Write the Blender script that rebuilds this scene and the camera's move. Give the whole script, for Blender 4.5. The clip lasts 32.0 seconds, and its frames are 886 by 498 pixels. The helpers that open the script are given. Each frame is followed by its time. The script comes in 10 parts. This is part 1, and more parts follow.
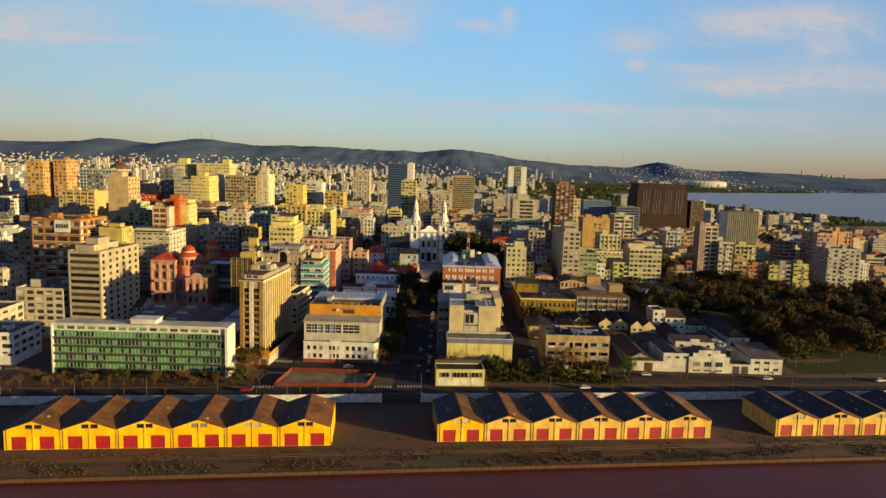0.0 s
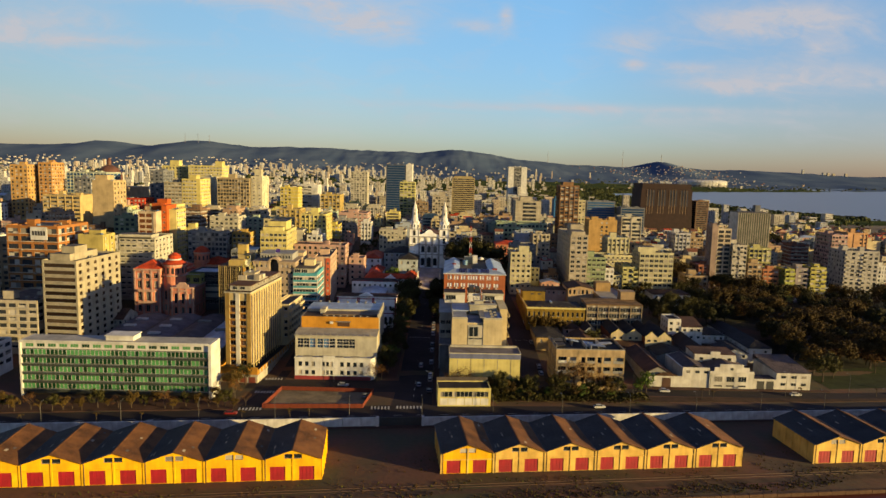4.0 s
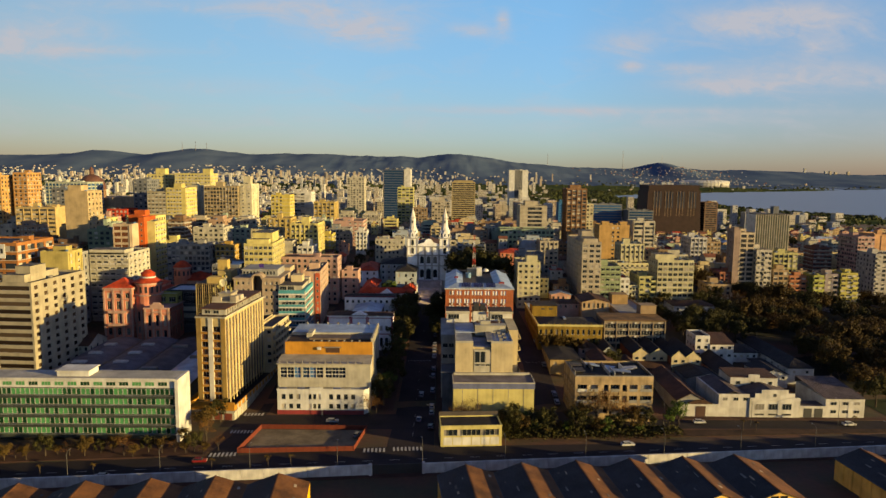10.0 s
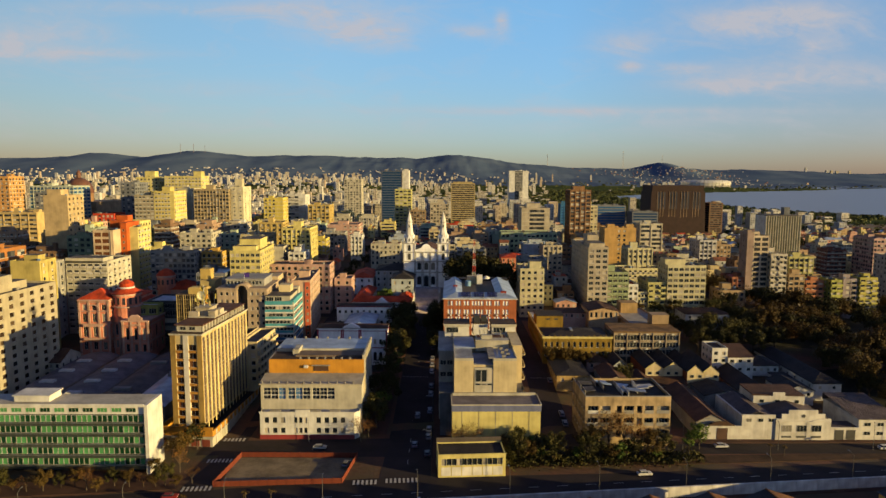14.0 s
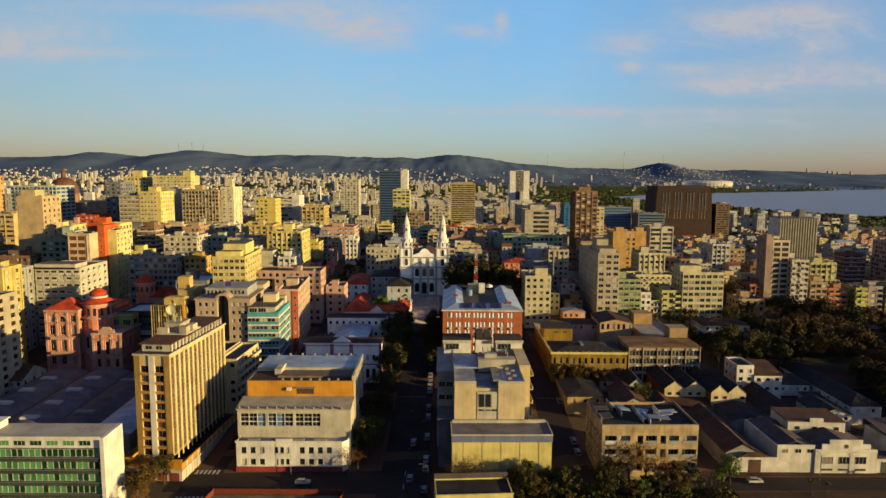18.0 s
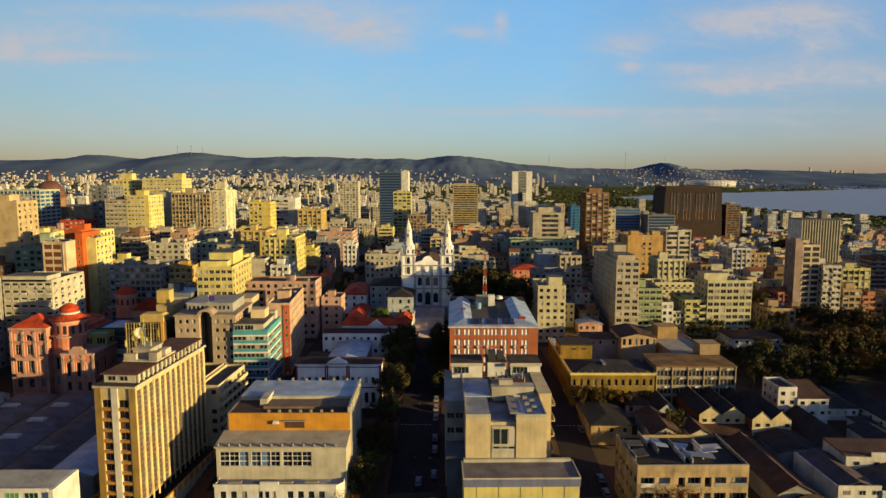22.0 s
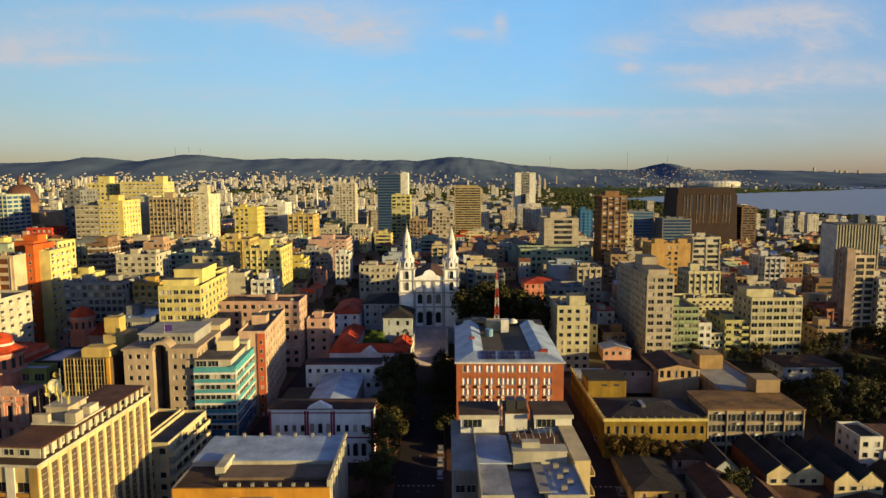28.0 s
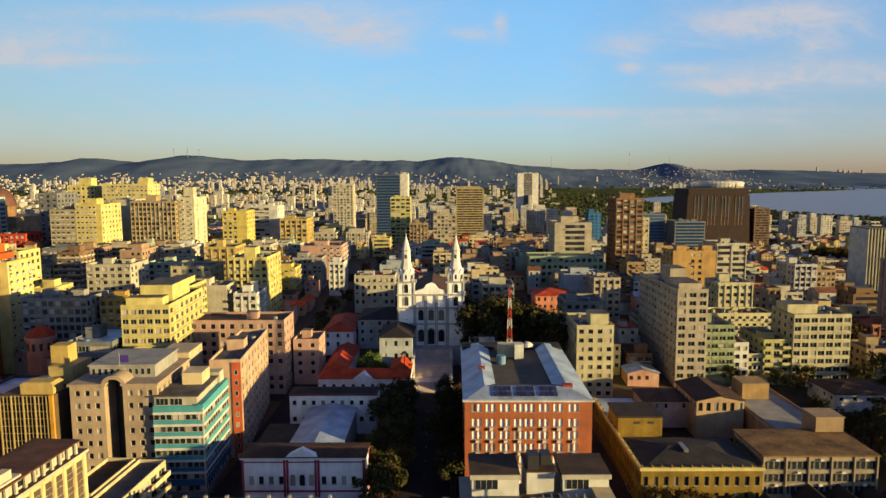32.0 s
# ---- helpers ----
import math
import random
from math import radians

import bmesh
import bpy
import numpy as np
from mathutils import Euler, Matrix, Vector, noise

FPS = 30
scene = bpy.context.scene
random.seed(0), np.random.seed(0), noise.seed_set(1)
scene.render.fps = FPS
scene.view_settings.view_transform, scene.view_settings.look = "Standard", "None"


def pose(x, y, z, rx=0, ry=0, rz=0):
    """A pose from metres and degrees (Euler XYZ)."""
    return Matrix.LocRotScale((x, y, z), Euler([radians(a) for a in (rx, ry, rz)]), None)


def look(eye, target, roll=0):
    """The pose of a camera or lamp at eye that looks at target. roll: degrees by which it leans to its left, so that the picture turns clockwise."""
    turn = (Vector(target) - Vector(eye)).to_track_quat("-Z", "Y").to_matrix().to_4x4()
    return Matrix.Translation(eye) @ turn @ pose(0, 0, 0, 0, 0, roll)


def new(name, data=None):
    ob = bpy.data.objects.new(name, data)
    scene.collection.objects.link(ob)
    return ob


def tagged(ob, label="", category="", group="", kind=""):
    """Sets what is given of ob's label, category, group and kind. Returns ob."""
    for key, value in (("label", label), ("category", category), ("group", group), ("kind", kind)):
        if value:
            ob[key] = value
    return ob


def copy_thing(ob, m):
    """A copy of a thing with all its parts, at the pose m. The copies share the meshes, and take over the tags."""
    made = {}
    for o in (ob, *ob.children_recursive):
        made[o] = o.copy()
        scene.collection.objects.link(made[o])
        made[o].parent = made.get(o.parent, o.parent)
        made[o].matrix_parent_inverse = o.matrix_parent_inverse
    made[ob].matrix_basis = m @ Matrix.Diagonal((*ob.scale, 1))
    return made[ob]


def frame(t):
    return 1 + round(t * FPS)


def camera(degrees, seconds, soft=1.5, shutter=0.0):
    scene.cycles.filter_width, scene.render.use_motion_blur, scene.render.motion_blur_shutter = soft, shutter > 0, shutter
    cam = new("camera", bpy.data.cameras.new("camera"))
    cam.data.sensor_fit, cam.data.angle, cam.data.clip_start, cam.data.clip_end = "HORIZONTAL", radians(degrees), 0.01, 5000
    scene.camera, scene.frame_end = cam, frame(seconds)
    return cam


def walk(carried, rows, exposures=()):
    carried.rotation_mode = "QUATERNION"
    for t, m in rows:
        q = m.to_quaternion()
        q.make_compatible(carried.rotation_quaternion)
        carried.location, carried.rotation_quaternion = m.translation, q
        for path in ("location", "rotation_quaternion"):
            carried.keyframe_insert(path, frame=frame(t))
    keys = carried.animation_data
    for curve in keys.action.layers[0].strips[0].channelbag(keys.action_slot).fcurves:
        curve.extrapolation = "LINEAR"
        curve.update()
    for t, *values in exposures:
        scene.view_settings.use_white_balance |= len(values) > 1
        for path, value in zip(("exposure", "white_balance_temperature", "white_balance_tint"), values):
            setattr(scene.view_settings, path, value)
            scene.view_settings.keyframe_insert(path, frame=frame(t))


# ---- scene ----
cam = camera(68.0, 32.0)
PATH = [
    (0, (1.65, -11.247, 85.288), (1.64, -9.262, 85.04), 1.7),
    (1, (1.589, -6.08, 85.524), (1.581, -4.095, 85.276), 1.8),
    (2, (1.381, -0.839, 85.697), (1.373, 1.145, 85.45), 1.6),
    (3, (0.909, 4.187, 85.7), (0.901, 6.171, 85.453), 1.5),
    (6, (0.381, 19.794, 85.257), (0.373, 21.779, 85.014), 1.0),
    (7, (0.407, 25.138, 85.318), (0.398, 27.123, 85.076), 0.8),
    (8, (0.484, 30.601, 85.32), (0.476, 32.587, 85.081), 0.7),
    (9, (0.251, 35.907, 85.326), (0.243, 37.893, 85.089), 0.7),
    (10, (0.208, 41.073, 85.294), (0.199, 43.059, 85.061), 0.5),
    (11, (0.162, 46.025, 85.494), (0.154, 48.011, 85.262), 0.4),
    (12, (0.235, 50.813, 85.681), (0.228, 52.8, 85.45), 0.4),
    (13, (0.343, 55.764, 85.72), (0.336, 57.751, 85.488), 0.4),
    (14, (1.048, 60.605, 85.619), (1.039, 62.592, 85.389), 0.2),
    (17, (1.62, 77.795, 85.705), (1.613, 79.782, 85.474), 0.2),
    (18, (1.102, 83.931, 85.626), (1.094, 85.917, 85.396), 0.3),
    (19, (0.877, 90.143, 85.4), (0.867, 92.13, 85.171), 0.1),
    (20, (0.002, 96.75, 85.533), (-0.008, 98.737, 85.306), 0.1),
    (21, (-0.639, 102.837, 85.648), (-0.65, 104.824, 85.421), 0.1),
    (22, (-0.98, 108.993, 85.749), (-0.99, 110.98, 85.522), 0.0),
    (23, (-1.615, 115.23, 85.638), (-1.625, 117.217, 85.414), -0.0),
    (24, (-1.851, 121.633, 86.084), (-1.861, 123.62, 85.86), -0.1),
    (25, (-1.94, 127.973, 86.028), (-1.95, 129.96, 85.803), -0.1),
    (28, (-2.481, 149.018, 86.184), (-2.492, 151.005, 85.961), -0.2),
    (29, (-2.591, 156.125, 86.272), (-2.602, 158.113, 86.05), -0.2),
    (30, (-3.025, 163.618, 86.516), (-3.035, 165.606, 86.292), -0.2),
    (31, (-3.352, 170.928, 86.552), (-3.363, 172.916, 86.329), -0.3),
    (32, (-3.82, 178.626, 86.735), (-3.832, 180.614, 86.513), -0.3),
]
walk(cam, [(t, look(eye, target, roll)) for t, eye, target, roll in PATH],
     exposures=((0, 1.20, 7600, 18), (12, 1.09, 7450, 18), (19, 1.06, 7400, 17), (32, 1.27, 7250, 16)))
# ---------------------------------------------------------------- light
SUN_AZ, SUN_EL = radians(112), radians(7.8)
world = bpy.data.worlds.new("world")
scene.world = world
world.use_nodes = True
wn, wl = world.node_tree.nodes, world.node_tree.links
wn.clear()
w_out, w_bg = wn.new("ShaderNodeOutputWorld"), wn.new("ShaderNodeBackground")
w_sky = wn.new("ShaderNodeTexSky")
w_sky.sky_type, w_sky.sun_disc = "NISHITA", False
w_sky.sun_elevation, w_sky.sun_rotation = SUN_EL, SUN_AZ
w_sky.altitude, w_sky.air_density, w_sky.dust_density, w_sky.ozone_density = 0, 1.0, 0.35, 3.0
w_bg.inputs["Strength"].default_value = 0.081
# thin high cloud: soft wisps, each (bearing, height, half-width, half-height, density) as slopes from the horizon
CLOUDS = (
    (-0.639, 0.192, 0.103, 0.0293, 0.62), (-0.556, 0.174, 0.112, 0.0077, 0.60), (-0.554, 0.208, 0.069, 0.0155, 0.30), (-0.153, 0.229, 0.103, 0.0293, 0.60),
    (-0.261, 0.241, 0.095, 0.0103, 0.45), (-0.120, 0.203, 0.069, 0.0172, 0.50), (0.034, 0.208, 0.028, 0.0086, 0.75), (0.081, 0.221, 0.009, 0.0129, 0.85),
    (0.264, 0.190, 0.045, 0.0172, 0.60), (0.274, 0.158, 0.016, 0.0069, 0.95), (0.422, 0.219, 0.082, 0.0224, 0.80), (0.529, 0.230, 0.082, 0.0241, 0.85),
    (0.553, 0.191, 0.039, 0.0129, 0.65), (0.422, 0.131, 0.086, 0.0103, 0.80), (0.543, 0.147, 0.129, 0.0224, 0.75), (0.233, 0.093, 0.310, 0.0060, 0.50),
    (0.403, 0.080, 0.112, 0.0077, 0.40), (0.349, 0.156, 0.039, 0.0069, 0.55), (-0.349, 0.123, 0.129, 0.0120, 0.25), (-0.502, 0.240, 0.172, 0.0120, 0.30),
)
w_co, w_sep = wn.new("ShaderNodeTexCoord"), wn.new("ShaderNodeSeparateXYZ")
wl.new(w_co.outputs["Generated"], w_sep.inputs[0])


def w_math(op, a, b=None, c=None):
    n = wn.new("ShaderNodeMath")
    n.operation = op
    for i, v in enumerate((a, b, c)):
        if v is None:
            continue
        if isinstance(v, (int, float)):
            n.inputs[i].default_value = v
        else:
            wl.new(v, n.inputs[i])
    return n.outputs[0]


def w_ramp(value, *stops):
    n = wn.new("ShaderNodeValToRGB")
    e = n.color_ramp.elements
    for k, (at, rgb) in enumerate(stops):
        q = e[k] if k < 2 else e.new(at)
        q.position, q.color = at, (*rgb, 1)
    wl.new(value, n.inputs[0])
    return n.outputs["Color"]


def w_blend(how, a, b, fac=1.0):
    n = wn.new("ShaderNodeMixRGB")
    n.blend_type = how
    for k, v in ((0, fac), (1, a), (2, b)):
        if isinstance(v, float):
            n.inputs[k].default_value = v
        elif isinstance(v, tuple):
            n.inputs[k].default_value = (*v, 1)
        else:
            wl.new(v, n.inputs[k])
    return n.outputs[0]


w_far = w_math("MAXIMUM", w_sep.outputs["Y"], 0.04)
w_a, w_b = w_math("DIVIDE", w_sep.outputs["X"], w_far), w_math("DIVIDE", w_sep.outputs["Z"], w_far)
w_noise = []
for sx, sy, sc, rough in ((1.0, 3.2, 9.0, 0.62), (1.0, 2.0, 30.0, 0.6)):
    w_cmb, w_n = wn.new("ShaderNodeCombineXYZ"), wn.new("ShaderNodeTexNoise")
    wl.new(w_math("MULTIPLY", w_a, sx), w_cmb.inputs[0]), wl.new(w_math("MULTIPLY", w_math("ADD", w_b, w_math("MULTIPLY", w_a, 0.05)), sy), w_cmb.inputs[1])
    w_n.inputs["Scale"].default_value, w_n.inputs["Detail"].default_value = sc, 9
    w_n.inputs["Roughness"].default_value, w_n.inputs["Distortion"].default_value = rough, 0.9
    wl.new(w_cmb.outputs[0], w_n.inputs["Vector"])
    w_noise.append(w_n.outputs["Fac"])
w_wob = w_math("MULTIPLY_ADD", w_noise[0], 0.05, -0.025)
w_cover = None
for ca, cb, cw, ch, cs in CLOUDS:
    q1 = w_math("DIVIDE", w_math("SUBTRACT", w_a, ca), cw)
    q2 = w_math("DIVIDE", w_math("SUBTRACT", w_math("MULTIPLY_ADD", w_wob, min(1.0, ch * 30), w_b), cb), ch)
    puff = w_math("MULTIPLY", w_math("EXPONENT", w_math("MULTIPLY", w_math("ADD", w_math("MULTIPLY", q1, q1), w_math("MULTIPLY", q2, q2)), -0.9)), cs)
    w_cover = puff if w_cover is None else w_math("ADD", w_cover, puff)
w_grain = w_math("ADD", w_math("MULTIPLY", w_noise[0], 1.5), w_math("MULTIPLY", w_noise[1], 1.5))
w_veil = w_math("MULTIPLY", w_math("MAXIMUM", w_math("SUBTRACT", w_noise[0], 0.5), 0.0), 0.9)
w_band = w_math("DIVIDE", w_math("SUBTRACT", w_b, 0.058), 0.034)
w_haze = w_math("MULTIPLY", w_math("EXPONENT", w_math("MULTIPLY", w_math("MULTIPLY", w_band, w_band), -1.0)), w_math("MULTIPLY", w_noise[0], 0.5))
w_veil = w_math("ADD", w_veil, w_haze)
w_cover = w_math("ADD", w_math("MULTIPLY", w_cover, w_math("MAXIMUM", w_math("SUBTRACT", w_grain, 0.62), 0.0)), w_veil)
w_cover = w_math("MINIMUM", w_math("MULTIPLY", w_cover, w_math("MINIMUM", w_math("MULTIPLY", w_math("MAXIMUM", w_math("SUBTRACT", w_sep.outputs["Z"], 0.02), 0.0), 16.0), 1.0)), 0.85)
w_up = w_ramp(w_sep.outputs["Z"], (0.0, (0.67, 0.71, 1.04)), (0.24, (1.06, 1.29, 1.44)), (0.60, (1.10, 0.84, 1.18)))
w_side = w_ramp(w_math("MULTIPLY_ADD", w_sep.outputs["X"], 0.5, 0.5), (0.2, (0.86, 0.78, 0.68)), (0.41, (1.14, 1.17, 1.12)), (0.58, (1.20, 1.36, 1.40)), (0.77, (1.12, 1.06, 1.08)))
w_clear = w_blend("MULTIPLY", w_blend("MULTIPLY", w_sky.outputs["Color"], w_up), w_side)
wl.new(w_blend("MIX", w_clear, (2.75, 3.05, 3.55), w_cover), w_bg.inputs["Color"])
wl.new(w_bg.outputs[0], w_out.inputs["Surface"])

sun_way = Vector((math.sin(SUN_AZ) * math.cos(SUN_EL), math.cos(SUN_AZ) * math.cos(SUN_EL), math.sin(SUN_EL)))
sun = new("sun", bpy.data.lights.new("sun", "SUN"))
sun.data.energy, sun.data.angle, sun.data.color = 5.2, radians(0.6), (1.0, 0.815, 0.36)
sun.matrix_world = look(sun_way * 100, (0, 0, 0))


# ---------------------------------------------------------------- materials
def nodes_of(name):
    m = bpy.data.materials.new(name)
    m.use_nodes = True
    t = m.node_tree
    return m, t.nodes, t.links, t.nodes["Principled BSDF"]


MATS = {}


def paint(rgb, rough=0.85, stain=0.35, bump=0.3, grime=0.0, name="plaster", size=1.0, metal=0.0, vary=0.06):
    """Painted or bare masonry: patches, rain streaks, fine relief."""
    rgb = tuple(c * 0.585 for c in rgb)
    key = (tuple(rgb), rough, stain, bump, grime, name, size, metal)
    if key in MATS:
        return MATS[key]
    m, n, l, b = nodes_of(name)
    co = n.new("ShaderNodeTexCoord")
    big = n.new("ShaderNodeTexNoise")
    big.inputs["Scale"].default_value, big.inputs["Detail"].default_value = 0.22 / size, 5
    l.new(co.outputs["Object"], big.inputs["Vector"])
    mp = n.new("ShaderNodeMapping")
    mp.inputs["Scale"].default_value = (1.1 / size, 1.1 / size, 0.09 / size)
    l.new(co.outputs["Object"], mp.inputs[0])
    streak = n.new("ShaderNodeTexNoise")
    streak.inputs["Scale"].default_value, streak.inputs["Detail"].default_value = 1.0, 6
    l.new(mp.outputs[0], streak.inputs["Vector"])
    add = n.new("ShaderNodeMath")
    add.operation = "MULTIPLY_ADD"
    add.inputs[1].default_value = 0.72
    half = n.new("ShaderNodeMath")
    half.operation = "MULTIPLY"
    half.inputs[1].default_value = 0.28
    l.new(streak.outputs["Fac"], half.inputs[0])
    l.new(big.outputs["Fac"], add.inputs[0]), l.new(half.outputs[0], add.inputs[2])
    ramp = n.new("ShaderNodeValToRGB")
    dark = [max(0.0, c * (1 - stain) * (1 - 0.25 * grime)) for c in rgb]
    lite = [min(1.0, c * (1 + 0.12 * stain)) for c in rgb]
    ramp.color_ramp.elements[0].position, ramp.color_ramp.elements[1].position = 0.34, 0.62
    ramp.color_ramp.elements[0].color, ramp.color_ramp.elements[1].color = (*dark, 1), (*lite, 1)
    l.new(add.outputs[0], ramp.inputs[0])
    info = n.new("ShaderNodeObjectInfo")
    hsv = n.new("ShaderNodeHueSaturation")
    rng = n.new("ShaderNodeMapRange")
    rng.inputs["To Min"].default_value, rng.inputs["To Max"].default_value = 1 - vary, 1 + vary
    l.new(info.outputs["Random"], rng.inputs["Value"]), l.new(rng.outputs[0], hsv.inputs["Value"])
    l.new(ramp.outputs["Color"], hsv.inputs["Color"]), l.new(hsv.outputs[0], b.inputs["Base Color"])
    fine = n.new("ShaderNodeTexNoise")
    fine.inputs["Scale"].default_value, fine.inputs["Detail"].default_value = 2.2 / size, 8
    l.new(co.outputs["Object"], fine.inputs["Vector"])
    bp = n.new("ShaderNodeBump")
    bp.inputs["Strength"].default_value, bp.inputs["Distance"].default_value = bump, 0.05
    l.new(fine.outputs["Fac"], bp.inputs["Height"]), l.new(bp.outputs[0], b.inputs["Normal"])
    b.inputs["Roughness"].default_value, b.inputs["Metallic"].default_value = rough, metal
    if rough > 0.7:
        b.inputs["Specular IOR Level"].default_value = 0.22
    MATS[key] = m
    return m


def glazing(name, dark, lite, share=0.3, rough=0.12, island=False):
    """Window glass with what stands behind it: mostly dark, some with pale curtains."""
    m, n, l, b = nodes_of(name)
    src = n.new("ShaderNodeNewGeometry" if island else "ShaderNodeObjectInfo")
    ramp = n.new("ShaderNodeValToRGB")
    e = ramp.color_ramp.elements
    e[0].color, e[1].color = (*dark, 1), (*lite, 1)
    e[0].position, e[1].position = 1 - share, min(1.0, 1 - share + 0.25)
    l.new(src.outputs["Random Per Island" if island else "Random"], ramp.inputs[0])
    l.new(ramp.outputs[0], b.inputs["Base Color"])
    b.inputs["Roughness"].default_value, b.inputs["Specular IOR Level"].default_value = rough, 0.3
    return m


def ribbed(rgb, name, pitch, rough=0.6, metal=0.0, stain=0.5, axis=0, rib=0.5):
    """Sheet or tile roofing with ribs down the slope."""
    m = paint(rgb, rough, stain, 0.2, 0.5, name, 1.0, metal).copy()
    m.name = name
    n, l = m.node_tree.nodes, m.node_tree.links
    co = next(k for k in n if k.type == "TEX_COORD")
    b = n["Principled BSDF"]
    wv = n.new("ShaderNodeTexWave")
    wv.bands_direction = "XYZ"[axis]
    wv.inputs["Scale"].default_value, wv.inputs["Distortion"].default_value = 0.314 / pitch, 0.3
    l.new(co.outputs["Object"], wv.inputs["Vector"])
    old = next(k for k in n if k.type == "BUMP")
    bp = n.new("ShaderNodeBump")
    bp.inputs["Strength"].default_value, bp.inputs["Distance"].default_value = rib, 0.08
    l.new(wv.outputs["Fac"], bp.inputs["Height"]), l.new(old.outputs[0], bp.inputs["Normal"])
    l.new(bp.outputs[0], b.inputs["Normal"])
    return m


def leafy(name, a, c):
    m, n, l, b = nodes_of(name)
    geo, info = n.new("ShaderNodeNewGeometry"), n.new("ShaderNodeObjectInfo")
    ramp = n.new("ShaderNodeValToRGB")
    ramp.color_ramp.elements[0].color, ramp.color_ramp.elements[1].color = (*a, 1), (*c, 1)
    l.new(geo.outputs["Random Per Island"], ramp.inputs[0])
    hsv, rng = n.new("ShaderNodeHueSaturation"), n.new("ShaderNodeMapRange")
    rng.inputs["To Min"].default_value, rng.inputs["To Max"].default_value = 0.65, 1.25
    l.new(info.outputs["Random"], rng.inputs["Value"]), l.new(rng.outputs[0], hsv.inputs["Value"])
    l.new(ramp.outputs[0], hsv.inputs["Color"]), l.new(hsv.outputs[0], b.inputs["Base Color"])
    b.inputs["Roughness"].default_value = 0.7
    b.inputs["Specular IOR Level"].default_value = 0.1
    return m


GLASS = glazing("window_glass", (0.012, 0.016, 0.02), (0.34, 0.30, 0.24), 0.28)
GLASS_MANY = glazing("far_glass", (0.02, 0.024, 0.03), (0.34, 0.31, 0.26), 0.42, island=True)
GLASS_BAND = glazing("band_glass", (0.02, 0.022, 0.026), (0.09, 0.085, 0.08), 0.35, island=True)
GLASS_GREEN = glazing("green_glass", (0.004, 0.028, 0.012), (0.05, 0.19, 0.07), 0.6, 0.15)
GLASS_BLUE = glazing("blue_glass", (0.006, 0.03, 0.08), (0.04, 0.13, 0.28), 0.55, 0.1)
SHUTTER = glazing("shutter_white", (0.75, 0.74, 0.7), (0.12, 0.12, 0.12), 0.12, 0.5)
FRAME = paint((0.55, 0.53, 0.48), 0.5, 0.2, 0.1, name="frame_paint")
CONC = paint((0.33, 0.31, 0.28), name="concrete")
ROOFC = paint((0.145, 0.13, 0.12), stain=0.65, name="roof_concrete")
ROOFD = paint((0.044, 0.036, 0.032), stain=0.6, name="roof_felt")
ROOFB = paint((0.10, 0.058, 0.034), stain=0.6, name="roof_brown")
METAL_B = ribbed((0.44, 0.54, 0.68), "sheet_metal", 0.7, 0.45, 0.1, 0.45, rib=0.14)
TILE_R = ribbed((0.66, 0.075, 0.02), "red_tile", 0.28, 0.8)
TILE_D = ribbed((0.038, 0.033, 0.033), "dark_tile", 0.3, 0.85)
TILE_B = ribbed((0.105, 0.048, 0.028), "brown_tile", 0.3, 0.85)
WHITE = paint((0.74, 0.72, 0.67), name="white_plaster")
STEEL = paint((0.42, 0.43, 0.45), 0.4, 0.3, 0.1, name="steel", metal=0.7)
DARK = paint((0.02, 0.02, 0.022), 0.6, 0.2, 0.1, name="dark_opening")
ASPH = paint((0.033, 0.023, 0.024), 0.9, 0.5, 0.5, name="asphalt", size=2.0)
PAVE = paint((0.098, 0.046, 0.031), 0.9, 0.45, 0.4, name="paving", size=1.5)
BARK = paint((0.10, 0.075, 0.055), 0.9, 0.5, 0.6, name="bark", size=0.4)


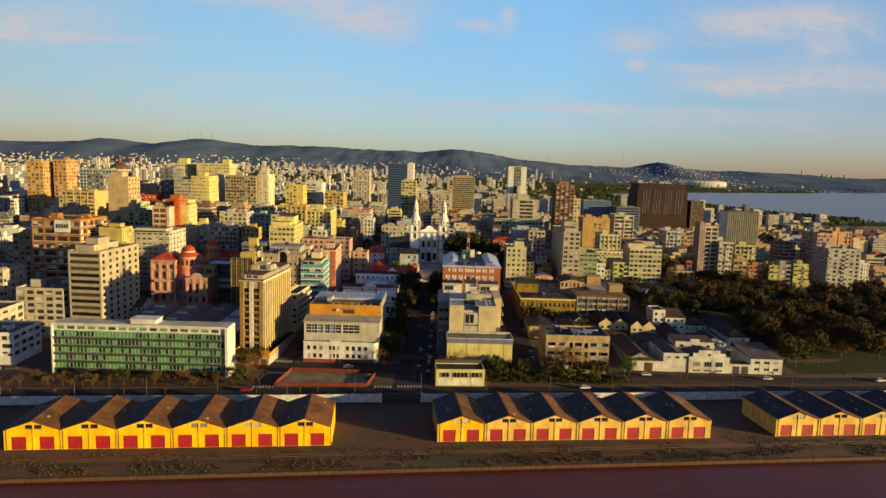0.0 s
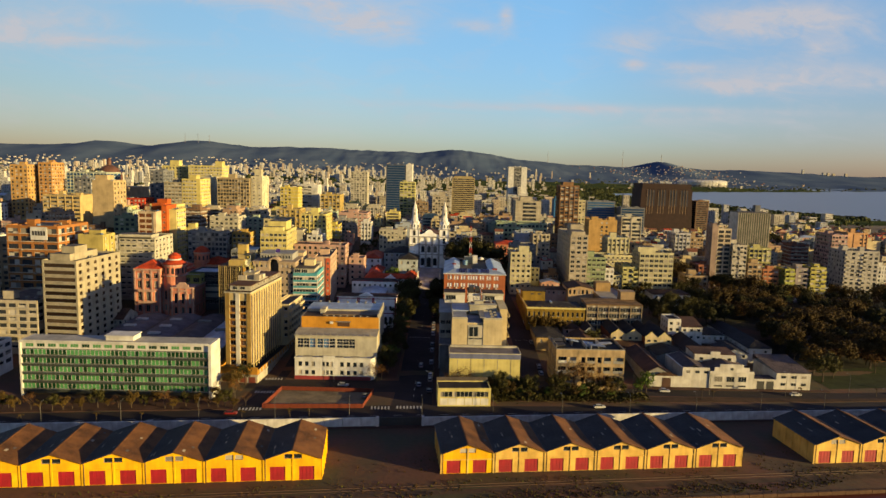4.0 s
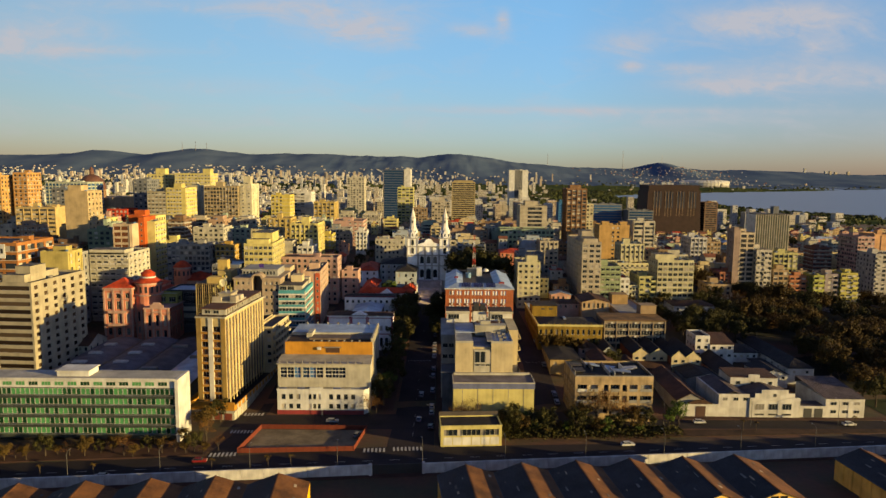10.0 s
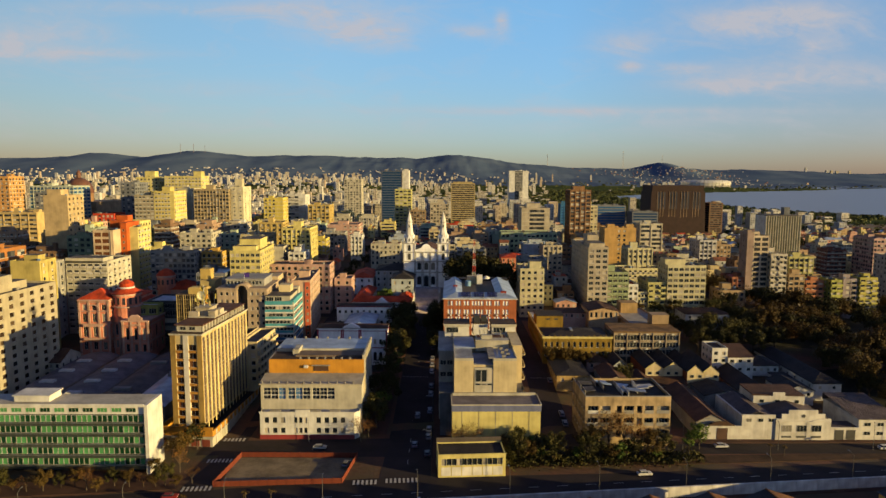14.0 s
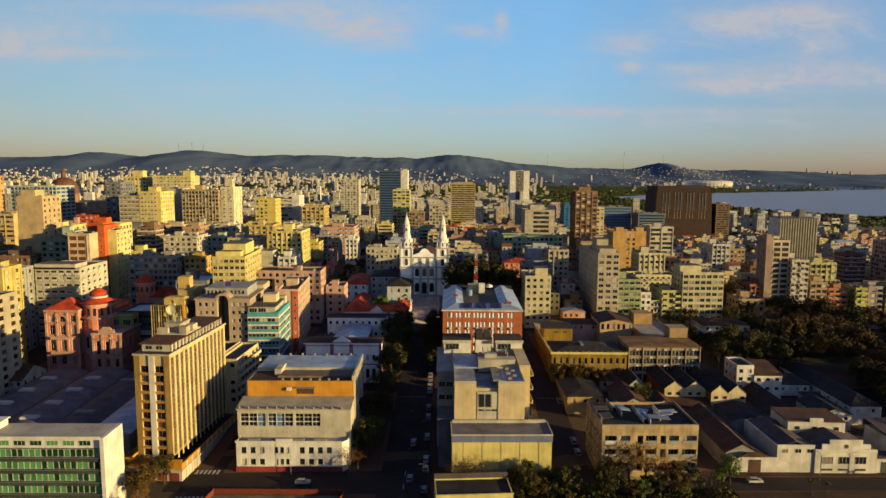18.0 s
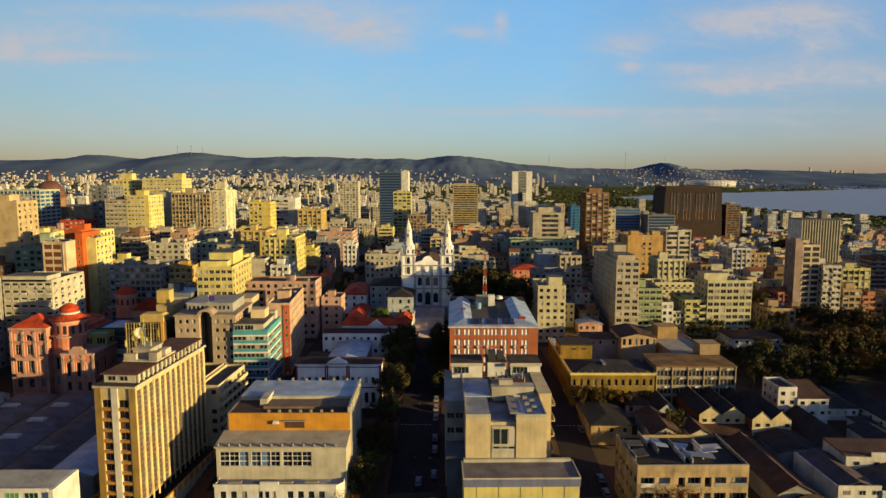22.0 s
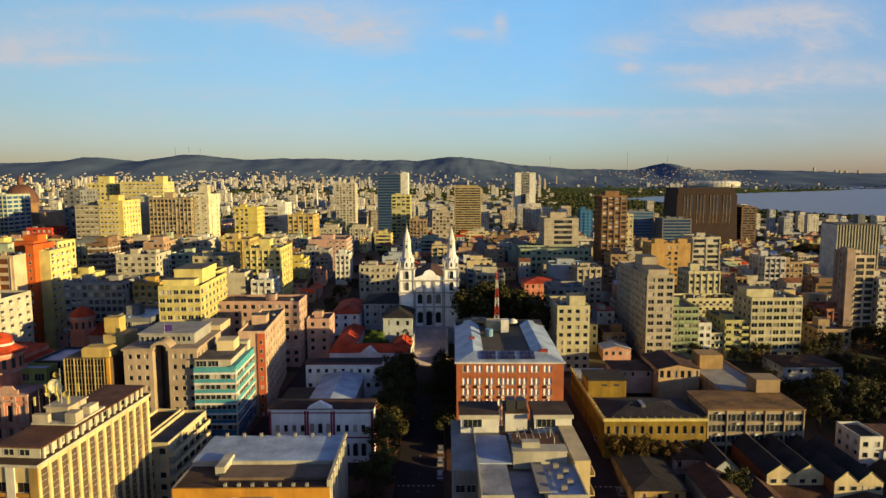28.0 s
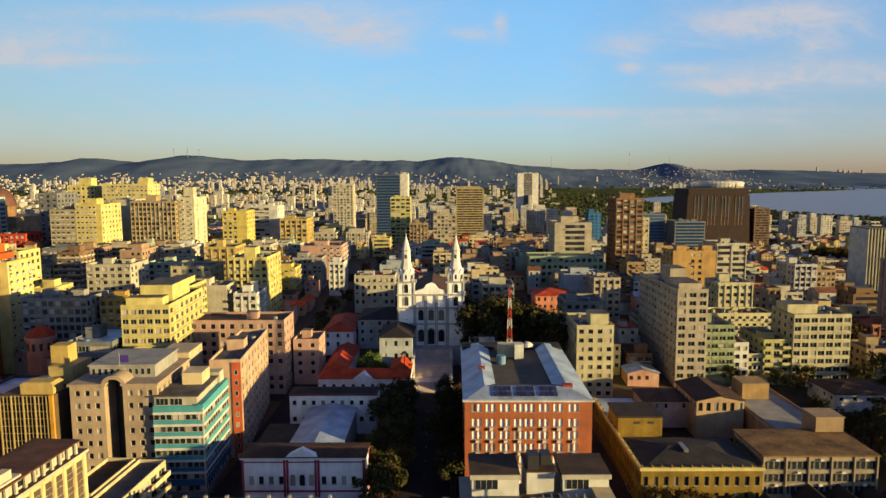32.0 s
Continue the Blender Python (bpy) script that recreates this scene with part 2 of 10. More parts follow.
# ---------------------------------------------------------------- mesh helpers
class MB:
    """Collects faces for one mesh."""

    def __init__(self):
        self.v, self.f, self.m = [], [], []

    def face(self, pts, m=0):
        i = len(self.v)
        self.v += [tuple(p) for p in pts]
        self.f.append(tuple(range(i, i + len(pts))))
        self.m.append(m)
        return self

    def box(self, x0, y0, z0, x1, y1, z1, m=0, mtop=None, bottom=True):
        a, b, c, d = (x0, y0, z0), (x1, y0, z0), (x1, y1, z0), (x0, y1, z0)
        e, f, g, h = (x0, y0, z1), (x1, y0, z1), (x1, y1, z1), (x0, y1, z1)
        for q in ((a, b, f, e), (b, c, g, f), (c, d, h, g), (d, a, e, h)):
            self.face(q, m)
        self.face((e, f, g, h), m if mtop is None else mtop)
        if bottom:
            self.face((d, c, b, a), m)
        return self

    def prism(self, ring, z0, z1, m=0, mtop=None, top=True, scale=1.0, cx=0.0, cy=0.0):
        """A ring of (x, y), counter-clockwise, drawn up from z0 to z1; the upper ring may shrink."""
        up = [(cx + (x - cx) * scale, cy + (y - cy) * scale) for x, y in ring]
        k = len(ring)
        for i in range(k):
            j = (i + 1) % k
            self.face(((*ring[i], z0), (*ring[j], z0), (*up[j], z1), (*up[i], z1)), m)
        if top and scale > 0.01:
            self.face([(*p, z1) for p in up], m if mtop is None else mtop)
        return self

    def tube(self, a, b, r0, r1, m=0, k=6):
        a, b = Vector(a), Vector(b)
        d = (b - a).normalized()
        u = d.orthogonal().normalized()
        w = d.cross(u)
        ra = [a + (u * math.cos(t) + w * math.sin(t)) * r0 for t in np.linspace(0, 2 * math.pi, k, False)]
        rb = [b + (u * math.cos(t) + w * math.sin(t)) * r1 for t in np.linspace(0, 2 * math.pi, k, False)]
        for i in range(k):
            j = (i + 1) % k
            self.face((ra[i], ra[j], rb[j], rb[i]), m)
        self.face(rb, m)
        return self

    def join(self, other):
        i = len(self.v)
        self.v += other.v
        self.f += [tuple(i + k for k in f) for f in other.f]
        self.m += other.m
        return self

    def mesh(self, name, mats, smooth=False):
        me = bpy.data.meshes.new(name)
        me.from_pydata(self.v, [], self.f)
        for mt in mats if isinstance(mats, (list, tuple)) else [mats]:
            me.materials.append(mt)
        me.polygons.foreach_set("material_index", self.m)
        if smooth:
            me.polygons.foreach_set("use_smooth", [True] * len(self.f))
        me.update()
        return me


def circle(cx, cy, r, k=16, a0=0.0, a1=2 * math.pi, ry=None):
    full = abs(a1 - a0 - 2 * math.pi) < 1e-6
    return [(cx + r * math.cos(t), cy + (ry or r) * math.sin(t)) for t in np.linspace(a0, a1, k, not full)]


def part(name, mb, mats, parent, label="", at=None, rz=0.0, kind=""):
    me = mb.mesh(name, mats) if isinstance(mb, MB) else mb
    ob = new(name, me)
    ob.parent = parent
    if at:
        ob.location = at
    if rz:
        ob.rotation_euler = (0, 0, rz)
    return tagged(ob, label, kind=kind)


def thing(name, x, y, z, rot, label, category, group="", kind=""):
    e = new(name)
    e.location, e.rotation_euler = (x, y, z), (0, 0, radians(rot))
    e.empty_display_size = 1
    return tagged(e, label, category, group, kind)


def sstep(a, b, v):
    t = min(1.0, max(0.0, (v - a) / (b - a)))
    return t * t * (3 - 2 * t)


def lerp(a, b, v):
    return min(1.0, max(0.0, (v - a) / (b - a)))


def land(x, y):
    """Height of the ground."""
    y0 = y - 45 * sstep(-95, -140, x) - 18 * sstep(50, 110, x)
    z = 4 * lerp(272, 302, y0) + 3.6 * lerp(302, 327, y0) + 4.4 * lerp(327, 388, y0) + 5 * lerp(388, 440, y0) + 8 * sstep(440, 540, y0)
    z += 12 * sstep(420, 580, y) * sstep(-60, -200, x)
    z *= 1 - 0.75 * sstep(150, 260, x) - 0.2 * sstep(60, 150, x)
    z *= 1 - 0.85 * sstep(680, 980, y)
    return z + 0.0119 * max(0.0, y - 1000)


# ---------------------------------------------------------------- buildings
WIN = {}
OCC = []
TANK = paint((0.10, 0.20, 0.38), 0.5, name="tank_plastic")
BONE = paint((0.62, 0.58, 0.50), name="bone_trim")


def window_mesh(w, h, style, glass):
    """A window: pane set back in a frame, with a mullion; style shut: louvred blind."""
    key = (round(w, 2), round(h, 2), style, glass.name)
    if key not in WIN:
        mb, t = MB(), 0.07
        mb.face(((0, 0.06, 0), (w, 0.06, 0), (w, 0.06, h), (0, 0.06, h)), 0)
        for a, c in ((0, t), (w - t, w)):
            mb.box(a, 0, 0, c, 0.08, h, 1, bottom=False)
        mb.box(0, 0.002, 0, w, 0.08, t, 1), mb.box(0, 0.002, h - t, w, 0.08, h, 1)
        k = max(1, round(w / 1.1)) if style != "plain" else 1
        for i in range(1, k):
            mb.box(w * i / k - 0.035, 0.004, t, w * i / k + 0.035, 0.07, h - t, 1, bottom=False)
        if style == "sill":
            mb.box(-0.12, -0.22, -0.1, w + 0.12, 0.02, 0, 1)
        WIN[key] = mb.mesh("window", [glass, FRAME])
    return WIN[key]


FACES = {"front": (lambda w, d: ((0, 0), (1, 0), w)), "right": (lambda w, d: ((w, 0), (0, 1), d)),
         "back": (lambda w, d: ((w, d), (-1, 0), w)), "left": (lambda w, d: ((0, d), (0, -1), d))}


def spans(W, n, ww, m0=0.0, m1=0.0):
    bay = (W - m0 - m1) / n
    return [(m0 + bay * (i + 0.5) - ww / 2, m0 + bay * (i + 0.5) + ww / 2) for i in range(n)]


def facade(mb, W, at, zlo, ztop, rows, deep=0.25, m=0):
    """A wall with openings cut through to the depth of the reveal. rows: (v0, v1, [(u0, u1), ...]); at(u, v, depth) gives the place."""
    z = zlo
    for v0, v1, us in rows:
        mb.face((at(0, z, 0), at(W, z, 0), at(W, v0, 0), at(0, v0, 0)), m)
        u = 0
        for a, c in us:
            mb.face((at(u, v0, 0), at(a, v0, 0), at(a, v1, 0), at(u, v1, 0)), m)
            mb.face((at(a, v0, 0), at(c, v0, 0), at(c, v0, deep), at(a, v0, deep)), m)
            mb.face((at(a, v1, deep), at(c, v1, deep), at(c, v1, 0), at(a, v1, 0)), m)
            mb.face((at(a, v0, 0), at(a, v0, deep), at(a, v1, deep), at(a, v1, 0)), m)
            mb.face((at(c, v0, deep), at(c, v0, 0), at(c, v1, 0), at(c, v1, deep)), m)
            u = c
        mb.face((at(u, v0, 0), at(W, v0, 0), at(W, v1, 0), at(u, v1, 0)), m)
        z = v1
    mb.face((at(0, z, 0), at(W, z, 0), at(W, ztop, 0), at(0, ztop, 0)), m)


def bldg(label, x, y, w, d, top, wall, front=None, left=None, right=None, back=None, fl=3.0, z=None, rot=0.0, roof=None, near=1,
         rooms=None, name="apartment_building", cat="building", group="", parapet=0.8, glass=None, base=1.2, style="sill", deep=0.25, balc=None,
         kind="", skip=0, slab=None, tank=1):
    """A block with cut window openings. A face is (bays, width, height[, margin, margin]); rooms: rooftop boxes (x, y, w, d, h) as shares and metres."""
    z = land(x + w / 2, y + 1) if z is None else z
    h = top - z
    OCC.append((x, y, x + w, y + d))
    e = thing(name, x, y, z, rot, label, cat, group, kind)
    glass = glass or (GLASS if near else GLASS_MANY)
    hb = h - parapet
    n = max(1, int((hb - base * 0.3) / fl))
    wall_mb, joined, extra = MB(), MB(), MB()
    fr_rng = random.Random(int(x * 3 + y * 5))
    lean, verandas = fr_rng.choice((0, 0, 0.25, 0.4)), fr_rng.random() < 0.4
    relief, trim = fr_rng.choice(("sills", "bands", "piers", "piers", "sills", "rails")), MB()
    single = near and (y < 395 or (y < 415 and -110 < x < 150)) and x > -180  # further off the panes cannot be told apart
    glass = glass if single or glass is not GLASS else GLASS_MANY
    if not single and glass is GLASS_MANY and front and front[1] > 6:
        glass = GLASS_BAND
    for fname, spec in (("front", front), ("right", right), ("back", back), ("left", left)):
        (ox, oy), (dx, dy), W = FACES[fname](w, d)
        nx, ny = -dy, dx

        def at(u, v, deep_, ox=ox, oy=oy, dx=dx, dy=dy, nx=nx, ny=ny):
            return (ox + dx * u + nx * deep_, oy + dy * u + ny * deep_, v)

        rows = []
        if spec:
            nb, ww, wh = spec[:3]
            mg = spec[3:] if len(spec) > 3 else (0, 0)
            ww, wh = max(ww, min(ww * 1.22, (W - sum(mg)) / nb * 0.8)), max(wh, min(wh * 1.15, fl * 0.6))
            us = spans(W, nb, ww, *mg)
            if not near and nb > 2:
                us = [(a + (c - a) * lean * (i % 2), c - (c - a) * lean * 0.6 * (i % 2)) for i, (a, c) in enumerate(us)]
            for k in range(skip, n):
                v0 = hb - (n - k) * fl + (fl - wh) * 0.55
                if v0 < 0.4:
                    continue
                rows.append((v0, v0 + wh, us))
        facade(wall_mb, W, at, -5.0, h, rows, deep)
        rz = math.atan2(dy, dx)
        for v0, v1, us in rows:
            for a, c in us:
                if single:
                    me = window_mesh(c - a, v1 - v0, style, glass)
                    part("window", me, None, e, at=at(a, v0, deep - 0.09), rz=rz)
                else:
                    vm = v1 if c - a > 6 else v1 - (v1 - v0) * fr_rng.choice((0, 0, 0.25, 0.45, 0.7, 1.0))
                    cuts = np.linspace(a, c, max(1, round((c - a) / 2.6)) + 1).tolist()
                    for ua, uc in zip(cuts, cuts[1:]):
                        joined.face((at(ua, v0, deep), at(uc, v0, deep), at(uc, vm, deep), at(ua, vm, deep)))
                        if vm < v1:
                            joined.face((at(ua, vm, deep - 0.05), at(uc, vm, deep - 0.05), at(uc, v1, deep - 0.05), at(ua, v1, deep - 0.05)))
                    if relief != "bands" and y < 700 and fname != "back":
                        out, lo, hi = {"sills": (0.16, -0.16, 0.0), "piers": (0.12, v1 - v0, v1 - v0 + 0.14), "rails": (0.5, -0.12, 0.72)}[relief]
                        pa, pb = at(a - 0.15, 0, -out), at(c + 0.15, 0, -0.01)
                        trim.box(min(pa[0], pb[0]), min(pa[1], pb[1]), v0 + lo, max(pa[0], pb[0]), max(pa[1], pb[1]), v0 + hi, 0 if relief != "rails" else 1)
                    if fr_rng.random() < 0.1:
                        pa, pb = at(a + 0.1, v0, -0.55), at(a + 0.95, v0, 0)
                        extra.box(min(pa[0], pb[0]), min(pa[1], pb[1]), v0 - 0.75, max(pa[0], pb[0]), max(pa[1], pb[1]), v0 - 0.15, 1)
            if balc and fname in balc:
                for a, c in us[:: balc[fname]]:
                    bw = c - a + 0.8
                    key = ("balc", round(bw, 2), wall.name, id(wall))
                    if key not in WIN:
                        bm_ = MB()
                        bm_.box(-0.4, -1.1, -0.15, bw - 0.4, 0, 0), bm_.box(-0.4, -1.1, 0, bw - 0.4, -0.98, 0.95)
                        bm_.box(-0.4, -0.98, 0, -0.28, 0, 0.95), bm_.box(bw - 0.52, -0.98, 0, bw - 0.4, 0, 0.95)
                        WIN[key] = bm_.mesh("balcony", wall)
                    part("balcony", WIN[key], None, e, at=at(a, v0 - 0.25, 0), rz=rz)
        if not single and rows and y < 700 and fname != "back":
            if relief == "bands":
                for v0, v1, us in rows:
                    pa, pb = at(0.05, 0, -0.22), at(W - 0.05, 0, -0.01)
                    trim.box(min(pa[0], pb[0]), min(pa[1], pb[1]), v0 - 0.28, max(pa[0], pb[0]), max(pa[1], pb[1]), v0 - 0.05, 1)
            if relief == "piers":
                for a, c in zip([0.2] + [q[1] for q in rows[0][2]], [q[0] for q in rows[0][2]] + [W - 0.2]):
                    if c - a > 0.5:
                        pa, pb = at((a + c) / 2 - 0.16, 0, -0.3), at((a + c) / 2 + 0.16, 0, -0.01)
                        trim.box(min(pa[0], pb[0]), min(pa[1], pb[1]), rows[0][0] - 0.6, max(pa[0], pb[0]), max(pa[1], pb[1]), rows[-1][1] + 0.5, 0)
        if not near and spec and verandas and len(rows) > 1 and len(rows[0][2]) > 1:
            a, c = rows[0][2][fr_rng.randrange(len(rows[0][2]) - 1)][0] - 0.5, 0
            c = min(W - 0.2, a + fr_rng.choice((2.6, 3.4, 4.6)))
            for v0, v1, us in rows:
                for lo, hi, d0, d1 in ((-0.5, -0.35, -1.1, 0), (-0.35, 0.6, -1.1, -1.0)):
                    pa, pb = at(a, 0, d0), at(c, 0, d1)
                    extra.box(min(pa[0], pb[0]), min(pa[1], pb[1]), v0 + lo, max(pa[0], pb[0]), max(pa[1], pb[1]), v0 + hi, 0)
        if slab and spec and fname in ("front", "right", "left"):
            for v0, v1, us in rows:
                sb = MB()
                p = [at(0, 0, -slab), at(W, 0, 0.0)]
                xs, ys = sorted((p[0][0], p[1][0])), sorted((p[0][1], p[1][1]))
                sb.box(xs[0], ys[0], v0 - (fl - (v1 - v0)) * 0.5 - 0.12, xs[1], ys[1], v0 - (fl - (v1 - v0)) * 0.5 + 0.12)
                part("ledge", sb, wall, e)
    # parapet with thickness; the roof lies behind it
    t = 0.25
    wall_mb.face(((0, 0, h), (w, 0, h), (w - t, t, h), (t, t, h))), wall_mb.face(((w, 0, h), (w, d, h), (w - t, d - t, h), (w - t, t, h)))
    wall_mb.face(((w, d, h), (0, d, h), (t, d - t, h), (w - t, d - t, h))), wall_mb.face(((0, d, h), (0, 0, h), (t, t, h), (t, d - t, h)))
    for a, c in (((t, t), (w - t, t)), ((w - t, t), (w - t, d - t)), ((w - t, d - t), (t, d - t)), ((t, d - t), (t, t))):
        wall_mb.face(((*c, hb), (*a, hb), (*a, h), (*c, h)))
    part("wall", wall_mb.join(trim), [wall, BONE], e)
    part("roof", MB().face(((t, t, hb), (w - t, t, hb), (w - t, d - t, hb), (t, d - t, hb))), roof or ROOFC, e)
    if joined.f:
        part("far_glazing", joined, glass, e, kind="stuff")
    rr = random.Random(int(x * 7 + y * 13 + top))
    if not single:
        for k in range(rr.randint(3, 8)):
            tx, ty, tw, td = rr.uniform(0.6, w - 3), rr.uniform(0.6, d - 3), rr.uniform(0.5, 2.4), rr.uniform(0.5, 2.4)
            extra.box(tx, ty, hb - 0.02, tx + tw, ty + td, hb + rr.uniform(0.5, 1.5), rr.choice((0, 1, 2)))
        for k in range(rr.randint(0, 2)):
            tx, ty = rr.uniform(1, w - 1), rr.uniform(1, d - 1)
            extra.tube((tx, ty, hb - 0.05), (tx, ty, hb + rr.uniform(2, 5)), 0.07, 0.04, 1, 4)
        tx, ty = rr.uniform(1.2, w - 1.2), rr.uniform(1.2, d - 1.2)
        extra.prism(circle(tx, ty, 0.8, 8), hb - 0.02, hb + 1.3, 3)
    if rooms is None:
        rooms = [(rr.uniform(0.1, 0.4), rr.uniform(0.2, 0.5), rr.uniform(3, 5), rr.uniform(3, 5), rr.uniform(2.2, 3.6))] if w > 7 else []
        if w > 19:
            rooms.append((rr.uniform(0.55, 0.7), rr.uniform(0.3, 0.6), rr.uniform(3, 4.5), rr.uniform(3, 4), rr.uniform(1.6, 2.6)))
    for fx, fy, rw, rd, rh in rooms:
        if not near:
            rw, rd = min(rw, w * 0.9), min(rd, d * 0.9)
            extra.box(fx * w, fy * d, hb - 0.01, fx * w + rw, fy * d + rd, hb + rh, 0, 2, False)
            extra.box(fx * w - 0.15, fy * d - 0.15, hb + rh, fx * w + rw + 0.15, fy * d + rd + 0.15, hb + rh + 0.15, 0, 2)
            continue
        rb = MB().box(0, 0, 0, min(rw, w * 0.9), min(rd, d * 0.9), rh, 0, 1, False)
        rb.box(-0.15, -0.15, rh, min(rw, w * 0.9) + 0.15, min(rd, d * 0.9) + 0.15, rh + 0.15, 0, 1)
        part("rooftop_room", rb, [wall, ROOFC], e, at=(fx * w, fy * d, hb - 0.01))
    if extra.f:
        part("roof_clutter", extra, [wall, CONC, ROOFC, TANK], e, kind="stuff")
    if tank and single and w > 8:
        for k in range(rr.randint(1, 3)):
            tx, ty = rr.uniform(1, w - 2), rr.uniform(1, d - 2)
            part("water_tank", MB().prism(circle(0, 0, 0.75, 10), 0, 1.1, 0), paint((0.10, 0.20, 0.38), 0.5, name="tank_plastic") if k % 2 else CONC, e, at=(tx, ty, hb))
        part("aerial", MB().tube((0, 0, 0), (0, 0, 3.2), 0.05, 0.03, 0, 4).tube((-0.6, 0, 2.6), (0.6, 0, 2.6), 0.03, 0.03, 0, 4), STEEL, e, at=(w * rr.uniform(0.2, 0.8), d * 0.4, hb))
    return e


def gable_roof(e, x0, y0, w, d, z, rise, mat_, over=0.4, along="y", label=""):
    """Two slopes with thickness, the ridge along y or x."""
    t = 0.18
    for s in (0, 1):
        mb = MB()
        if along == "y":
            xm, xe = x0 + w / 2, (x0 - over, x0 + w + over)[s]
            ze = z - rise * over / (w / 2)
            p = [(xe, y0 - over, ze), (xm, y0 - over, z + rise), (xm, y0 + d + over, z + rise), (xe, y0 + d + over, ze)]
        else:
            ym, ye = y0 + d / 2, (y0 - over, y0 + d + over)[s]
            ze = z - rise * over / (d / 2)
            p = [(x0 - over, ye, ze), (x0 - over, ym, z + rise), (x0 + w + over, ym, z + rise), (x0 + w + over, ye, ze)]
        if (along == "y") == (s == 0):
            p = p[::-1]
        lo = [(a, b, c - t) for a, b, c in p]
        mb.face(p), mb.face(lo[::-1])
        for i in range(4):
            j = (i + 1) % 4
            mb.face((p[j], p[i], lo[i], lo[j]))
        part("roof_slope", mb, mat_, e, label)


def hip_roof(e, x0, y0, w, d, z, rise, mat_, over=0.5):
    x0, y0, w, d = x0 - over, y0 - over, w + 2 * over, d + 2 * over
    k = min(w, d) / 2
    a, b, c, f = (x0, y0, z), (x0 + w, y0, z), (x0 + w, y0 + d, z), (x0, y0 + d, z)
    if w >= d:
        r, s = (x0 + k, y0 + d / 2, z + rise), (x0 + w - k, y0 + d / 2, z + rise)
        fs = ((a, b, s, r), (b, c, s), (c, f, r, s), (f, a, r))
    else:
        r, s = (x0 + w / 2, y0 + k, z + rise), (x0 + w / 2, y0 + d - k, z + rise)
        fs = ((a, b, r), (b, c, s, r), (c, f, s), (f, a, r, s))
    for q in fs:
        mb = MB().face(q)
        mb.face([(p[0], p[1], p[2] - 0.15) for p in reversed(q)])
        mb.face((q[0], (q[0][0], q[0][1], z - 0.15), (q[1][0], q[1][1], z - 0.15), q[1]))
        part("roof_slope", mb, mat_, e)


def house(label, x, y, w, d, eave, wall, roofm, rise=2.0, kind_="gable", along="y", front=None, left=None, right=None, z=None, rot=0.0, fl=3.4,
          name="house", cat="building", group="", near=1, glass=None, gablewall=True, base=0.6, style="sill"):
    """A walled block with a pitched roof; eave is the height of the eaves."""
    z = land(x + w / 2, y + 1) if z is None else z
    h = eave - z
    OCC.append((x, y, x + w, y + d))
    e = thing(name, x, y, z, rot, label, cat, group)
    glass = glass or GLASS
    mb = MB()
    n = max(1, int((h - 0.3) / fl))
    for fname, spec in (("front", front), ("right", right), ("back", None), ("left", left)):
        (ox, oy), (dx, dy), W = FACES[fname](w, d)

        def at(u, v, deep_, ox=ox, oy=oy, dx=dx, dy=dy):
            return (ox + dx * u - dy * deep_, oy + dy * u + dx * deep_, v)

        rows = []
        if spec:
            nb, ww, wh = spec[:3]
            us = spans(W, nb, ww, *(spec[3:] if len(spec) > 3 else (0, 0)))
            rows = [(h - (n - k) * fl + (fl - wh) * 0.5, h - (n - k) * fl + (fl - wh) * 0.5 + wh, us) for k in range(n)]
        facade(mb, W, at, -4.0, h, rows)
        for v0, v1, us in rows:
            for a, c in us:
                part("window", window_mesh(c - a, v1 - v0, style, glass), None, e, at=at(a, v0, 0.16), rz=math.atan2(dy, dx))
    if kind_ == "gable" and gablewall:
        if along == "y":
            for yy, fl_ in ((0, 1), (d, 0)):
                tri = ((0, yy, h), (w, yy, h), (w / 2, yy, h + rise))
                mb.face(tri if fl_ else tri[::-1])
        else:
            for xx, fl_ in ((0, 0), (w, 1)):
                tri = ((xx, 0, h), (xx, d, h), (xx, d / 2, h + rise))
                mb.face(tri if fl_ else tri[::-1])
    part("wall", mb, wall, e)
    if kind_ == "gable":
        gable_roof(e, 0, 0, w, d, h, rise, roofm, along=along)
    elif kind_ == "hip":
        hip_roof(e, 0, 0, w, d, h, rise, roofm)
    return e
# ---------------------------------------------------------------- ground, water, roads
QUAY_A = 6.3
QUAY_T = math.tan(radians(7.3))


def quay(x):
    return 167.0 + QUAY_T * max(-700, min(700, x))


LAKE = ((470, 2110), (620, 1900), (690, 1520), (840, 1290), (1400, 1130), (4600, 850), (4600, 4700), (2080, 3115), (1500, 2760), (960, 2490), (700, 2330))


def in_lake(x, y):
    hit, j = False, len(LAKE) - 1
    for i in range(len(LAKE)):
        (xi, yi), (xj, yj) = LAKE[i], LAKE[j]
        if (yi > y) != (yj > y) and x < (xj - xi) * (y - yi) / (yj - yi) + xi:
            hit = not hit
        j = i
    return hit


def ridge(x):
    z = 172 + 40 * math.exp(-((x + 2224) / 170) ** 2) * 0.75 + 42 * math.exp(-((x + 1600) / 260) ** 2) + 22 * math.exp(-((x + 900) / 400) ** 2)
    z += 22 * math.exp(-((x - 20) / 190) ** 2) + 34 * math.exp(-((x - 1364) / 120) ** 2) + 6 * math.exp(-((x - 2150) / 300) ** 2)
    z -= 56 * sstep(150, 950, x) + 28 * sstep(1300, 2800, x)
    return z + 6 * noise.noise((x * 0.004, 0, 0)) + 2.5 * noise.noise((x * 0.012, 3, 0))


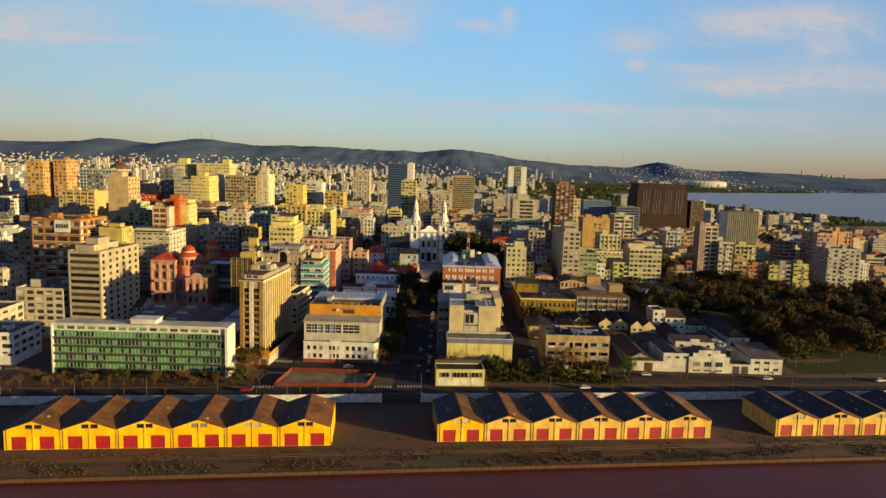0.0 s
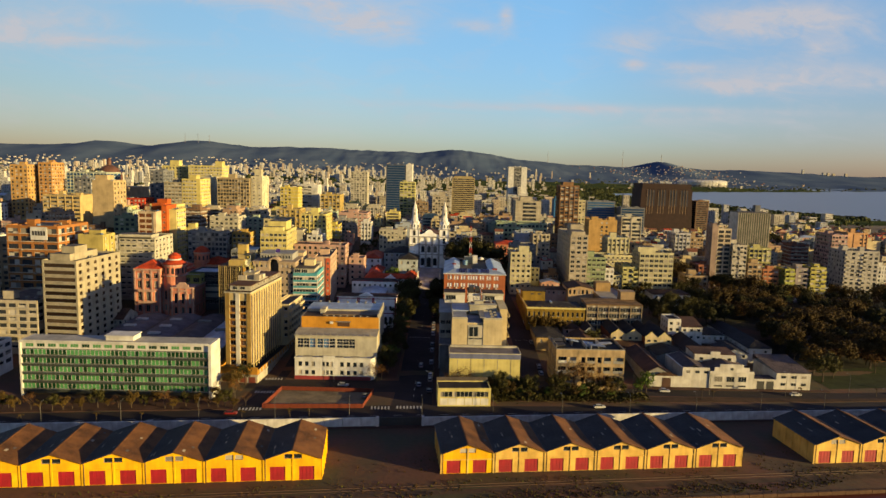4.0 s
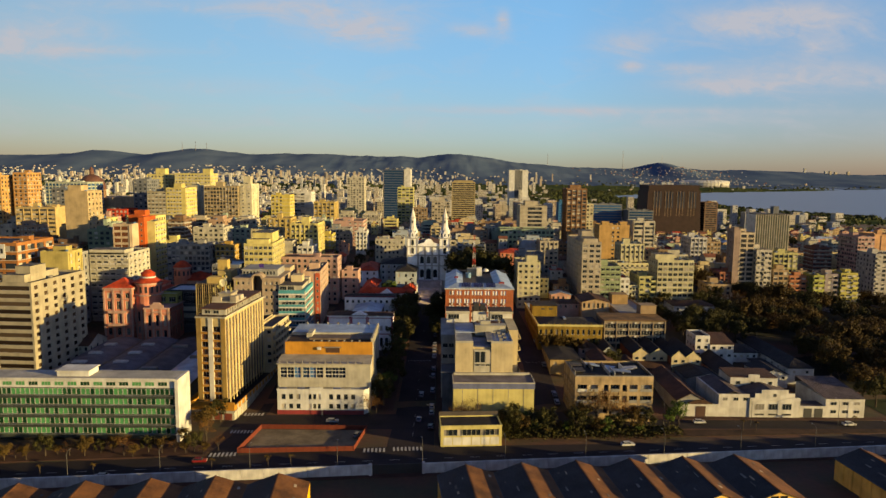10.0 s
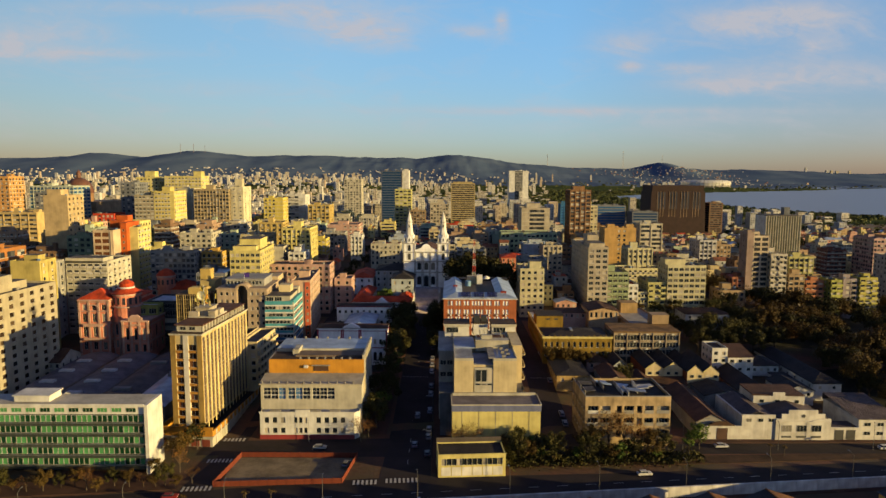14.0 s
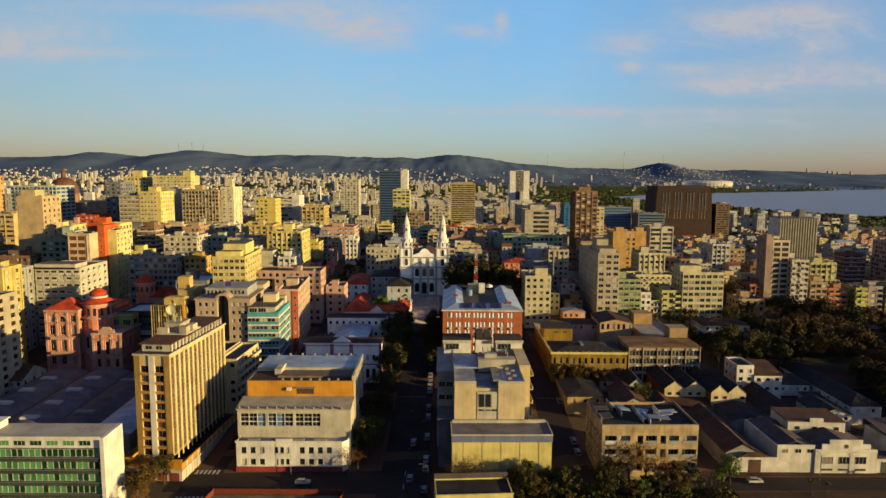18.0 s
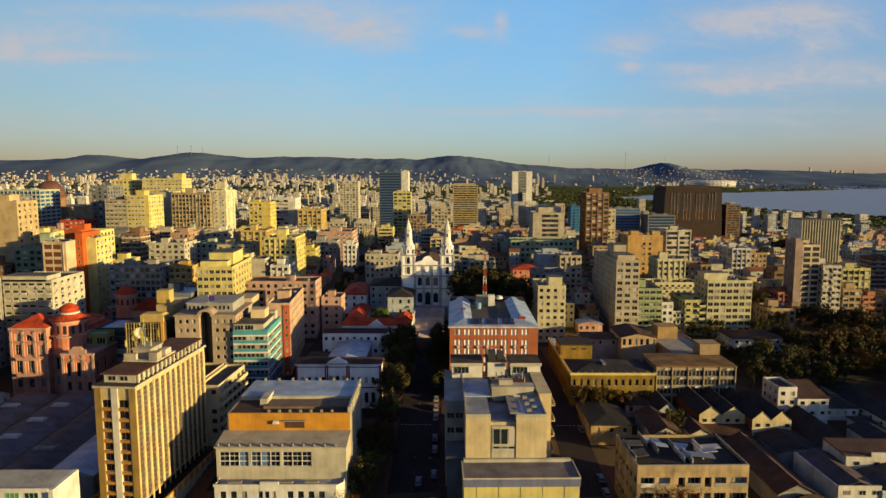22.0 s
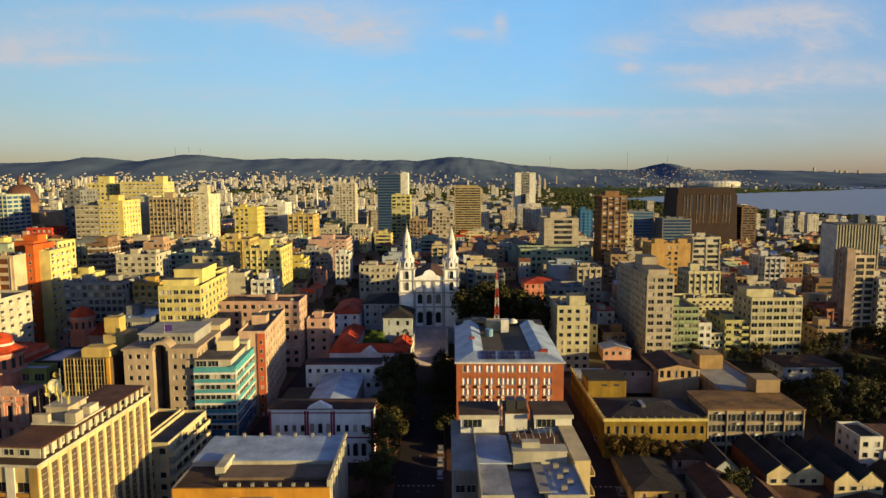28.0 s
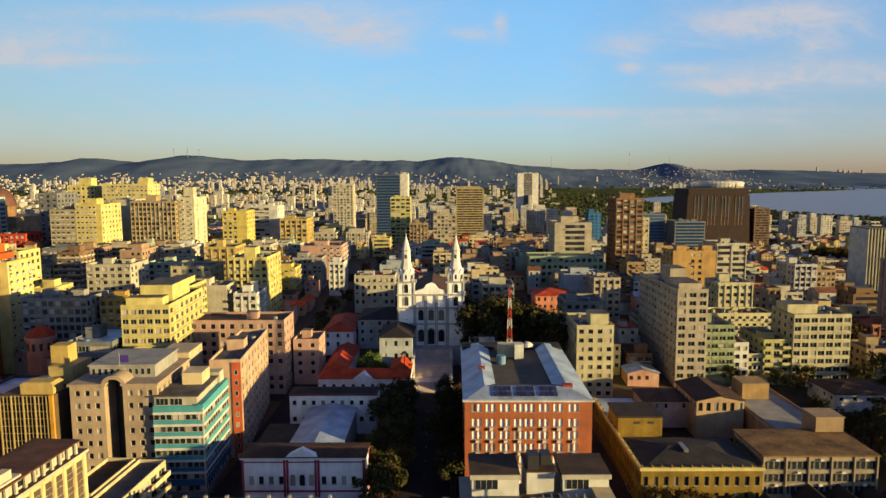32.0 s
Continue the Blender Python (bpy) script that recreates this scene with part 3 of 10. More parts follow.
def ground_z(x, y):
    z = land(x, y)
    if y > 900 and in_lake(x, y):
        return z - 6
    if y > 2300:
        base, k = ridge(x), sstep(3000, 4300, y) * (1 - 0.25 * sstep(4350, 4800, y))
        near = 0.35 * sstep(2400, 3300, y) * (0.6 + 0.6 * noise.noise((x * 0.0015, y * 0.0015, 0))) * sstep(1500, 600, x)
        z = z + (base - z) * max(k * k, near * 0.55)
        z += (8 * noise.noise((x * 0.005, y * 0.005, 1)) + 5 * noise.noise((x * 0.013, y * 0.013, 6)) + 3 * noise.noise((x * 0.03, y * 0.02, 2))) * sstep(2500, 3200, y)
    return z


def terrain():
    xs = sorted(set(np.concatenate([np.arange(-340, 361, 10), np.geomspace(360, 4600, 130), -np.geomspace(340, 4600, 130)]).round(1).tolist()))
    ss = np.concatenate([np.arange(0, 500, 8), np.geomspace(500, 4700, 120)])
    mb = MB()
    mb.v = [(x, quay(x) + s, ground_z(x, quay(x) + s)) for s in ss for x in xs]
    k = len(xs)
    for j in range(len(ss) - 1):
        for i in range(k - 1):
            mb.f.append((j * k + i, j * k + i + 1, (j + 1) * k + i + 1, (j + 1) * k + i))
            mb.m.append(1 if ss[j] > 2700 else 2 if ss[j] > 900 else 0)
    return mb


def ground_material():
    m, n, l, b = nodes_of("ground")
    co = n.new("ShaderNodeTexCoord")
    a, c = n.new("ShaderNodeTexNoise"), n.new("ShaderNodeTexNoise")
    a.inputs["Scale"].default_value, a.inputs["Detail"].default_value = 0.045, 8
    c.inputs["Scale"].default_value, c.inputs["Detail"].default_value = 0.6, 12
    l.new(co.outputs["Object"], a.inputs["Vector"]), l.new(co.outputs["Object"], c.inputs["Vector"])
    r1, r2 = n.new("ShaderNodeValToRGB"), n.new("ShaderNodeValToRGB")
    r1.color_ramp.elements[0].position, r1.color_ramp.elements[1].position = 0.38, 0.62
    r1.color_ramp.elements[0].color, r1.color_ramp.elements[1].color = (0.076, 0.023, 0.008, 1), (0.030, 0.025, 0.006, 1)
    r2.color_ramp.elements[0].color, r2.color_ramp.elements[1].color = (0.55, 0.55, 0.55, 1), (1.3, 1.25, 1.2, 1)
    l.new(a.outputs["Fac"], r1.inputs[0]), l.new(c.outputs["Fac"], r2.inputs[0])
    mx = n.new("ShaderNodeMixRGB")
    mx.blend_type, mx.inputs["Fac"].default_value = "MULTIPLY", 1
    l.new(r1.outputs[0], mx.inputs[1]), l.new(r2.outputs[0], mx.inputs[2]), l.new(mx.outputs[0], b.inputs["Base Color"])
    bp = n.new("ShaderNodeBump")
    bp.inputs["Strength"].default_value, bp.inputs["Distance"].default_value = 0.6, 0.2
    l.new(c.outputs["Fac"], bp.inputs["Height"]), l.new(bp.outputs[0], b.inputs["Normal"])
    b.inputs["Roughness"].default_value = 0.95
    return m


# Default low and high mix the blue of distance haze into the hill colours.
def wooded_material(name="hazed_hills", low=(0.052, 0.080, 0.125), high=(0.080, 0.110, 0.150)):
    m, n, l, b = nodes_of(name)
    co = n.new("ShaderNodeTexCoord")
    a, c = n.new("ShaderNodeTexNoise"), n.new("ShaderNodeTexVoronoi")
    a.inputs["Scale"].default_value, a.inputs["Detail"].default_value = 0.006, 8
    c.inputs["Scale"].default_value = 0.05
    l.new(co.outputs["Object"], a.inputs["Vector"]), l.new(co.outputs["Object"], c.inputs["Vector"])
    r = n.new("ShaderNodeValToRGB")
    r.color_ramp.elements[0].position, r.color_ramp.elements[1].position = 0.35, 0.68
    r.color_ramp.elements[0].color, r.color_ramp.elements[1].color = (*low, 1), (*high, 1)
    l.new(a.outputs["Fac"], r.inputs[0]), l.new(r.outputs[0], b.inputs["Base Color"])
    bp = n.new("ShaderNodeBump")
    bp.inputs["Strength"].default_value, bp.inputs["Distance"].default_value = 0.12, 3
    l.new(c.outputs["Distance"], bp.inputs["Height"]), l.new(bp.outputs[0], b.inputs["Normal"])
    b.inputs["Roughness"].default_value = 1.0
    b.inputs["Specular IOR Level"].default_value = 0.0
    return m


def water_material(name, rgb, rough, scale, strength, gloss=0.5):
    m, n, l, b = nodes_of(name)
    co, mp, w = n.new("ShaderNodeTexCoord"), n.new("ShaderNodeMapping"), n.new("ShaderNodeTexNoise")
    mp.inputs["Scale"].default_value = (0.35, 1, 1)
    w.inputs["Scale"].default_value, w.inputs["Detail"].default_value = scale, 6
    l.new(co.outputs["Object"], mp.inputs[0]), l.new(mp.outputs[0], w.inputs["Vector"])
    bp = n.new("ShaderNodeBump")
    bp.inputs["Strength"].default_value, bp.inputs["Distance"].default_value = strength, 0.3
    l.new(w.outputs["Fac"], bp.inputs["Height"]), l.new(bp.outputs[0], b.inputs["Normal"])
    b.inputs["Base Color"].default_value, b.inputs["Roughness"].default_value = (*rgb, 1), rough
    b.inputs["Specular IOR Level"].default_value = gloss
    return m


gr = tagged(new("ground", terrain().mesh("ground", [ground_material(), wooded_material(), wooded_material("meadow", (0.030, 0.045, 0.020), (0.075, 0.085, 0.030))], True)), "bare earth and grass, rising to wooded hills tinted with haze", "ground", kind="structure")
lk = MB()
for j in range(30):
    y0, y1 = 850 + j * 128, 850 + (j + 1) * 128
    lk.face([(350, y0, 0.0119 * max(0, y0 - 1000) - 1.2), (4600, y0, 0.0119 * max(0, y0 - 1000) - 1.2), (4600, y1, 0.0119 * max(0, y1 - 1000) - 1.2), (350, y1, 0.0119 * max(0, y1 - 1000) - 1.2)])
tagged(new("lake", lk.mesh("lake", water_material("lake_water", (0.098, 0.092, 0.100), 0.35, 0.05, 0.4))), "broad calm grey lake beyond the city", "lake", kind="structure")
rv = MB().face(((-4600, -4600, -0.9), (4600, -4600, -0.9), (4600, 800, -0.9), (-4600, 90, -0.9)))
tagged(new("river", rv.mesh("river", water_material("river_water", (0.060, 0.012, 0.007), 0.3, 0.35, 0.35, 0.12))), "brown river water along the quay", "river", kind="structure")

# quay edge of stone blocks
e = thing("quay_wall", 0, 0, 0, 0, "weathered stone quay edge above the river", "quay", kind="structure")
QST = paint((0.11, 0.055, 0.03), 0.9, 0.6, 0.6, name="quay_stone", size=0.5)
qm = MB().box(0, -0.55, -3.4, 3.9, 0.35, 0.08)
qme = qm.mesh("quay_block", QST)
for i in range(-45, 52):
    x = i * 4.0
    part("quay_block", qme, None, e, at=(x, quay(x) + 0.1 - 0.2, (i * 37 % 5) * 0.02), rz=math.atan(QUAY_T))


def strip(name, pts, z, mat_, label, cat, lift=0.02, step=6.0, thick=0.0):
    """A paved area that follows the ground: pts are (left x, left y, right x, right y) rows."""
    mb, rows = MB(), []
    for (a, b, c, d), (a2, b2, c2, d2) in zip(pts, pts[1:]):
        n = max(1, int(math.hypot(a2 - a, b2 - b) / step))
        for i in range(n):
            t = i / n
            rows.append((a + (a2 - a) * t, b + (b2 - b) * t, c + (c2 - c) * t, d + (d2 - d) * t))
    rows.append(pts[-1])
    k = 5
    grid = [[(a + (c - a) * j / k, b + (d - b) * j / k) for j in range(k + 1)] for a, b, c, d in rows]
    for r0, r1 in zip(grid, grid[1:]):
        for j in range(k):
            mb.face([(x, y, max(land(x, y), land(x + 4, y), land(x - 4, y)) * 0.5 + land(x, y) * 0.5 + lift) for x, y in (r0[j], r0[j + 1], r1[j + 1], r1[j])])
    if thick:
        for r0, r1 in zip(rows, rows[1:]):
            for s in (0, 2):
                p, q = (r0[s], r0[s + 1]), (r1[s], r1[s + 1])
                mb.face(((*p, land(*p) + lift - thick), (*q, land(*q) + lift - thick), (*q, land(*q) + lift), (*p, land(*p) + lift)))
    return tagged(new(name, mb.mesh(name, mat_)), label, cat, kind="structure")


def wy(x, off=0.0):
    """The line of the flood wall along the avenue."""
    return 219.8 + 0.112 * x + off


strip("road", [(-340, wy(-340, 2.5), -340, wy(-340, 17)), (-60, wy(-60, 2.5), -60, wy(-60, 17)), (-20, wy(-20, 2.5), -20, 237.0), (60, wy(60, 2.5), 60, 241.5), (150, 239.5, 150, 252), (340, 262, 340, 272)], 0, ASPH, "wide asphalt avenue behind the flood wall", "road", 0.03)
strip("road_inner", [(-75, 251.5, -75, 262), (0, 251.0, 0, 266), (60, 254, 60, 262), (160, 256, 160, 263.5), (340, 276, 340, 283)], 0, ASPH, "asphalt side road in front of the offices", "road", 0.028)
strip("road_church_street", [(-17.5, 236, -3.0, 236), (-16.5, 300, -3.0, 300), (-15.0, 392, -4.0, 392)], 0, ASPH, "tree-lined street climbing to the church", "road", 0.04)
strip("road_left_street", [(-71, 230, -62, 230), (-66, 262, -62.4, 262), (-65.5, 300, -61.5, 300), (-63, 330, -53, 330), (-57, 420, -48, 420), (-52, 640, -43, 640)], 0, ASPH, "narrow asphalt side street between tall blocks", "road", 0.045)
strip("road_right_street", [(33.6, 250, 43.5, 250), (33.0, 300, 43, 300), (32.5, 400, 38.5, 400), (38, 520, 44, 520)], 0, ASPH, "side street beside the white offices", "road", 0.045)
strip("road_cross_street", [(-66, 316.5, -66, 322), (-20, 317, -20, 323), (0, 318, 0, 324), (36, 319, 36, 325), (150, 322, 150, 328)], 0, ASPH, "cross street behind the offices", "road", 0.05)
strip("road_upper_street", [(-100, 392, -100, 399), (0, 388, 0, 395), (60, 384, 60, 391), (160, 390, 160, 397)], 0, ASPH, "cross street below the church", "road", 0.05)
strip("pavement_riverside", [(-340, wy(-340, -1.5), -340, wy(-340, 1.8)), (340, wy(340, -1.5), 340, wy(340, 1.8))], 0, PAVE, "concrete walk at the foot of the flood wall", "pavement", 0.12, thick=0.2)
strip("pavement_church_street_west", [(-26, 268, -18.2, 268), (-24, 320, -17.5, 320), (-22, 390, -16, 390)], 0, PAVE, "paved walk under street trees", "pavement", 0.16, thick=0.2)
strip("pavement_church_street_east", [(-2.8, 240, 3.5, 240), (-2.8, 300, 0.5, 300), (-2.6, 330, 0.2, 330), (-3.6, 390, 0, 390)], 0, PAVE, "paved walk beside the white offices", "pavement", 0.16, thick=0.2)
strip("pavement_avenue", [(-340, wy(-340, 18), -340, wy(-340, 25)), (-72, wy(-72, 18), -72, wy(-72, 27))], 0, PAVE, "brick-coloured paved walk with small trees", "pavement", 0.14, thick=0.2)
strip("pavement_factory", [(45, 262.2, 45, 266), (110, 263.2, 110, 266), (156, 264.0, 156, 266.5)], 0, PAVE, "narrow walk at the foot of the factory fronts", "pavement", 0.14, thick=0.2)
strip("median", [(5, 243.5, 5, 250), (60, 246, 60, 252.5), (150, 252.8, 150, 255.8), (340, 272.5, 340, 275.5)], 0, paint((0.088, 0.044, 0.022), 0.95, 0.6, 0.6, name="grass"), "dry grass strip between the two roadways", "verge", 0.15, thick=0.2)

# painted crossings
ZEBRA = paint((0.62, 0.60, 0.56), 0.8, 0.4, 0.2, name="road_paint")


def crossing(x, y, n, w, length, gap, rz, label):
    e = thing("pedestrian_crossing", x, y, land(x, y) + 0.035, rz, label, "crossing", "crossings")
    me = MB().box(0, 0, 0, w, length, 0.035).mesh("stripe", ZEBRA)
    for i in range(n):
        part("stripe", me, None, e, at=(i * (w + gap), 0, 0.012))


crossing(-70.3, 228.6, 7, 0.6, 2.6, 0.6, 6, "white striped crossing at the avenue's corner")
crossing(-69.8, 246.5, 7, 0.55, 2.4, 0.55, 2, "white striped crossing by the fenced lot")
crossing(-70.0, 262.0, 6, 0.6, 2.4, 0.6, 2, "white striped crossing below the cream tower")
crossing(-24.5, 233.0, 6, 0.6, 2.6, 0.6, 4, "worn white crossing before the fenced lot")
crossing(-15.5, 234.2, 8, 0.6, 2.6, 0.6, 4, "white striped crossing at the church street")
crossing(-15.5, 312.5, 8, 0.6, 2.4, 0.7, 0, "white striped crossing under trees")
crossing(34.5, 312.0, 6, 0.6, 2.4, 0.7, 0, "white striped crossing beside the yellow building")
dash = MB().box(0, 0, 0, 3.0, 0.15, 0.02).mesh("dash", ZEBRA)
e = thing("lane_marking", 0, 0, 0, 0, "broken white lane line along the avenue", "road marking")
for i in range(-34, 18):
    x = i * 8.0
    part("dash", dash, None, e, at=(x, wy(x, 9.6), land(x, wy(x, 9.6)) + 0.05), rz=math.atan(0.112))
e = thing("lane_marking", 0, 0, 0, 0, "broken white lane line up the church street", "road marking")
for i in range(18):
    y = 246 + i * 8
    part("dash", dash, None, e, at=(-10.0, y, land(-10, y) + 0.075), rz=radians(90))

# flood wall with its gate
FLOOD = paint((0.74, 0.72, 0.70), 0.9, 0.5, 0.3, name="flood_wall_concrete")
e = thing("flood_wall", 0, 0, 0, 0, "pale weathered concrete flood wall along the avenue", "wall", kind="structure")
pan = MB().box(0, 0, -1, 5.96, 0.4, 2.9).box(-0.02, -0.06, 2.9, 5.98, 0.46, 3.05).mesh("wall_panel", FLOOD)
for i in range(-52, 55):
    x = -5.5 + i * 6.0
    if i in (-2, -1) or (-3 < i < 0):
        continue
    part("wall_panel", pan, None, e, at=(x - (0 if i >= 0 else 2.4), wy(x), 0), rz=math.atan(0.112))
for x in (-20.6, -5.6):
    part("gate_post", MB().box(-0.4, -0.3, -1, 0.4, 0.9, 3.3), FLOOD, e, at=(x, wy(x), 0))
part("flood_gate", MB().box(0, 0.55, 0.1, 14.2, 0.75, 2.9).box(0, 0.5, 1.4, 14.2, 0.8, 1.6), paint((0.035, 0.03, 0.028), 0.6, 0.4, name="dark_steel"), e, "dark steel sliding gate", at=(-20.2, wy(-20.2), 0), rz=math.atan(0.112))

# ---------------------------------------------------------------- warehouses on the quay
YEL = paint((1.15, 0.60, 0.02), 0.9, 0.35, 0.3, name="ochre_plaster")
YEL2 = paint((0.90, 0.56, 0.14), 0.9, 0.4, 0.3, name="faded_ochre_plaster")
RED = paint((0.46, 0.012, 0.02), 0.6, 0.4, 0.2, name="red_door_paint")
# Roof tones carry the light: dark for left slopes, sunlit brown for right ones.
WROOF_SHADE = ribbed((0.045, 0.042, 0.045), "slate_sheet", 0.5, 0.75, 0.0, 0.5, 1)
WROOF_SUN = ribbed((0.20, 0.08, 0.025), "rusty_sheet", 0.5, 0.8, 0.0, 0.6, 1)

PATCH = [paint(c_, 0.7, 0.4, name="roof_patch") for c_ in ((0.20, 0.19, 0.18), (0.45, 0.36, 0.26), (0.10, 0.08, 0.07))]


def warehouse(x, y, n, bay, depth, eave, rise, wall, wall0, label, rot=QUAY_A, partial=False):
    e = thing("warehouse", x, y, 0, rot, label, "warehouse", "quayside warehouses")
    bodies = MB()
    dw, dh = bay * 0.265, eave * 0.64
    for i in range(n):
        x0 = i * bay
        mb = MB()

        def at(u, v, q, x0=x0):
            return (x0 + u, q, v)

        us = [(bay * 0.1, bay * 0.1 + dw), (bay * 0.6, bay * 0.6 + dw)]
        facade(mb, bay, at, -1.0, eave, [(0.05, dh, us)], 0.3)
        c, ww = bay / 2, bay * 0.15
        zt = eave + rise
        # gable above the eaves with the loft window cut through
        a0, a1, v0, v1 = c - ww, c + ww, eave + 0.05, eave + rise * 0.5
        hgt = lambda u: eave + rise * (1 - abs(u - c) / c)
        mb.face(((x0, 0, eave), (x0 + a0, 0, eave), (x0 + a0, 0, hgt(a0))))
        mb.face(((x0 + a1, 0, eave), (x0 + bay, 0, eave), (x0 + a1, 0, hgt(a1))))
        mb.face(((x0 + a0, 0, v1), (x0 + a1, 0, v1), (x0 + a1, 0, hgt(a1)), (x0 + c, 0, zt), (x0 + a0, 0, hgt(a0))))
        part("rear_gable", MB().face(((x0, depth, eave), (x0 + c, depth, zt), (x0 + bay, depth, eave))), wall, e)
        part("gable_wall", mb, wall0 if i == 0 else wall, e)
        for u in us:
            dm = MB().box(0, 0, 0, dw, 0.1, dh - 0.05)
            for k in range(5):
                dm.box(dw * k / 4 - 0.05, -0.05, 0, dw * k / 4 + 0.05, 0, dh - 0.05)
            for zz in (0.1, dh * 0.48, dh - 0.25):
                dm.box(0, -0.04, zz, dw, 0, zz + 0.14)
            key = ("wdoor", round(dw, 2), round(dh, 2))
            if key not in WIN:
                WIN[key] = dm.mesh("door", RED)
            part("door", WIN[key], None, e, at=(x0 + u[0], 0.15, 0.05))
        part("loft_window", window_mesh(2 * ww, v1 - v0, "plain", GLASS), None, e, at=(x0 + a0, 0.1, v0))
        part("loft_mullion", MB().box(-0.18, -0.12, 0, 0.18, 0.1, v1 - v0), wall, e, at=(x0 + c, 0.05, v0))
        # ledge, pilaster and downpipe
        part("ledge", MB().box(x0 + 0.3, -0.14, eave * 0.66, x0 + bay - 0.3, 0, eave * 0.66 + 0.22), wall, e)
        part("pilaster", MB().box(x0 - 0.28, -0.2, -1, x0 + 0.28, 0, eave + 0.1), wall, e)
        part("pilaster", MB().box(x0 + c - 0.22, -0.16, -1, x0 + c + 0.22, 0, eave), wall, e)
        part("downpipe", MB().tube((x0 + 0.4, -0.25, 0), (x0 + 0.4, -0.25, eave), 0.09, 0.09), DARK, e)
        t, o = 0.2, 0.5
        for s in (0, 1):
            xe, xm = (x0, x0 + c) if s == 0 else (x0 + bay, x0 + c)
            p = [(xe, -o, eave + 0.1), (xm, -o, zt + 0.1), (xm, depth + o, zt + 0.1), (xe, depth + o, eave + 0.1)]
            if s == 0:
                p = p[::-1]
            lo = [(a, b, c_ - t) for a, b, c_ in p]
            rm = MB().face(p).face(lo[::-1])
            for k in range(4):
                rm.face((p[(k + 1) % 4], p[k], lo[k], lo[(k + 1) % 4]))
            part("roof_slope", rm, WROOF_SHADE if s == 0 else WROOF_SUN, e, "roof sheet with shade in its dark grey" if s == 0 else "roof sheet with sunlight in its warm brown")
        part("gutter", MB().box(x0 - 0.25, -o, eave - 0.05, x0 + 0.25, depth + o, eave + 0.12), DARK, e)
        part("ridge_cap", MB().box(x0 + c - 0.2, -o, zt + 0.05, x0 + c + 0.2, depth + o, zt + 0.22), WROOF_SUN, e)
        wr_ = random.Random(int(x + i * 31))
        for k in range(4):
            q, yy, pw, pl = wr_.uniform(0.12, 0.88), wr_.uniform(0.06, 0.9) * depth, wr_.uniform(0.1, 0.3), wr_.uniform(0.3, 1.3)
            part("roof_patch", MB().box(-pw, -pl, 0, pw, pl, 0.05), PATCH[k % 3], e, at=(x0 + c * q, yy, eave + rise * q + 0.13)).rotation_euler = (0, -math.atan(rise / c), 0)
        for k in range(2):
            q, yy = wr_.uniform(0.2, 0.85), wr_.uniform(0.08, 0.9) * depth
            part("roof_patch", MB().box(-0.35, -wr_.uniform(0.2, 0.9), 0, 0.35, 0.5, 0.05), PATCH[(k + 1) % 3], e, at=(x0 + c + c * q, yy, eave + rise * (1 - q) + 0.13)).rotation_euler = (0, math.atan(rise / c), 0)
    for xx, s in ((0.0, 1), (n * bay, -1)):
        sm = MB().box(min(xx, xx + 0.3 * s), 0, -1, max(xx, xx + 0.3 * s), depth, eave)
        part("side_wall", sm, wall, e)
        for k in range(1, 6):
            part("pilaster", MB().box(xx - 0.18 if s > 0 else xx, depth * k / 6 - 0.25, -1, xx if s > 0 else xx + 0.18, depth * k / 6 + 0.25, eave), wall, e)
    part("back_wall", MB().box(0.3, depth - 0.3, -1, n * bay - 0.3, depth, eave), wall, e)
    return e


warehouse(-124.4, 169.6, 6, 15.55, 20.5, 6.2, 2.7, YEL, YEL, "long ochre warehouse with six gables and red doors")
warehouse(0.9, 185.0, 6, 14.9, 20.5, 6.0, 2.6, YEL2, YEL, "faded ochre warehouse with red doors and sheet roofs")
warehouse(112.6, 198.0, 6, 15.0, 20.5, 6.0, 2.6, YEL2, YEL2, "pale ochre warehouse with plastered side wall")
# ---------------------------------------------------------------- front row along the avenue
CREAM = paint((0.70, 0.57, 0.34), name="cream_plaster")
OCHRE = paint((0.45, 0.27, 0.07), name="ochre_frame")
ORNG = paint((0.66, 0.30, 0.04), name="orange_plaster")
BEIGE = paint((0.52, 0.45, 0.34), name="beige_plaster")
PALE = paint((0.54, 0.50, 0.40), name="pale_plaster")
GREY = paint((0.36, 0.35, 0.33), name="grey_plaster")
PINK = paint((0.80, 0.29, 0.19), name="pink_plaster")
ROSE = paint((0.58, 0.36, 0.29), name="rose_plaster")
BRICK = paint((0.44, 0.13, 0.055), stain=0.3, name="red_brick")
YELL = paint((0.66, 0.53, 0.13), name="yellow_plaster")
LEMON = paint((0.70, 0.60, 0.23), name="lemon_plaster")
MINT = paint((0.42, 0.50, 0.38), name="mint_plaster")
TAN = paint((0.42, 0.29, 0.17), name="tan_plaster")
BROWN = paint((0.24, 0.14, 0.08), name="brown_plaster")
TEAL = paint((0.07, 0.36, 0.42), name="teal_panel")
NAVY = paint((0.03, 0.15, 0.30), name="navy_panel")
SLATE = paint((0.20, 0.21, 0.23), name="slate_plaster")
GREENP = paint((0.30, 0.36, 0.22), name="green_plaster")
STRAW = paint((0.62, 0.57, 0.36), name="straw_lime_plaster")
GREENISH = paint((0.54, 0.50, 0.22), name="lime_yellow_plaster")
REDP = paint((0.40, 0.05, 0.03), name="red_plaster")


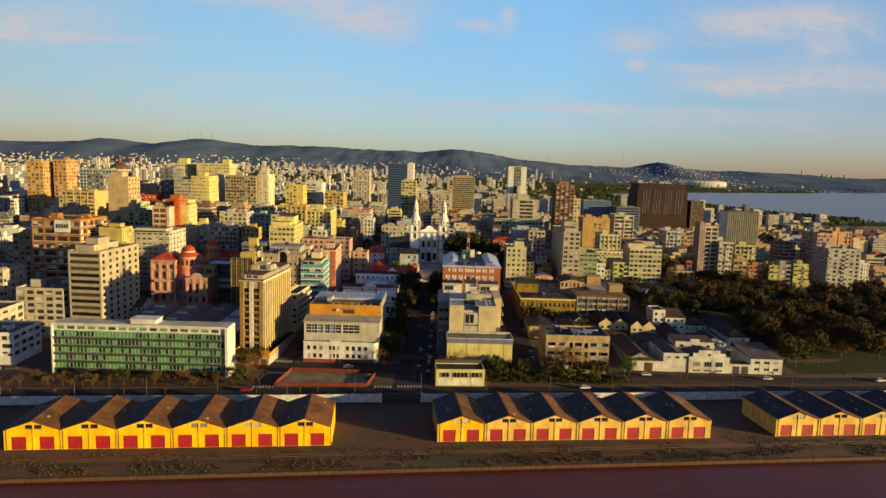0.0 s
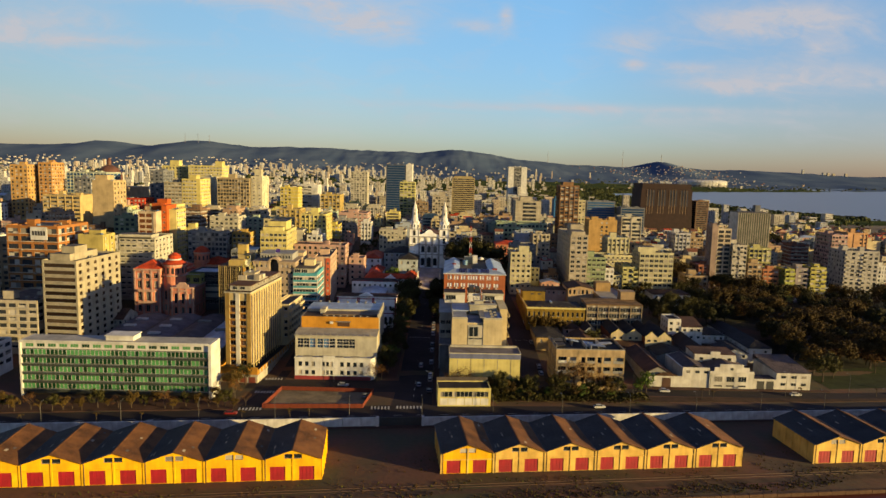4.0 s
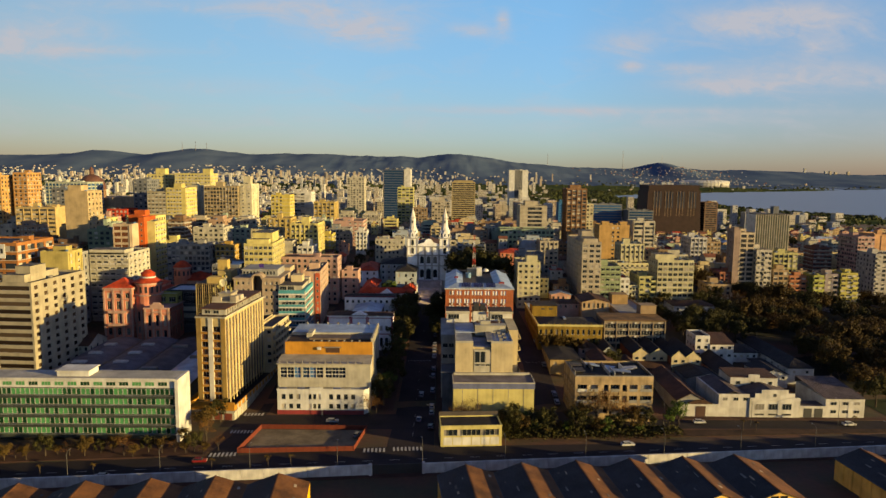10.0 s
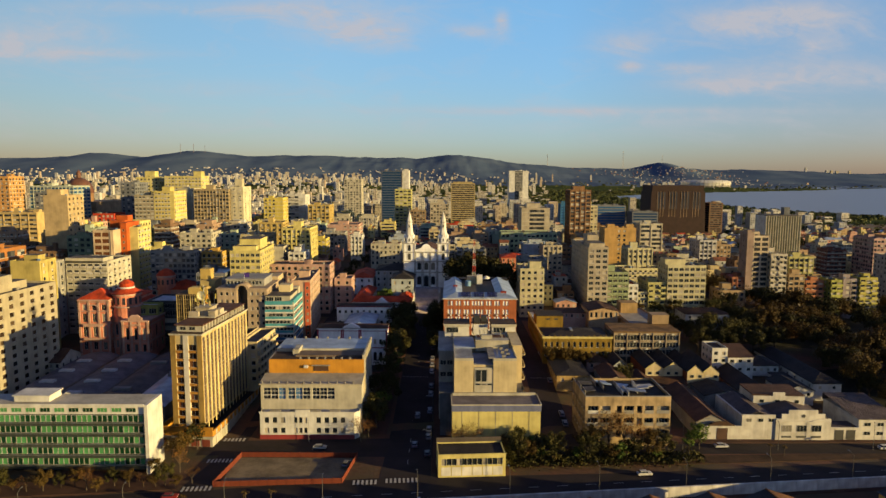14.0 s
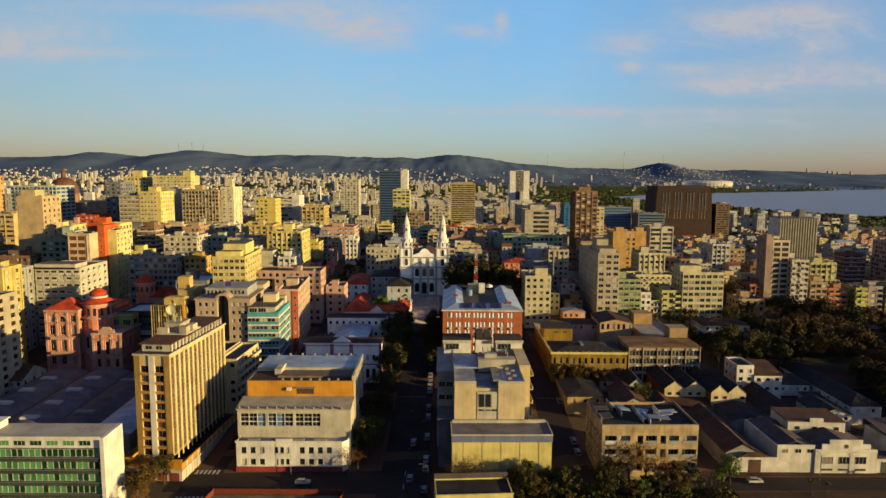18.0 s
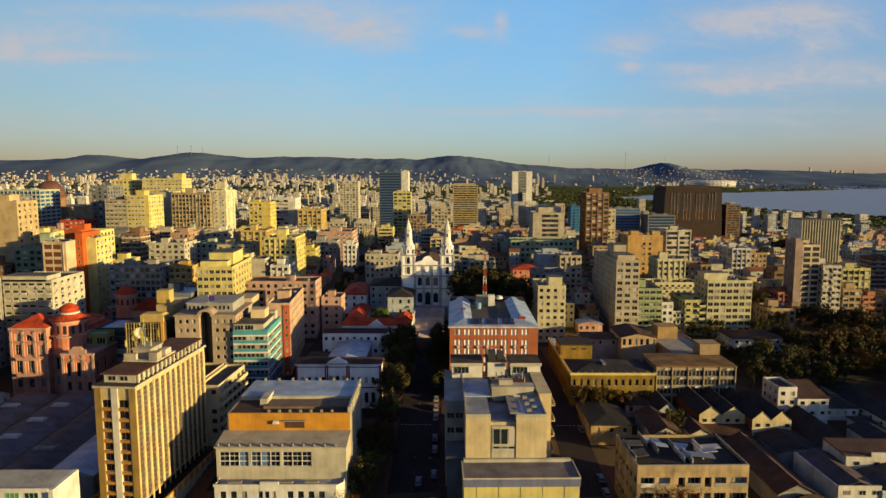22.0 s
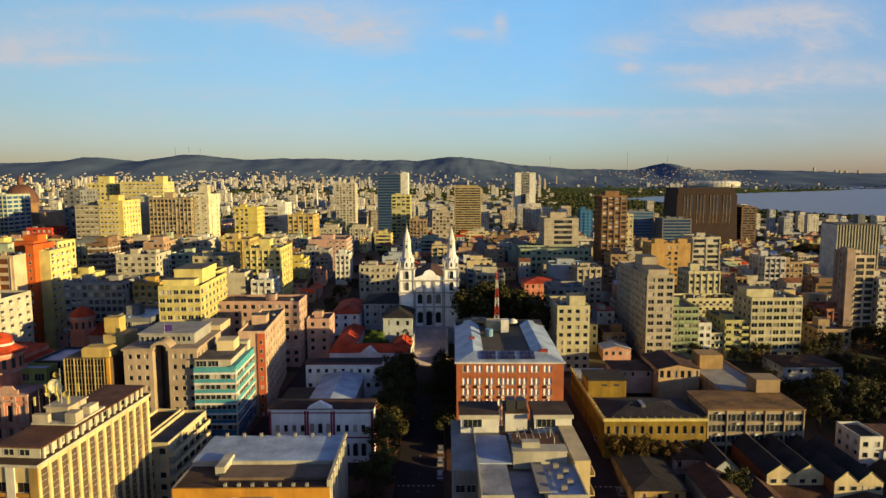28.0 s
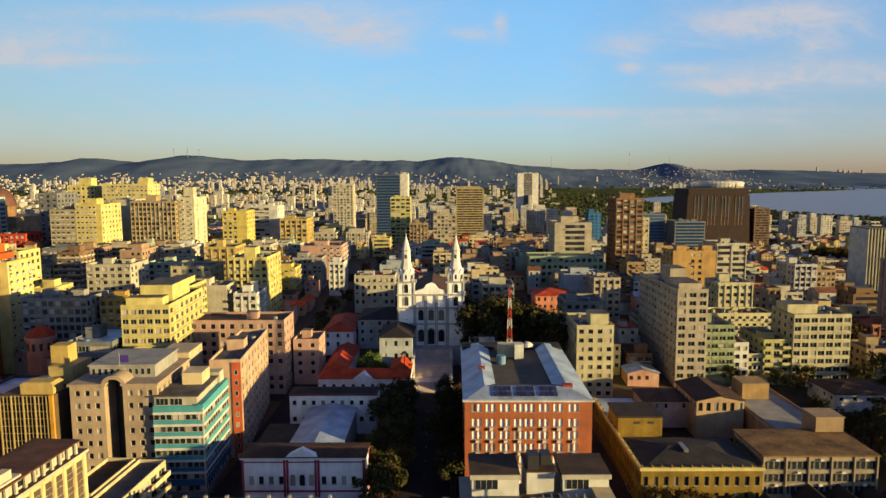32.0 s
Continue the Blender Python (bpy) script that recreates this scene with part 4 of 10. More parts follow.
def green_office():
    w, d, h = 69.0, 9.0, 20.3
    e = thing("office_building", -152.0, 239.0, 0, 0.6, "long slab office with bands of green glass, lit white end wall", "building")
    rows_n, fl = 5, 3.15
    part("end_wall", MB().box(w - 1.0, -0.8, -2, w, d, h), WHITE, e), part("end_wall", MB().box(0, -0.8, -2, 0.6, d, h), WHITE, e)
    part("back_wall", MB().box(0.6, d - 0.3, -2, w - 1.0, d, h - 0.6), WHITE, e)
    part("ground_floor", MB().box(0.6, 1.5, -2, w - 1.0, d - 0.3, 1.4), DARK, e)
    part("roof", MB().box(0.6, -0.6, h - 0.6, w - 1.0, d - 0.3, h), paint((0.5, 0.47, 0.40), name="pale_roof"), e)
    part("roof_edge", MB().box(0.6, -0.9, h - 0.5, w - 1.0, -0.6, h + 0.35), WHITE, e)
    part("rooftop_room", MB().box(30, 2, h, 40, 8, h + 1.7).box(29.6, 1.6, h + 1.7, 40.4, 8.4, h + 1.95), WHITE, e)
    part("attic_wall", MB().box(0.6, 0, 17.4, w - 1.0, 0.4, h - 0.6), WHITE, e)
    for a, c in spans(w - 3, 16, 2.9, 1.5, 0):
        part("window", window_mesh(c - a, 1.3, "mull", GLASS_GREEN), None, e, at=(a, -0.09, 18.0))
    for k in range(rows_n):
        z0 = 1.6 + k * fl
        part("spandrel", MB().box(0.6, -0.5, z0 - 0.2, w - 1.0, 0.4, z0 + 0.85), paint((0.05, 0.06, 0.055), name="dark_spandrel"), e)
        part("sunshade", MB().box(0.6, -0.9, z0 + 0.8, w - 1.0, -0.45, z0 + 0.88), STEEL, e)
        for a, c in spans(w - 1.6, 46, 1.36, 0.6, 0):
            part("window", window_mesh(c - a, fl - 1.1, "plain", GLASS_GREEN), None, e, at=(a, 0.0, z0 + 0.86))
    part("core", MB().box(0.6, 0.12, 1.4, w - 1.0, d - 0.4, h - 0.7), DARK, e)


green_office()


BROWNP = paint((0.10, 0.06, 0.035), 0.7, name="brown_panel")


def cream_tower():
    FIN, CREAM = paint((0.72, 0.58, 0.28), name="ivory_fin"), paint((0.76, 0.58, 0.28), name="warm_cream_plaster")
    e = thing("apartment_tower", -84.6, 260.0, 0, -4, "cream apartment tower with ochre-framed front windows", "building")
    w, d, z0, h, fl, n = 9.8, 38.0, 6.2, 35.3, 2.64, 11
    mb = MB()
    rows = [(z0 + k * fl + 0.45, z0 + k * fl + 2.4, [(1.62, 4.05), (5.75, 8.18)]) for k in range(n - 1)]
    brown = glazing("brown_blinds", (0.02, 0.011, 0.006), (0.13, 0.055, 0.025), 0.5, 0.2)
    facade(mb, w, lambda u, v, q: (u, q, v), z0, h, rows, 0.35)
    us = [(a, c) for a, c in spans(d, 13, 1.95, 0.6, 0.6)]
    rows_s = [(z0 + k * fl + 0.5, z0 + k * fl + 2.1, us) for k in range(n)]
    facade(mb, d, lambda u, v, q: (w - q, u, v), z0, h, [(z0 + 0.2, h - 0.9, us)], 0.24)
    mb.face(((w, d, z0), (0, d, z0), (0, d, h), (w, d, h))).face(((0, d, z0), (0, 0, z0), (0, 0, h), (0, d, h)))
    part("wall", mb, CREAM, e)
    part("roof", MB().box(-0.4, -0.4, h, w + 0.4, d + 0.4, h + 0.5), PALE, e), part("roof_deck", MB().box(-0.3, -0.3, h + 0.5, w + 0.3, d + 0.3, h + 0.56), ROOFB, e)
    for a in (-0.02, 4.1, 8.5):
        part("pilaster", MB().box(a, -0.3, z0, a + 1.6, 0, h), paint((0.80, 0.74, 0.62), name="ivory_pier") if a == 4.1 else paint((0.36, 0.23, 0.07), name="bronze_pier"), e)
    for v0, v1, us_ in rows:
        for a, c in us_:
            part("window", window_mesh(c - a, v1 - v0, "mull", brown), None, e, at=(a, 0.2, v0))
            part("spandrel", MB().box(a - 0.05, -0.2, v0 - 0.72, c + 0.05, 0.1, v0 + 0.02), paint((0.50, 0.24, 0.05), name="tan_spandrel"), e)
    for v0, v1, us_ in rows_s:
        for a, c in us_:
            part("window", window_mesh(c - a, v1 - v0, "plain", GLASS), None, e, at=(w - 0.14, a, v0), rz=radians(90))
    for a, c in us:
        part("bay_panel", MB().box(w - 0.26, a, z0 + 0.2, w - 0.16, c, h - 0.9), BROWNP, e, "dark brown panel")
        part("fin", MB().box(w, c + 0.12, z0 - 1.5, w + 0.1, c + 0.76, h), FIN, e)
    part("penthouse", MB().box(1.0, 2.4, h + 0.5, w - 0.9, 36, h + 2.6), PALE, e)
    part("penthouse_roof", MB().box(0.4, 1.8, h + 2.6, w - 0.1, 37, h + 2.85), paint((0.15, 0.062, 0.035), stain=0.6, name="roof_rust_brown"), e, "rust-brown flat roof")
    for i in range(16):
        part("roof_post", MB().box(w - 0.5, 2.4 + i * 2.2, h + 0.5, w - 0.15, 2.9 + i * 2.2, h + 2.6), PALE, e)
    for a in (2.0, 5.0):
        part("window", window_mesh(2.0, 1.2, "mull", GLASS), None, e, at=(a, 2.3, h + 1.0))
    for a, c in spans(31, 9, 1.4):
        part("window", window_mesh(c - a, 1.1, "plain", GLASS), None, e, at=(w - 0.82, 3 + a, h + 1.0), rz=radians(90))
    part("plant_room", MB().box(2.0, 14, h + 2.85, 6.5, 20, h + 5.6).box(1.7, 13.7, h + 5.6, 6.8, 20.3, h + 5.9), BEIGE, e)
    part("podium", MB().box(-5, -1.5, -1, 13.0, 50, 2.8).box(-5.3, -1.8, 2.8, 13.3, 50, 3.3), PALE, e)
    part("podium_parapet", MB().box(-5, -1.4, 3.3, 13.0, -1.0, 6.2).box(12.6, -1.0, 3.3, 13.0, 50, 5.0).box(-5, -1.0, 3.3, -4.6, 50, 5.6), ORNG, e, "orange parapet")
    part("podium_deck", MB().box(-4.6, -1, 3.3, 12.6, 50, 3.36), ROOFD, e)
    for i in range(5):
        part("shopfront", MB().box(-4.4 + i * 3.5, -1.62, 0.1, -1.8 + i * 3.5, -1.45, 2.4), paint((0.22, 0.05, 0.03), 0.5, name="shop_shutter"), e)
    for i in range(14):
        part("arcade_pier", MB().box(12.95, 1.0 + i * 3.4, -1, 13.2, 1.8 + i * 3.4, 5.0), PALE, e)
    part("mast", MB().tube((4, 16, h + 5.9), (4, 16, h + 13), 0.14, 0.06), STEEL, e)
    for dx, dz, r, c in ((-0.5, 9.6, 1.55, paint((1.3, 1.2, 0.8), 0.6, 0.1, name="dish_white")), (-2.0, 8.2, 0.8, LEMON), (1.6, 8.0, 0.7, LEMON), (-0.2, 12.0, 0.6, YELL)):
        dm = MB()
        ring = [[(4 + dx + rr * math.cos(t), 15.5 - 0.5 + 0.35 * (1 - (rr / r) ** 2), h + dz + rr * math.sin(t)) for t in np.linspace(0, 2 * math.pi, 14, False)] for rr in (0.01, r * 0.5, r)]
        for a, b in zip(ring, ring[1:]):
            for i in range(14):
                j = (i + 1) % 14
                dm.face((a[i], a[j], b[j], b[i])), dm.face((b[i], b[j], a[j], a[i]))
        part("dish_antenna", dm, c, e)
    part("equipment_deck", MB().box(0.2, 12.0, h + 2.85, 9.2, 22.0, h + 3.2), PALE, e)
    for x0, y0, ww, dd, hh in ((0.4, 12.2, 3.2, 1.0, 1.6), (6.8, 12.6, 2.2, 2.4, 1.9), (0.6, 18.0, 1.4, 3.2, 1.3), (7.2, 17.4, 1.6, 3.0, 1.5)):
        part("equipment_cabinet", MB().box(x0, y0, h + 3.2, x0 + ww, y0 + dd, h + 3.2 + hh), BEIGE, e)
    for i in range(6):
        part("panel_antenna", MB().box(-0.18, -0.1, 0, 0.18, 0.1, 1.7), YELL if i % 2 else LEMON, e, at=(1.0 + 1.5 * i, 12.4 + (i % 3) * 1.2, h + 6.6 + (i % 2) * 2.2))
    for i in range(5):
        part("aerial", MB().tube((1.5 + 1.4 * i, 13 + i, h + 2.8), (1.5 + 1.4 * i, 13 + i, h + 9.5 + i % 3), 0.07, 0.04, 0, 4), LEMON if i % 2 else STEEL, e)


cream_tower()

# slab hotel and its neighbours
bldg("pale office tower with dark window bands and yellow-lit attic", -172.5, 287, 15.5, 33, 42.2, paint((0.46, 0.40, 0.28), name="putty_plaster"), front=(1, 14.0, 1.55, 0.6, 0.6), right=(6, 1.9, 1.5), fl=3.05, rot=-4,
     rooms=[(0.1, 0.1, 9, 20, 3.0), (0.3, 0.2, 6, 9, 6.0)], name="office_tower", style="plain", balc=None, glass=glazing("brown_glass", (0.016, 0.010, 0.007), (0.06, 0.04, 0.025), 0.4, 0.25))
bldg("low white offices with window bands beside the green slab", -199, 246, 26, 20, 13.5, WHITE, front=(5, 3.6, 1.5), right=(4, 3.0, 1.5), fl=3.3, rot=3, name="office_building", roof=ROOFC)
bldg("low pale offices with stepped roof", -226, 262, 34, 22, 18, PALE, front=(7, 3.2, 1.5), right=(4, 3.0, 1.5), fl=3.3, rot=3, name="office_building")
bldg("brown and grey block with curved parapet", -198, 288, 22, 30, 24, BEIGE, front=(5, 2.6, 1.5), right=(6, 2.6, 1.5), name="office_building")

house("cream gabled house with brown-red roof", -161, 312, 10, 15, 11.0, PALE, TILE_B, 3.6, "gable", "x", right=(3, 1.2, 1.6), front=(4, 1.2, 1.6))

# large flat-roofed hall between the green slab and the pink museum
# Blue lean of the first roof colour stands for sky mirrored in the sheet.
HALLR = paint((0.165, 0.16, 0.185), 0.75, stain=0.5, name="hall_roof")
HALLB = paint((0.14, 0.12, 0.125), 0.75, stain=0.55, name="hall_roof_brown")
e = thing("market_hall", -150, 268, 0, 2, "broad flat-roofed hall with metal roof and rooflights", "building")
part("wall", MB().box(0, 0, -2, 58, 62, 8.5), GREY, e)
for x0, x1, m, lab in ((-0.3, 16, HALLR, "dull grey sheet tinted with reflected sky"), (16, 32, HALLR, "dull grey sheet tinted with reflected sky"), (32, 45.2, HALLB, "brown stained sheet"), (45.2, 58.3, METAL_B, "blue-grey metal sheet")):
    vm, prev = MB(), None
    for t in np.linspace(0, 1, 9):
        cur = (x0 + (x1 - x0) * t, 8.5 + 1.7 * math.sin(math.pi * t))
        if prev:
            vm.face(((prev[0], -0.3, prev[1]), (cur[0], -0.3, cur[1]), (cur[0], 62.3, cur[1]), (prev[0], 62.3, prev[1])))
            vm.face(((prev[0], -0.3, 8.4), (cur[0], -0.3, 8.4), (cur[0], -0.3, cur[1]), (prev[0], -0.3, prev[1])))
        prev = cur
    part("roof_vault", vm, m, e, lab)
for x0 in (15.85, 31.85, 45.05):
    part("valley_gutter", MB().box(x0 - 0.3, -0.3, 8.3, x0 + 0.45, 62.3, 8.75), DARK, e)
for i in range(4):
    for j in range(2):
        part("rooflight", MB().box(0, 0, 0, 5, 2.4, 0.7).box(0.3, 0.3, 0.7, 4.7, 2.1, 0.9), WHITE, e, at=(5.4 + 16 * j, 8 + 13 * i, 9.95))
for i in range(3):
    part("duct", MB().box(0, 0, 0, 6, 2.0, 1.0), CONC, e, at=(35.6 + 13 * (i % 2), 12 + 16 * i, 9.9))


def pink_museum():
    e = thing("museum", -158, 340, 7.0, 0, "pink eclectic museum with red roofs and round corner turret", "building")

    def wing(x0, y0, w, d, h, nb, rows_, arch):
        mb = MB()
        us = spans(w, nb, w / nb * 0.42)
        facade(mb, w, lambda u, v, q: (x0 + u, y0 + q, v), -6, h, [(a, b, us) for a, b in rows_], 0.4)
        ud = spans(d, max(2, int(d / 5)), 1.5)
        facade(mb, d, lambda u, v, q: (x0 + w - q, y0 + u, v), -2, h, [(a, b, ud) for a, b in rows_], 0.4)
        mb.face(((x0 + w, y0 + d, -2), (x0, y0 + d, -2), (x0, y0 + d, h), (x0 + w, y0 + d, h))).face(((x0, y0 + d, -2), (x0, y0, -2), (x0, y0, h), (x0, y0 + d, h)))
        part("wall", mb, PINK, e)
        for a, b in rows_:
            for u0, u1 in us:
                part("window", window_mesh(u1 - u0, b - a, "mull", GLASS), None, e, at=(x0 + u0, y0 + 0.3, a))
            for u0, u1 in ud:
                part("window", window_mesh(u1 - u0, b - a, "mull", GLASS), None, e, at=(x0 + w - 0.3, y0 + u0, a), rz=radians(90))
            part("cornice", MB().box(x0 - 0.3, y0 - 0.35, b + 1.0, x0 + w + 0.35, y0 + d, b + 1.35), ROSE, e)
        for k in range(nb + 1):
            part("pilaster", MB().box(x0 + w * k / nb - 0.45, y0 - 0.35, -2, x0 + w * k / nb + 0.45, y0, h), ROSE, e)
        part("cornice", MB().box(x0 - 0.6, y0 - 0.7, h, x0 + w + 0.6, y0 + d + 0.4, h + 0.7), ROSE, e)

    rows3 = [(1.5, 5.0), (7.5, 12.5), (14.5, 18.5)]
    wing(0, 0, 13.5, 14, 24.5, 3, rows3 + [(20.0, 22.8)], True)
    wing(13.5, 4, 8.5, 26, 20.5, 3, rows3, False)
    wing(21.5, -3.5, 11.5, 18, 15.5, 3, [(1.5, 5.0), (7.0, 12.5)], True)
    hip_roof(e, 0, 0, 13.5, 14, 25.2, 4.2, TILE_R)
    hip_roof(e, 13.5, 13, 8.5, 17, 21.2, 3.4, TILE_R)
    hip_roof(e, 6, 14, 15, 15, 24.0, 3.0, TILE_R)
    part("rear_wing", MB().box(6, 14, -2, 20.9, 29, 24.0), PINK, e)
    part("pediment", MB().box(24, -3.8, 16.2, 30.5, -3.1, 17.6).prism([(24.8, -3.8), (29.7, -3.8), (29.7, -3.1), (24.8, -3.1)], 17.6, 18.8, scale=0.6, cx=27.2, cy=-3.5), ROSE, e)
    # turret
    part("turret_drum", MB().prism(circle(19, 7, 6.0, 20), 14, 26.5), PINK, e), part("turret_gallery", MB().prism(circle(19, 7, 6.6, 20), 26.5, 27.4), ROSE, e)
    for k in range(14):
        t = 2 * math.pi * k / 14
        part("turret_window", MB().box(-0.55, -0.1, 0, 0.55, 0.1, 3.2), DARK, e, at=(19 + 6.02 * math.cos(t), 7 + 6.02 * math.sin(t), 22.4), rz=t + math.pi / 2)
    part("turret_roof", MB().prism(circle(19, 7, 6.5, 20), 27.4, 29.6, scale=0.55, cx=19, cy=7), TILE_R, e)
    part("turret_band", MB().prism(circle(19, 7, 3.7, 20), 29.5, 30.2), WHITE, e)
    part("lantern", MB().prism(circle(19, 7, 3.3, 16), 30.2, 31.8).prism(circle(19, 7, 3.5, 16), 31.8, 33.4, scale=0.3, cx=19, cy=7), TILE_R, e)
    part("turret_cornice", MB().prism(circle(19, 7, 7.0, 24), 21.0, 21.6), ROSE, e)
    part("turret_eaves", MB().prism(circle(19, 7, 7.3, 24), 27.4, 27.7), paint((0.40, 0.05, 0.02), name="dark_red_eaves"), e)
    for z in (6.6, 13.0):
        part("balcony", MB().box(2.2, -1.6, z - 0.3, 11.3, -0.35, z).box(2.2, -1.6, z, 11.3, -1.45, z + 0.9), ROSE, e)
    for x0, w_, z_, hh in ((4.4, 4.6, 20.2, 3.4), (25.2, 4.4, 12.0, 2.8)):
        bays, ts = MB(), np.linspace(0, math.pi, 9)
        for a, b in zip(ts, ts[1:]):
            q = [(x0 + w_ / 2 + r * math.cos(t), z_ + r * math.sin(t)) for r, t in ((w_ / 2, a), (w_ / 2 + 0.5, a), (w_ / 2 + 0.5, b), (w_ / 2, b))]
            yy = -0.45 if x0 < 20 else -3.95
            bays.face([(x, yy, z) for x, z in q]), bays.face(((q[1][0], yy, q[1][1]), (q[1][0], yy + 0.4, q[1][1]), (q[2][0], yy + 0.4, q[2][1]), (q[2][0], yy, q[2][1])))
        part("arch_moulding", bays, ROSE, e)
    e.scale = (0.94, 0.94, 0.94)


pink_museum()
bldg("olive-green small offices beside the museum", -136.5, 347, 9.5, 6, 27.0, paint((0.36, 0.36, 0.10), name="olive_wall"), front=(2, 2.6, 2.0), right=(1, 2.2, 1.8), fl=4.4, rooms=[], tank=0, name="office_building", style="mull", roof=METAL_B)
bldg("dark glass offices with pale metal roof", -135, 354, 24, 17, 27.5, paint((0.05, 0.05, 0.055), 0.5, name="charcoal_panel"), front=(1, 21, 2.0), fl=3.4, rooms=[], tank=0, name="office_building", style="mull", roof=METAL_B)


def second_dome_house():
    e = thing("post_office", -152, 403, 4, 0, "rose-coloured old post building with red domed turret", "building")
    part("wall", MB().box(0, 0, -2, 22, 24, 20), ROSE, e)
    hip_roof(e, 0, 0, 22, 24, 20, 3.5, TILE_R)
    part("turret_drum", MB().prism(circle(4, 3, 4.6, 18), 12, 27), PINK, e)
    part("turret_band", MB().prism(circle(4, 3, 5.0, 18), 26.2, 27.2), ROSE, e)
    part("turret_roof", MB().prism(circle(4, 3, 5.0, 18), 27.2, 29.4, scale=0.62, cx=4, cy=3).prism(circle(4, 3, 3.1, 18), 29.4, 30.6, scale=0.3, cx=4, cy=3), TILE_R, e)
    for k in range(12):
        t = 2 * math.pi * k / 12
        part("turret_window", MB().box(-0.5, -0.1, 0, 0.5, 0.1, 2.6), DARK, e, at=(4 + 4.62 * math.cos(t), 3 + 4.62 * math.sin(t), 22.5), rz=t + math.pi / 2)


second_dome_house()


HALL_GLASS = glazing("hall_glass", (0.008, 0.012, 0.022), (0.05, 0.12, 0.24), 0.35, 0.1)


def consular_block():
    """White two-storey front, glazed hall and orange auditorium behind, one block."""
    e = thing("customs_house", -58.6, 264.1, 0, 0.5, "white two-storey office front with red plinth and curved corner", "building")
    w, d, h = 31.8, 4.35, 8.9
    mb = MB()
    us = [(1.4 + i * 2.6, 2.9 + i * 2.6) for i in range(3)] + [(10.9, 12.0), (12.5, 13.6), (14.1, 15.2)] + [(18.1 + i * 2.6, 19.6 + i * 2.6) for i in range(4)]
    rows = [(2.0, 3.8, us), (5.4, 7.3, us)]
    facade(mb, w - 1.5, lambda u, v, q: (u, q, v), -2, h, rows, 0.25)
    mb.face(((w - 1.5, 0, -2), (w, 1.8, -2), (w, 1.8, h), (w - 1.5, 0, h))).face(((w, 1.8, -2), (w, d, -2), (w, d, h), (w, 1.8, h)))
    mb.face(((0, d, -2), (0, 0, -2), (0, 0, h), (0, d, h)))
    part("wall", mb, WHITE, e)
    part("roof", MB().face(((0.2, 0.2, h - 0.5), (w - 1.6, 0.2, h - 0.5), (w - 0.2, 1.9, h - 0.5), (w - 0.2, d, h - 0.5), (0.2, d, h - 0.5))), paint((0.40, 0.44, 0.54), name="bluish_roof"), e)
    part("parapet", MB().box(-0.2, -0.2, h - 0.3, w - 1.4, 0.2, h + 0.25), WHITE, e)
    part("pediment", MB().box(11.4, -0.25, h, 16, 0.3, h + 0.9), WHITE, e)
    part("plinth", MB().box(-0.1, -0.14, -2, w - 1.4, 0, 1.5), paint((0.30, 0.03, 0.03), 0.7, name="red_plinth"), e, "dark red plinth")
    part("string_course", MB().box(0, -0.12, 4.5, w - 1.5, 0, 4.75), WHITE, e)
    for v0, v1, uu in rows:
        for a, c in uu:
            part("window", window_mesh(c - a, v1 - v0, "sill", GLASS), None, e, at=(a, 0.15, v0))
    for i in range(4):
        part("roof_duct", MB().box(0, 0, 0, 3.4, 1.0, 0.8), CONC, e, at=(3 + 6.4 * i, 1.1, h - 0.5))
    part("flagpole", MB().tube((16, -2, 0), (16, -2, 9), 0.07, 0.04), STEEL, e)
    e = thing("assembly_hall", -59.4, 268.5, 0, 0.5, "beige hall with blue glazed front and orange upper wall", "building")
    w, d, h, hf = 33.0, 7.5, 18.0, 17.0
    mb = MB()
    us = [(0.9 + g * 8.0 + i * 2.45, 3.25 + g * 8.0 + i * 2.45) for g in range(3) for i in range(3)]
    facade(mb, w, lambda u, v, q: (u, q, v), -2, hf, [(11.8, 15.6, us)], 0.5)
    mb.face(((w, 0, -2), (w, d, -2), (w, d, h), (w, 0, hf))).face(((0, d, -2), (0, 0, -2), (0, 0, hf), (0, d, h)))
    rs = [(-0.3, -0.8, hf - 0.1), (w + 0.2, -0.8, hf - 0.1), (w + 0.2, d, h + 0.01), (-0.3, d, h + 0.01)]
    rt = [(a, b, c + 0.3) for a, b, c in rs]
    rm = MB().face(rt).face(rs[::-1])
    for k in range(4):
        rm.face((rs[k], rs[(k + 1) % 4], rt[(k + 1) % 4], rt[k]))
    part("wall", mb, PALE, e), part("roof", rm, paint((0.42, 0.38, 0.31), name="hall_deck"), e)
    for a, c in us:
        part("window", window_mesh(c - a, 3.8, "mull", HALL_GLASS), None, e, at=(a, 0.3, 11.8))
        part("window_rail", MB().box(a, 0.2, 13.0, c, 0.3, 13.25), WHITE, e), part("window_rail", MB().box(a, 0.2, 14.4, c, 0.3, 14.55), WHITE, e)
    part("upper_wall", MB().box(1.0, d, 0, w, d + 0.5, 23.0), ORNG, e, "orange rendered wall")
    part("doorway", MB().box(16.0, d - 0.12, h + 1.0, 21.0, d, h + 3.0), paint((0.10, 0.05, 0.03), name="brown_louvre"), e)
    part("canopy", MB().box(15.5, d - 0.9, h + 3.0, 21.5, d, h + 3.2), CONC, e)
    part("air_conditioner", MB().box(12.8, d - 0.7, h + 2.2, 14.2, d, h + 3.1), WHITE, e)
    part("side_wall", MB().box(w - 0.6, d + 0.5, -2, w, 33, 24.4), PALE, e), part("side_wall", MB().box(0.4, d + 0.5, -2, 1.0, 33, 22.6), BEIGE, e)
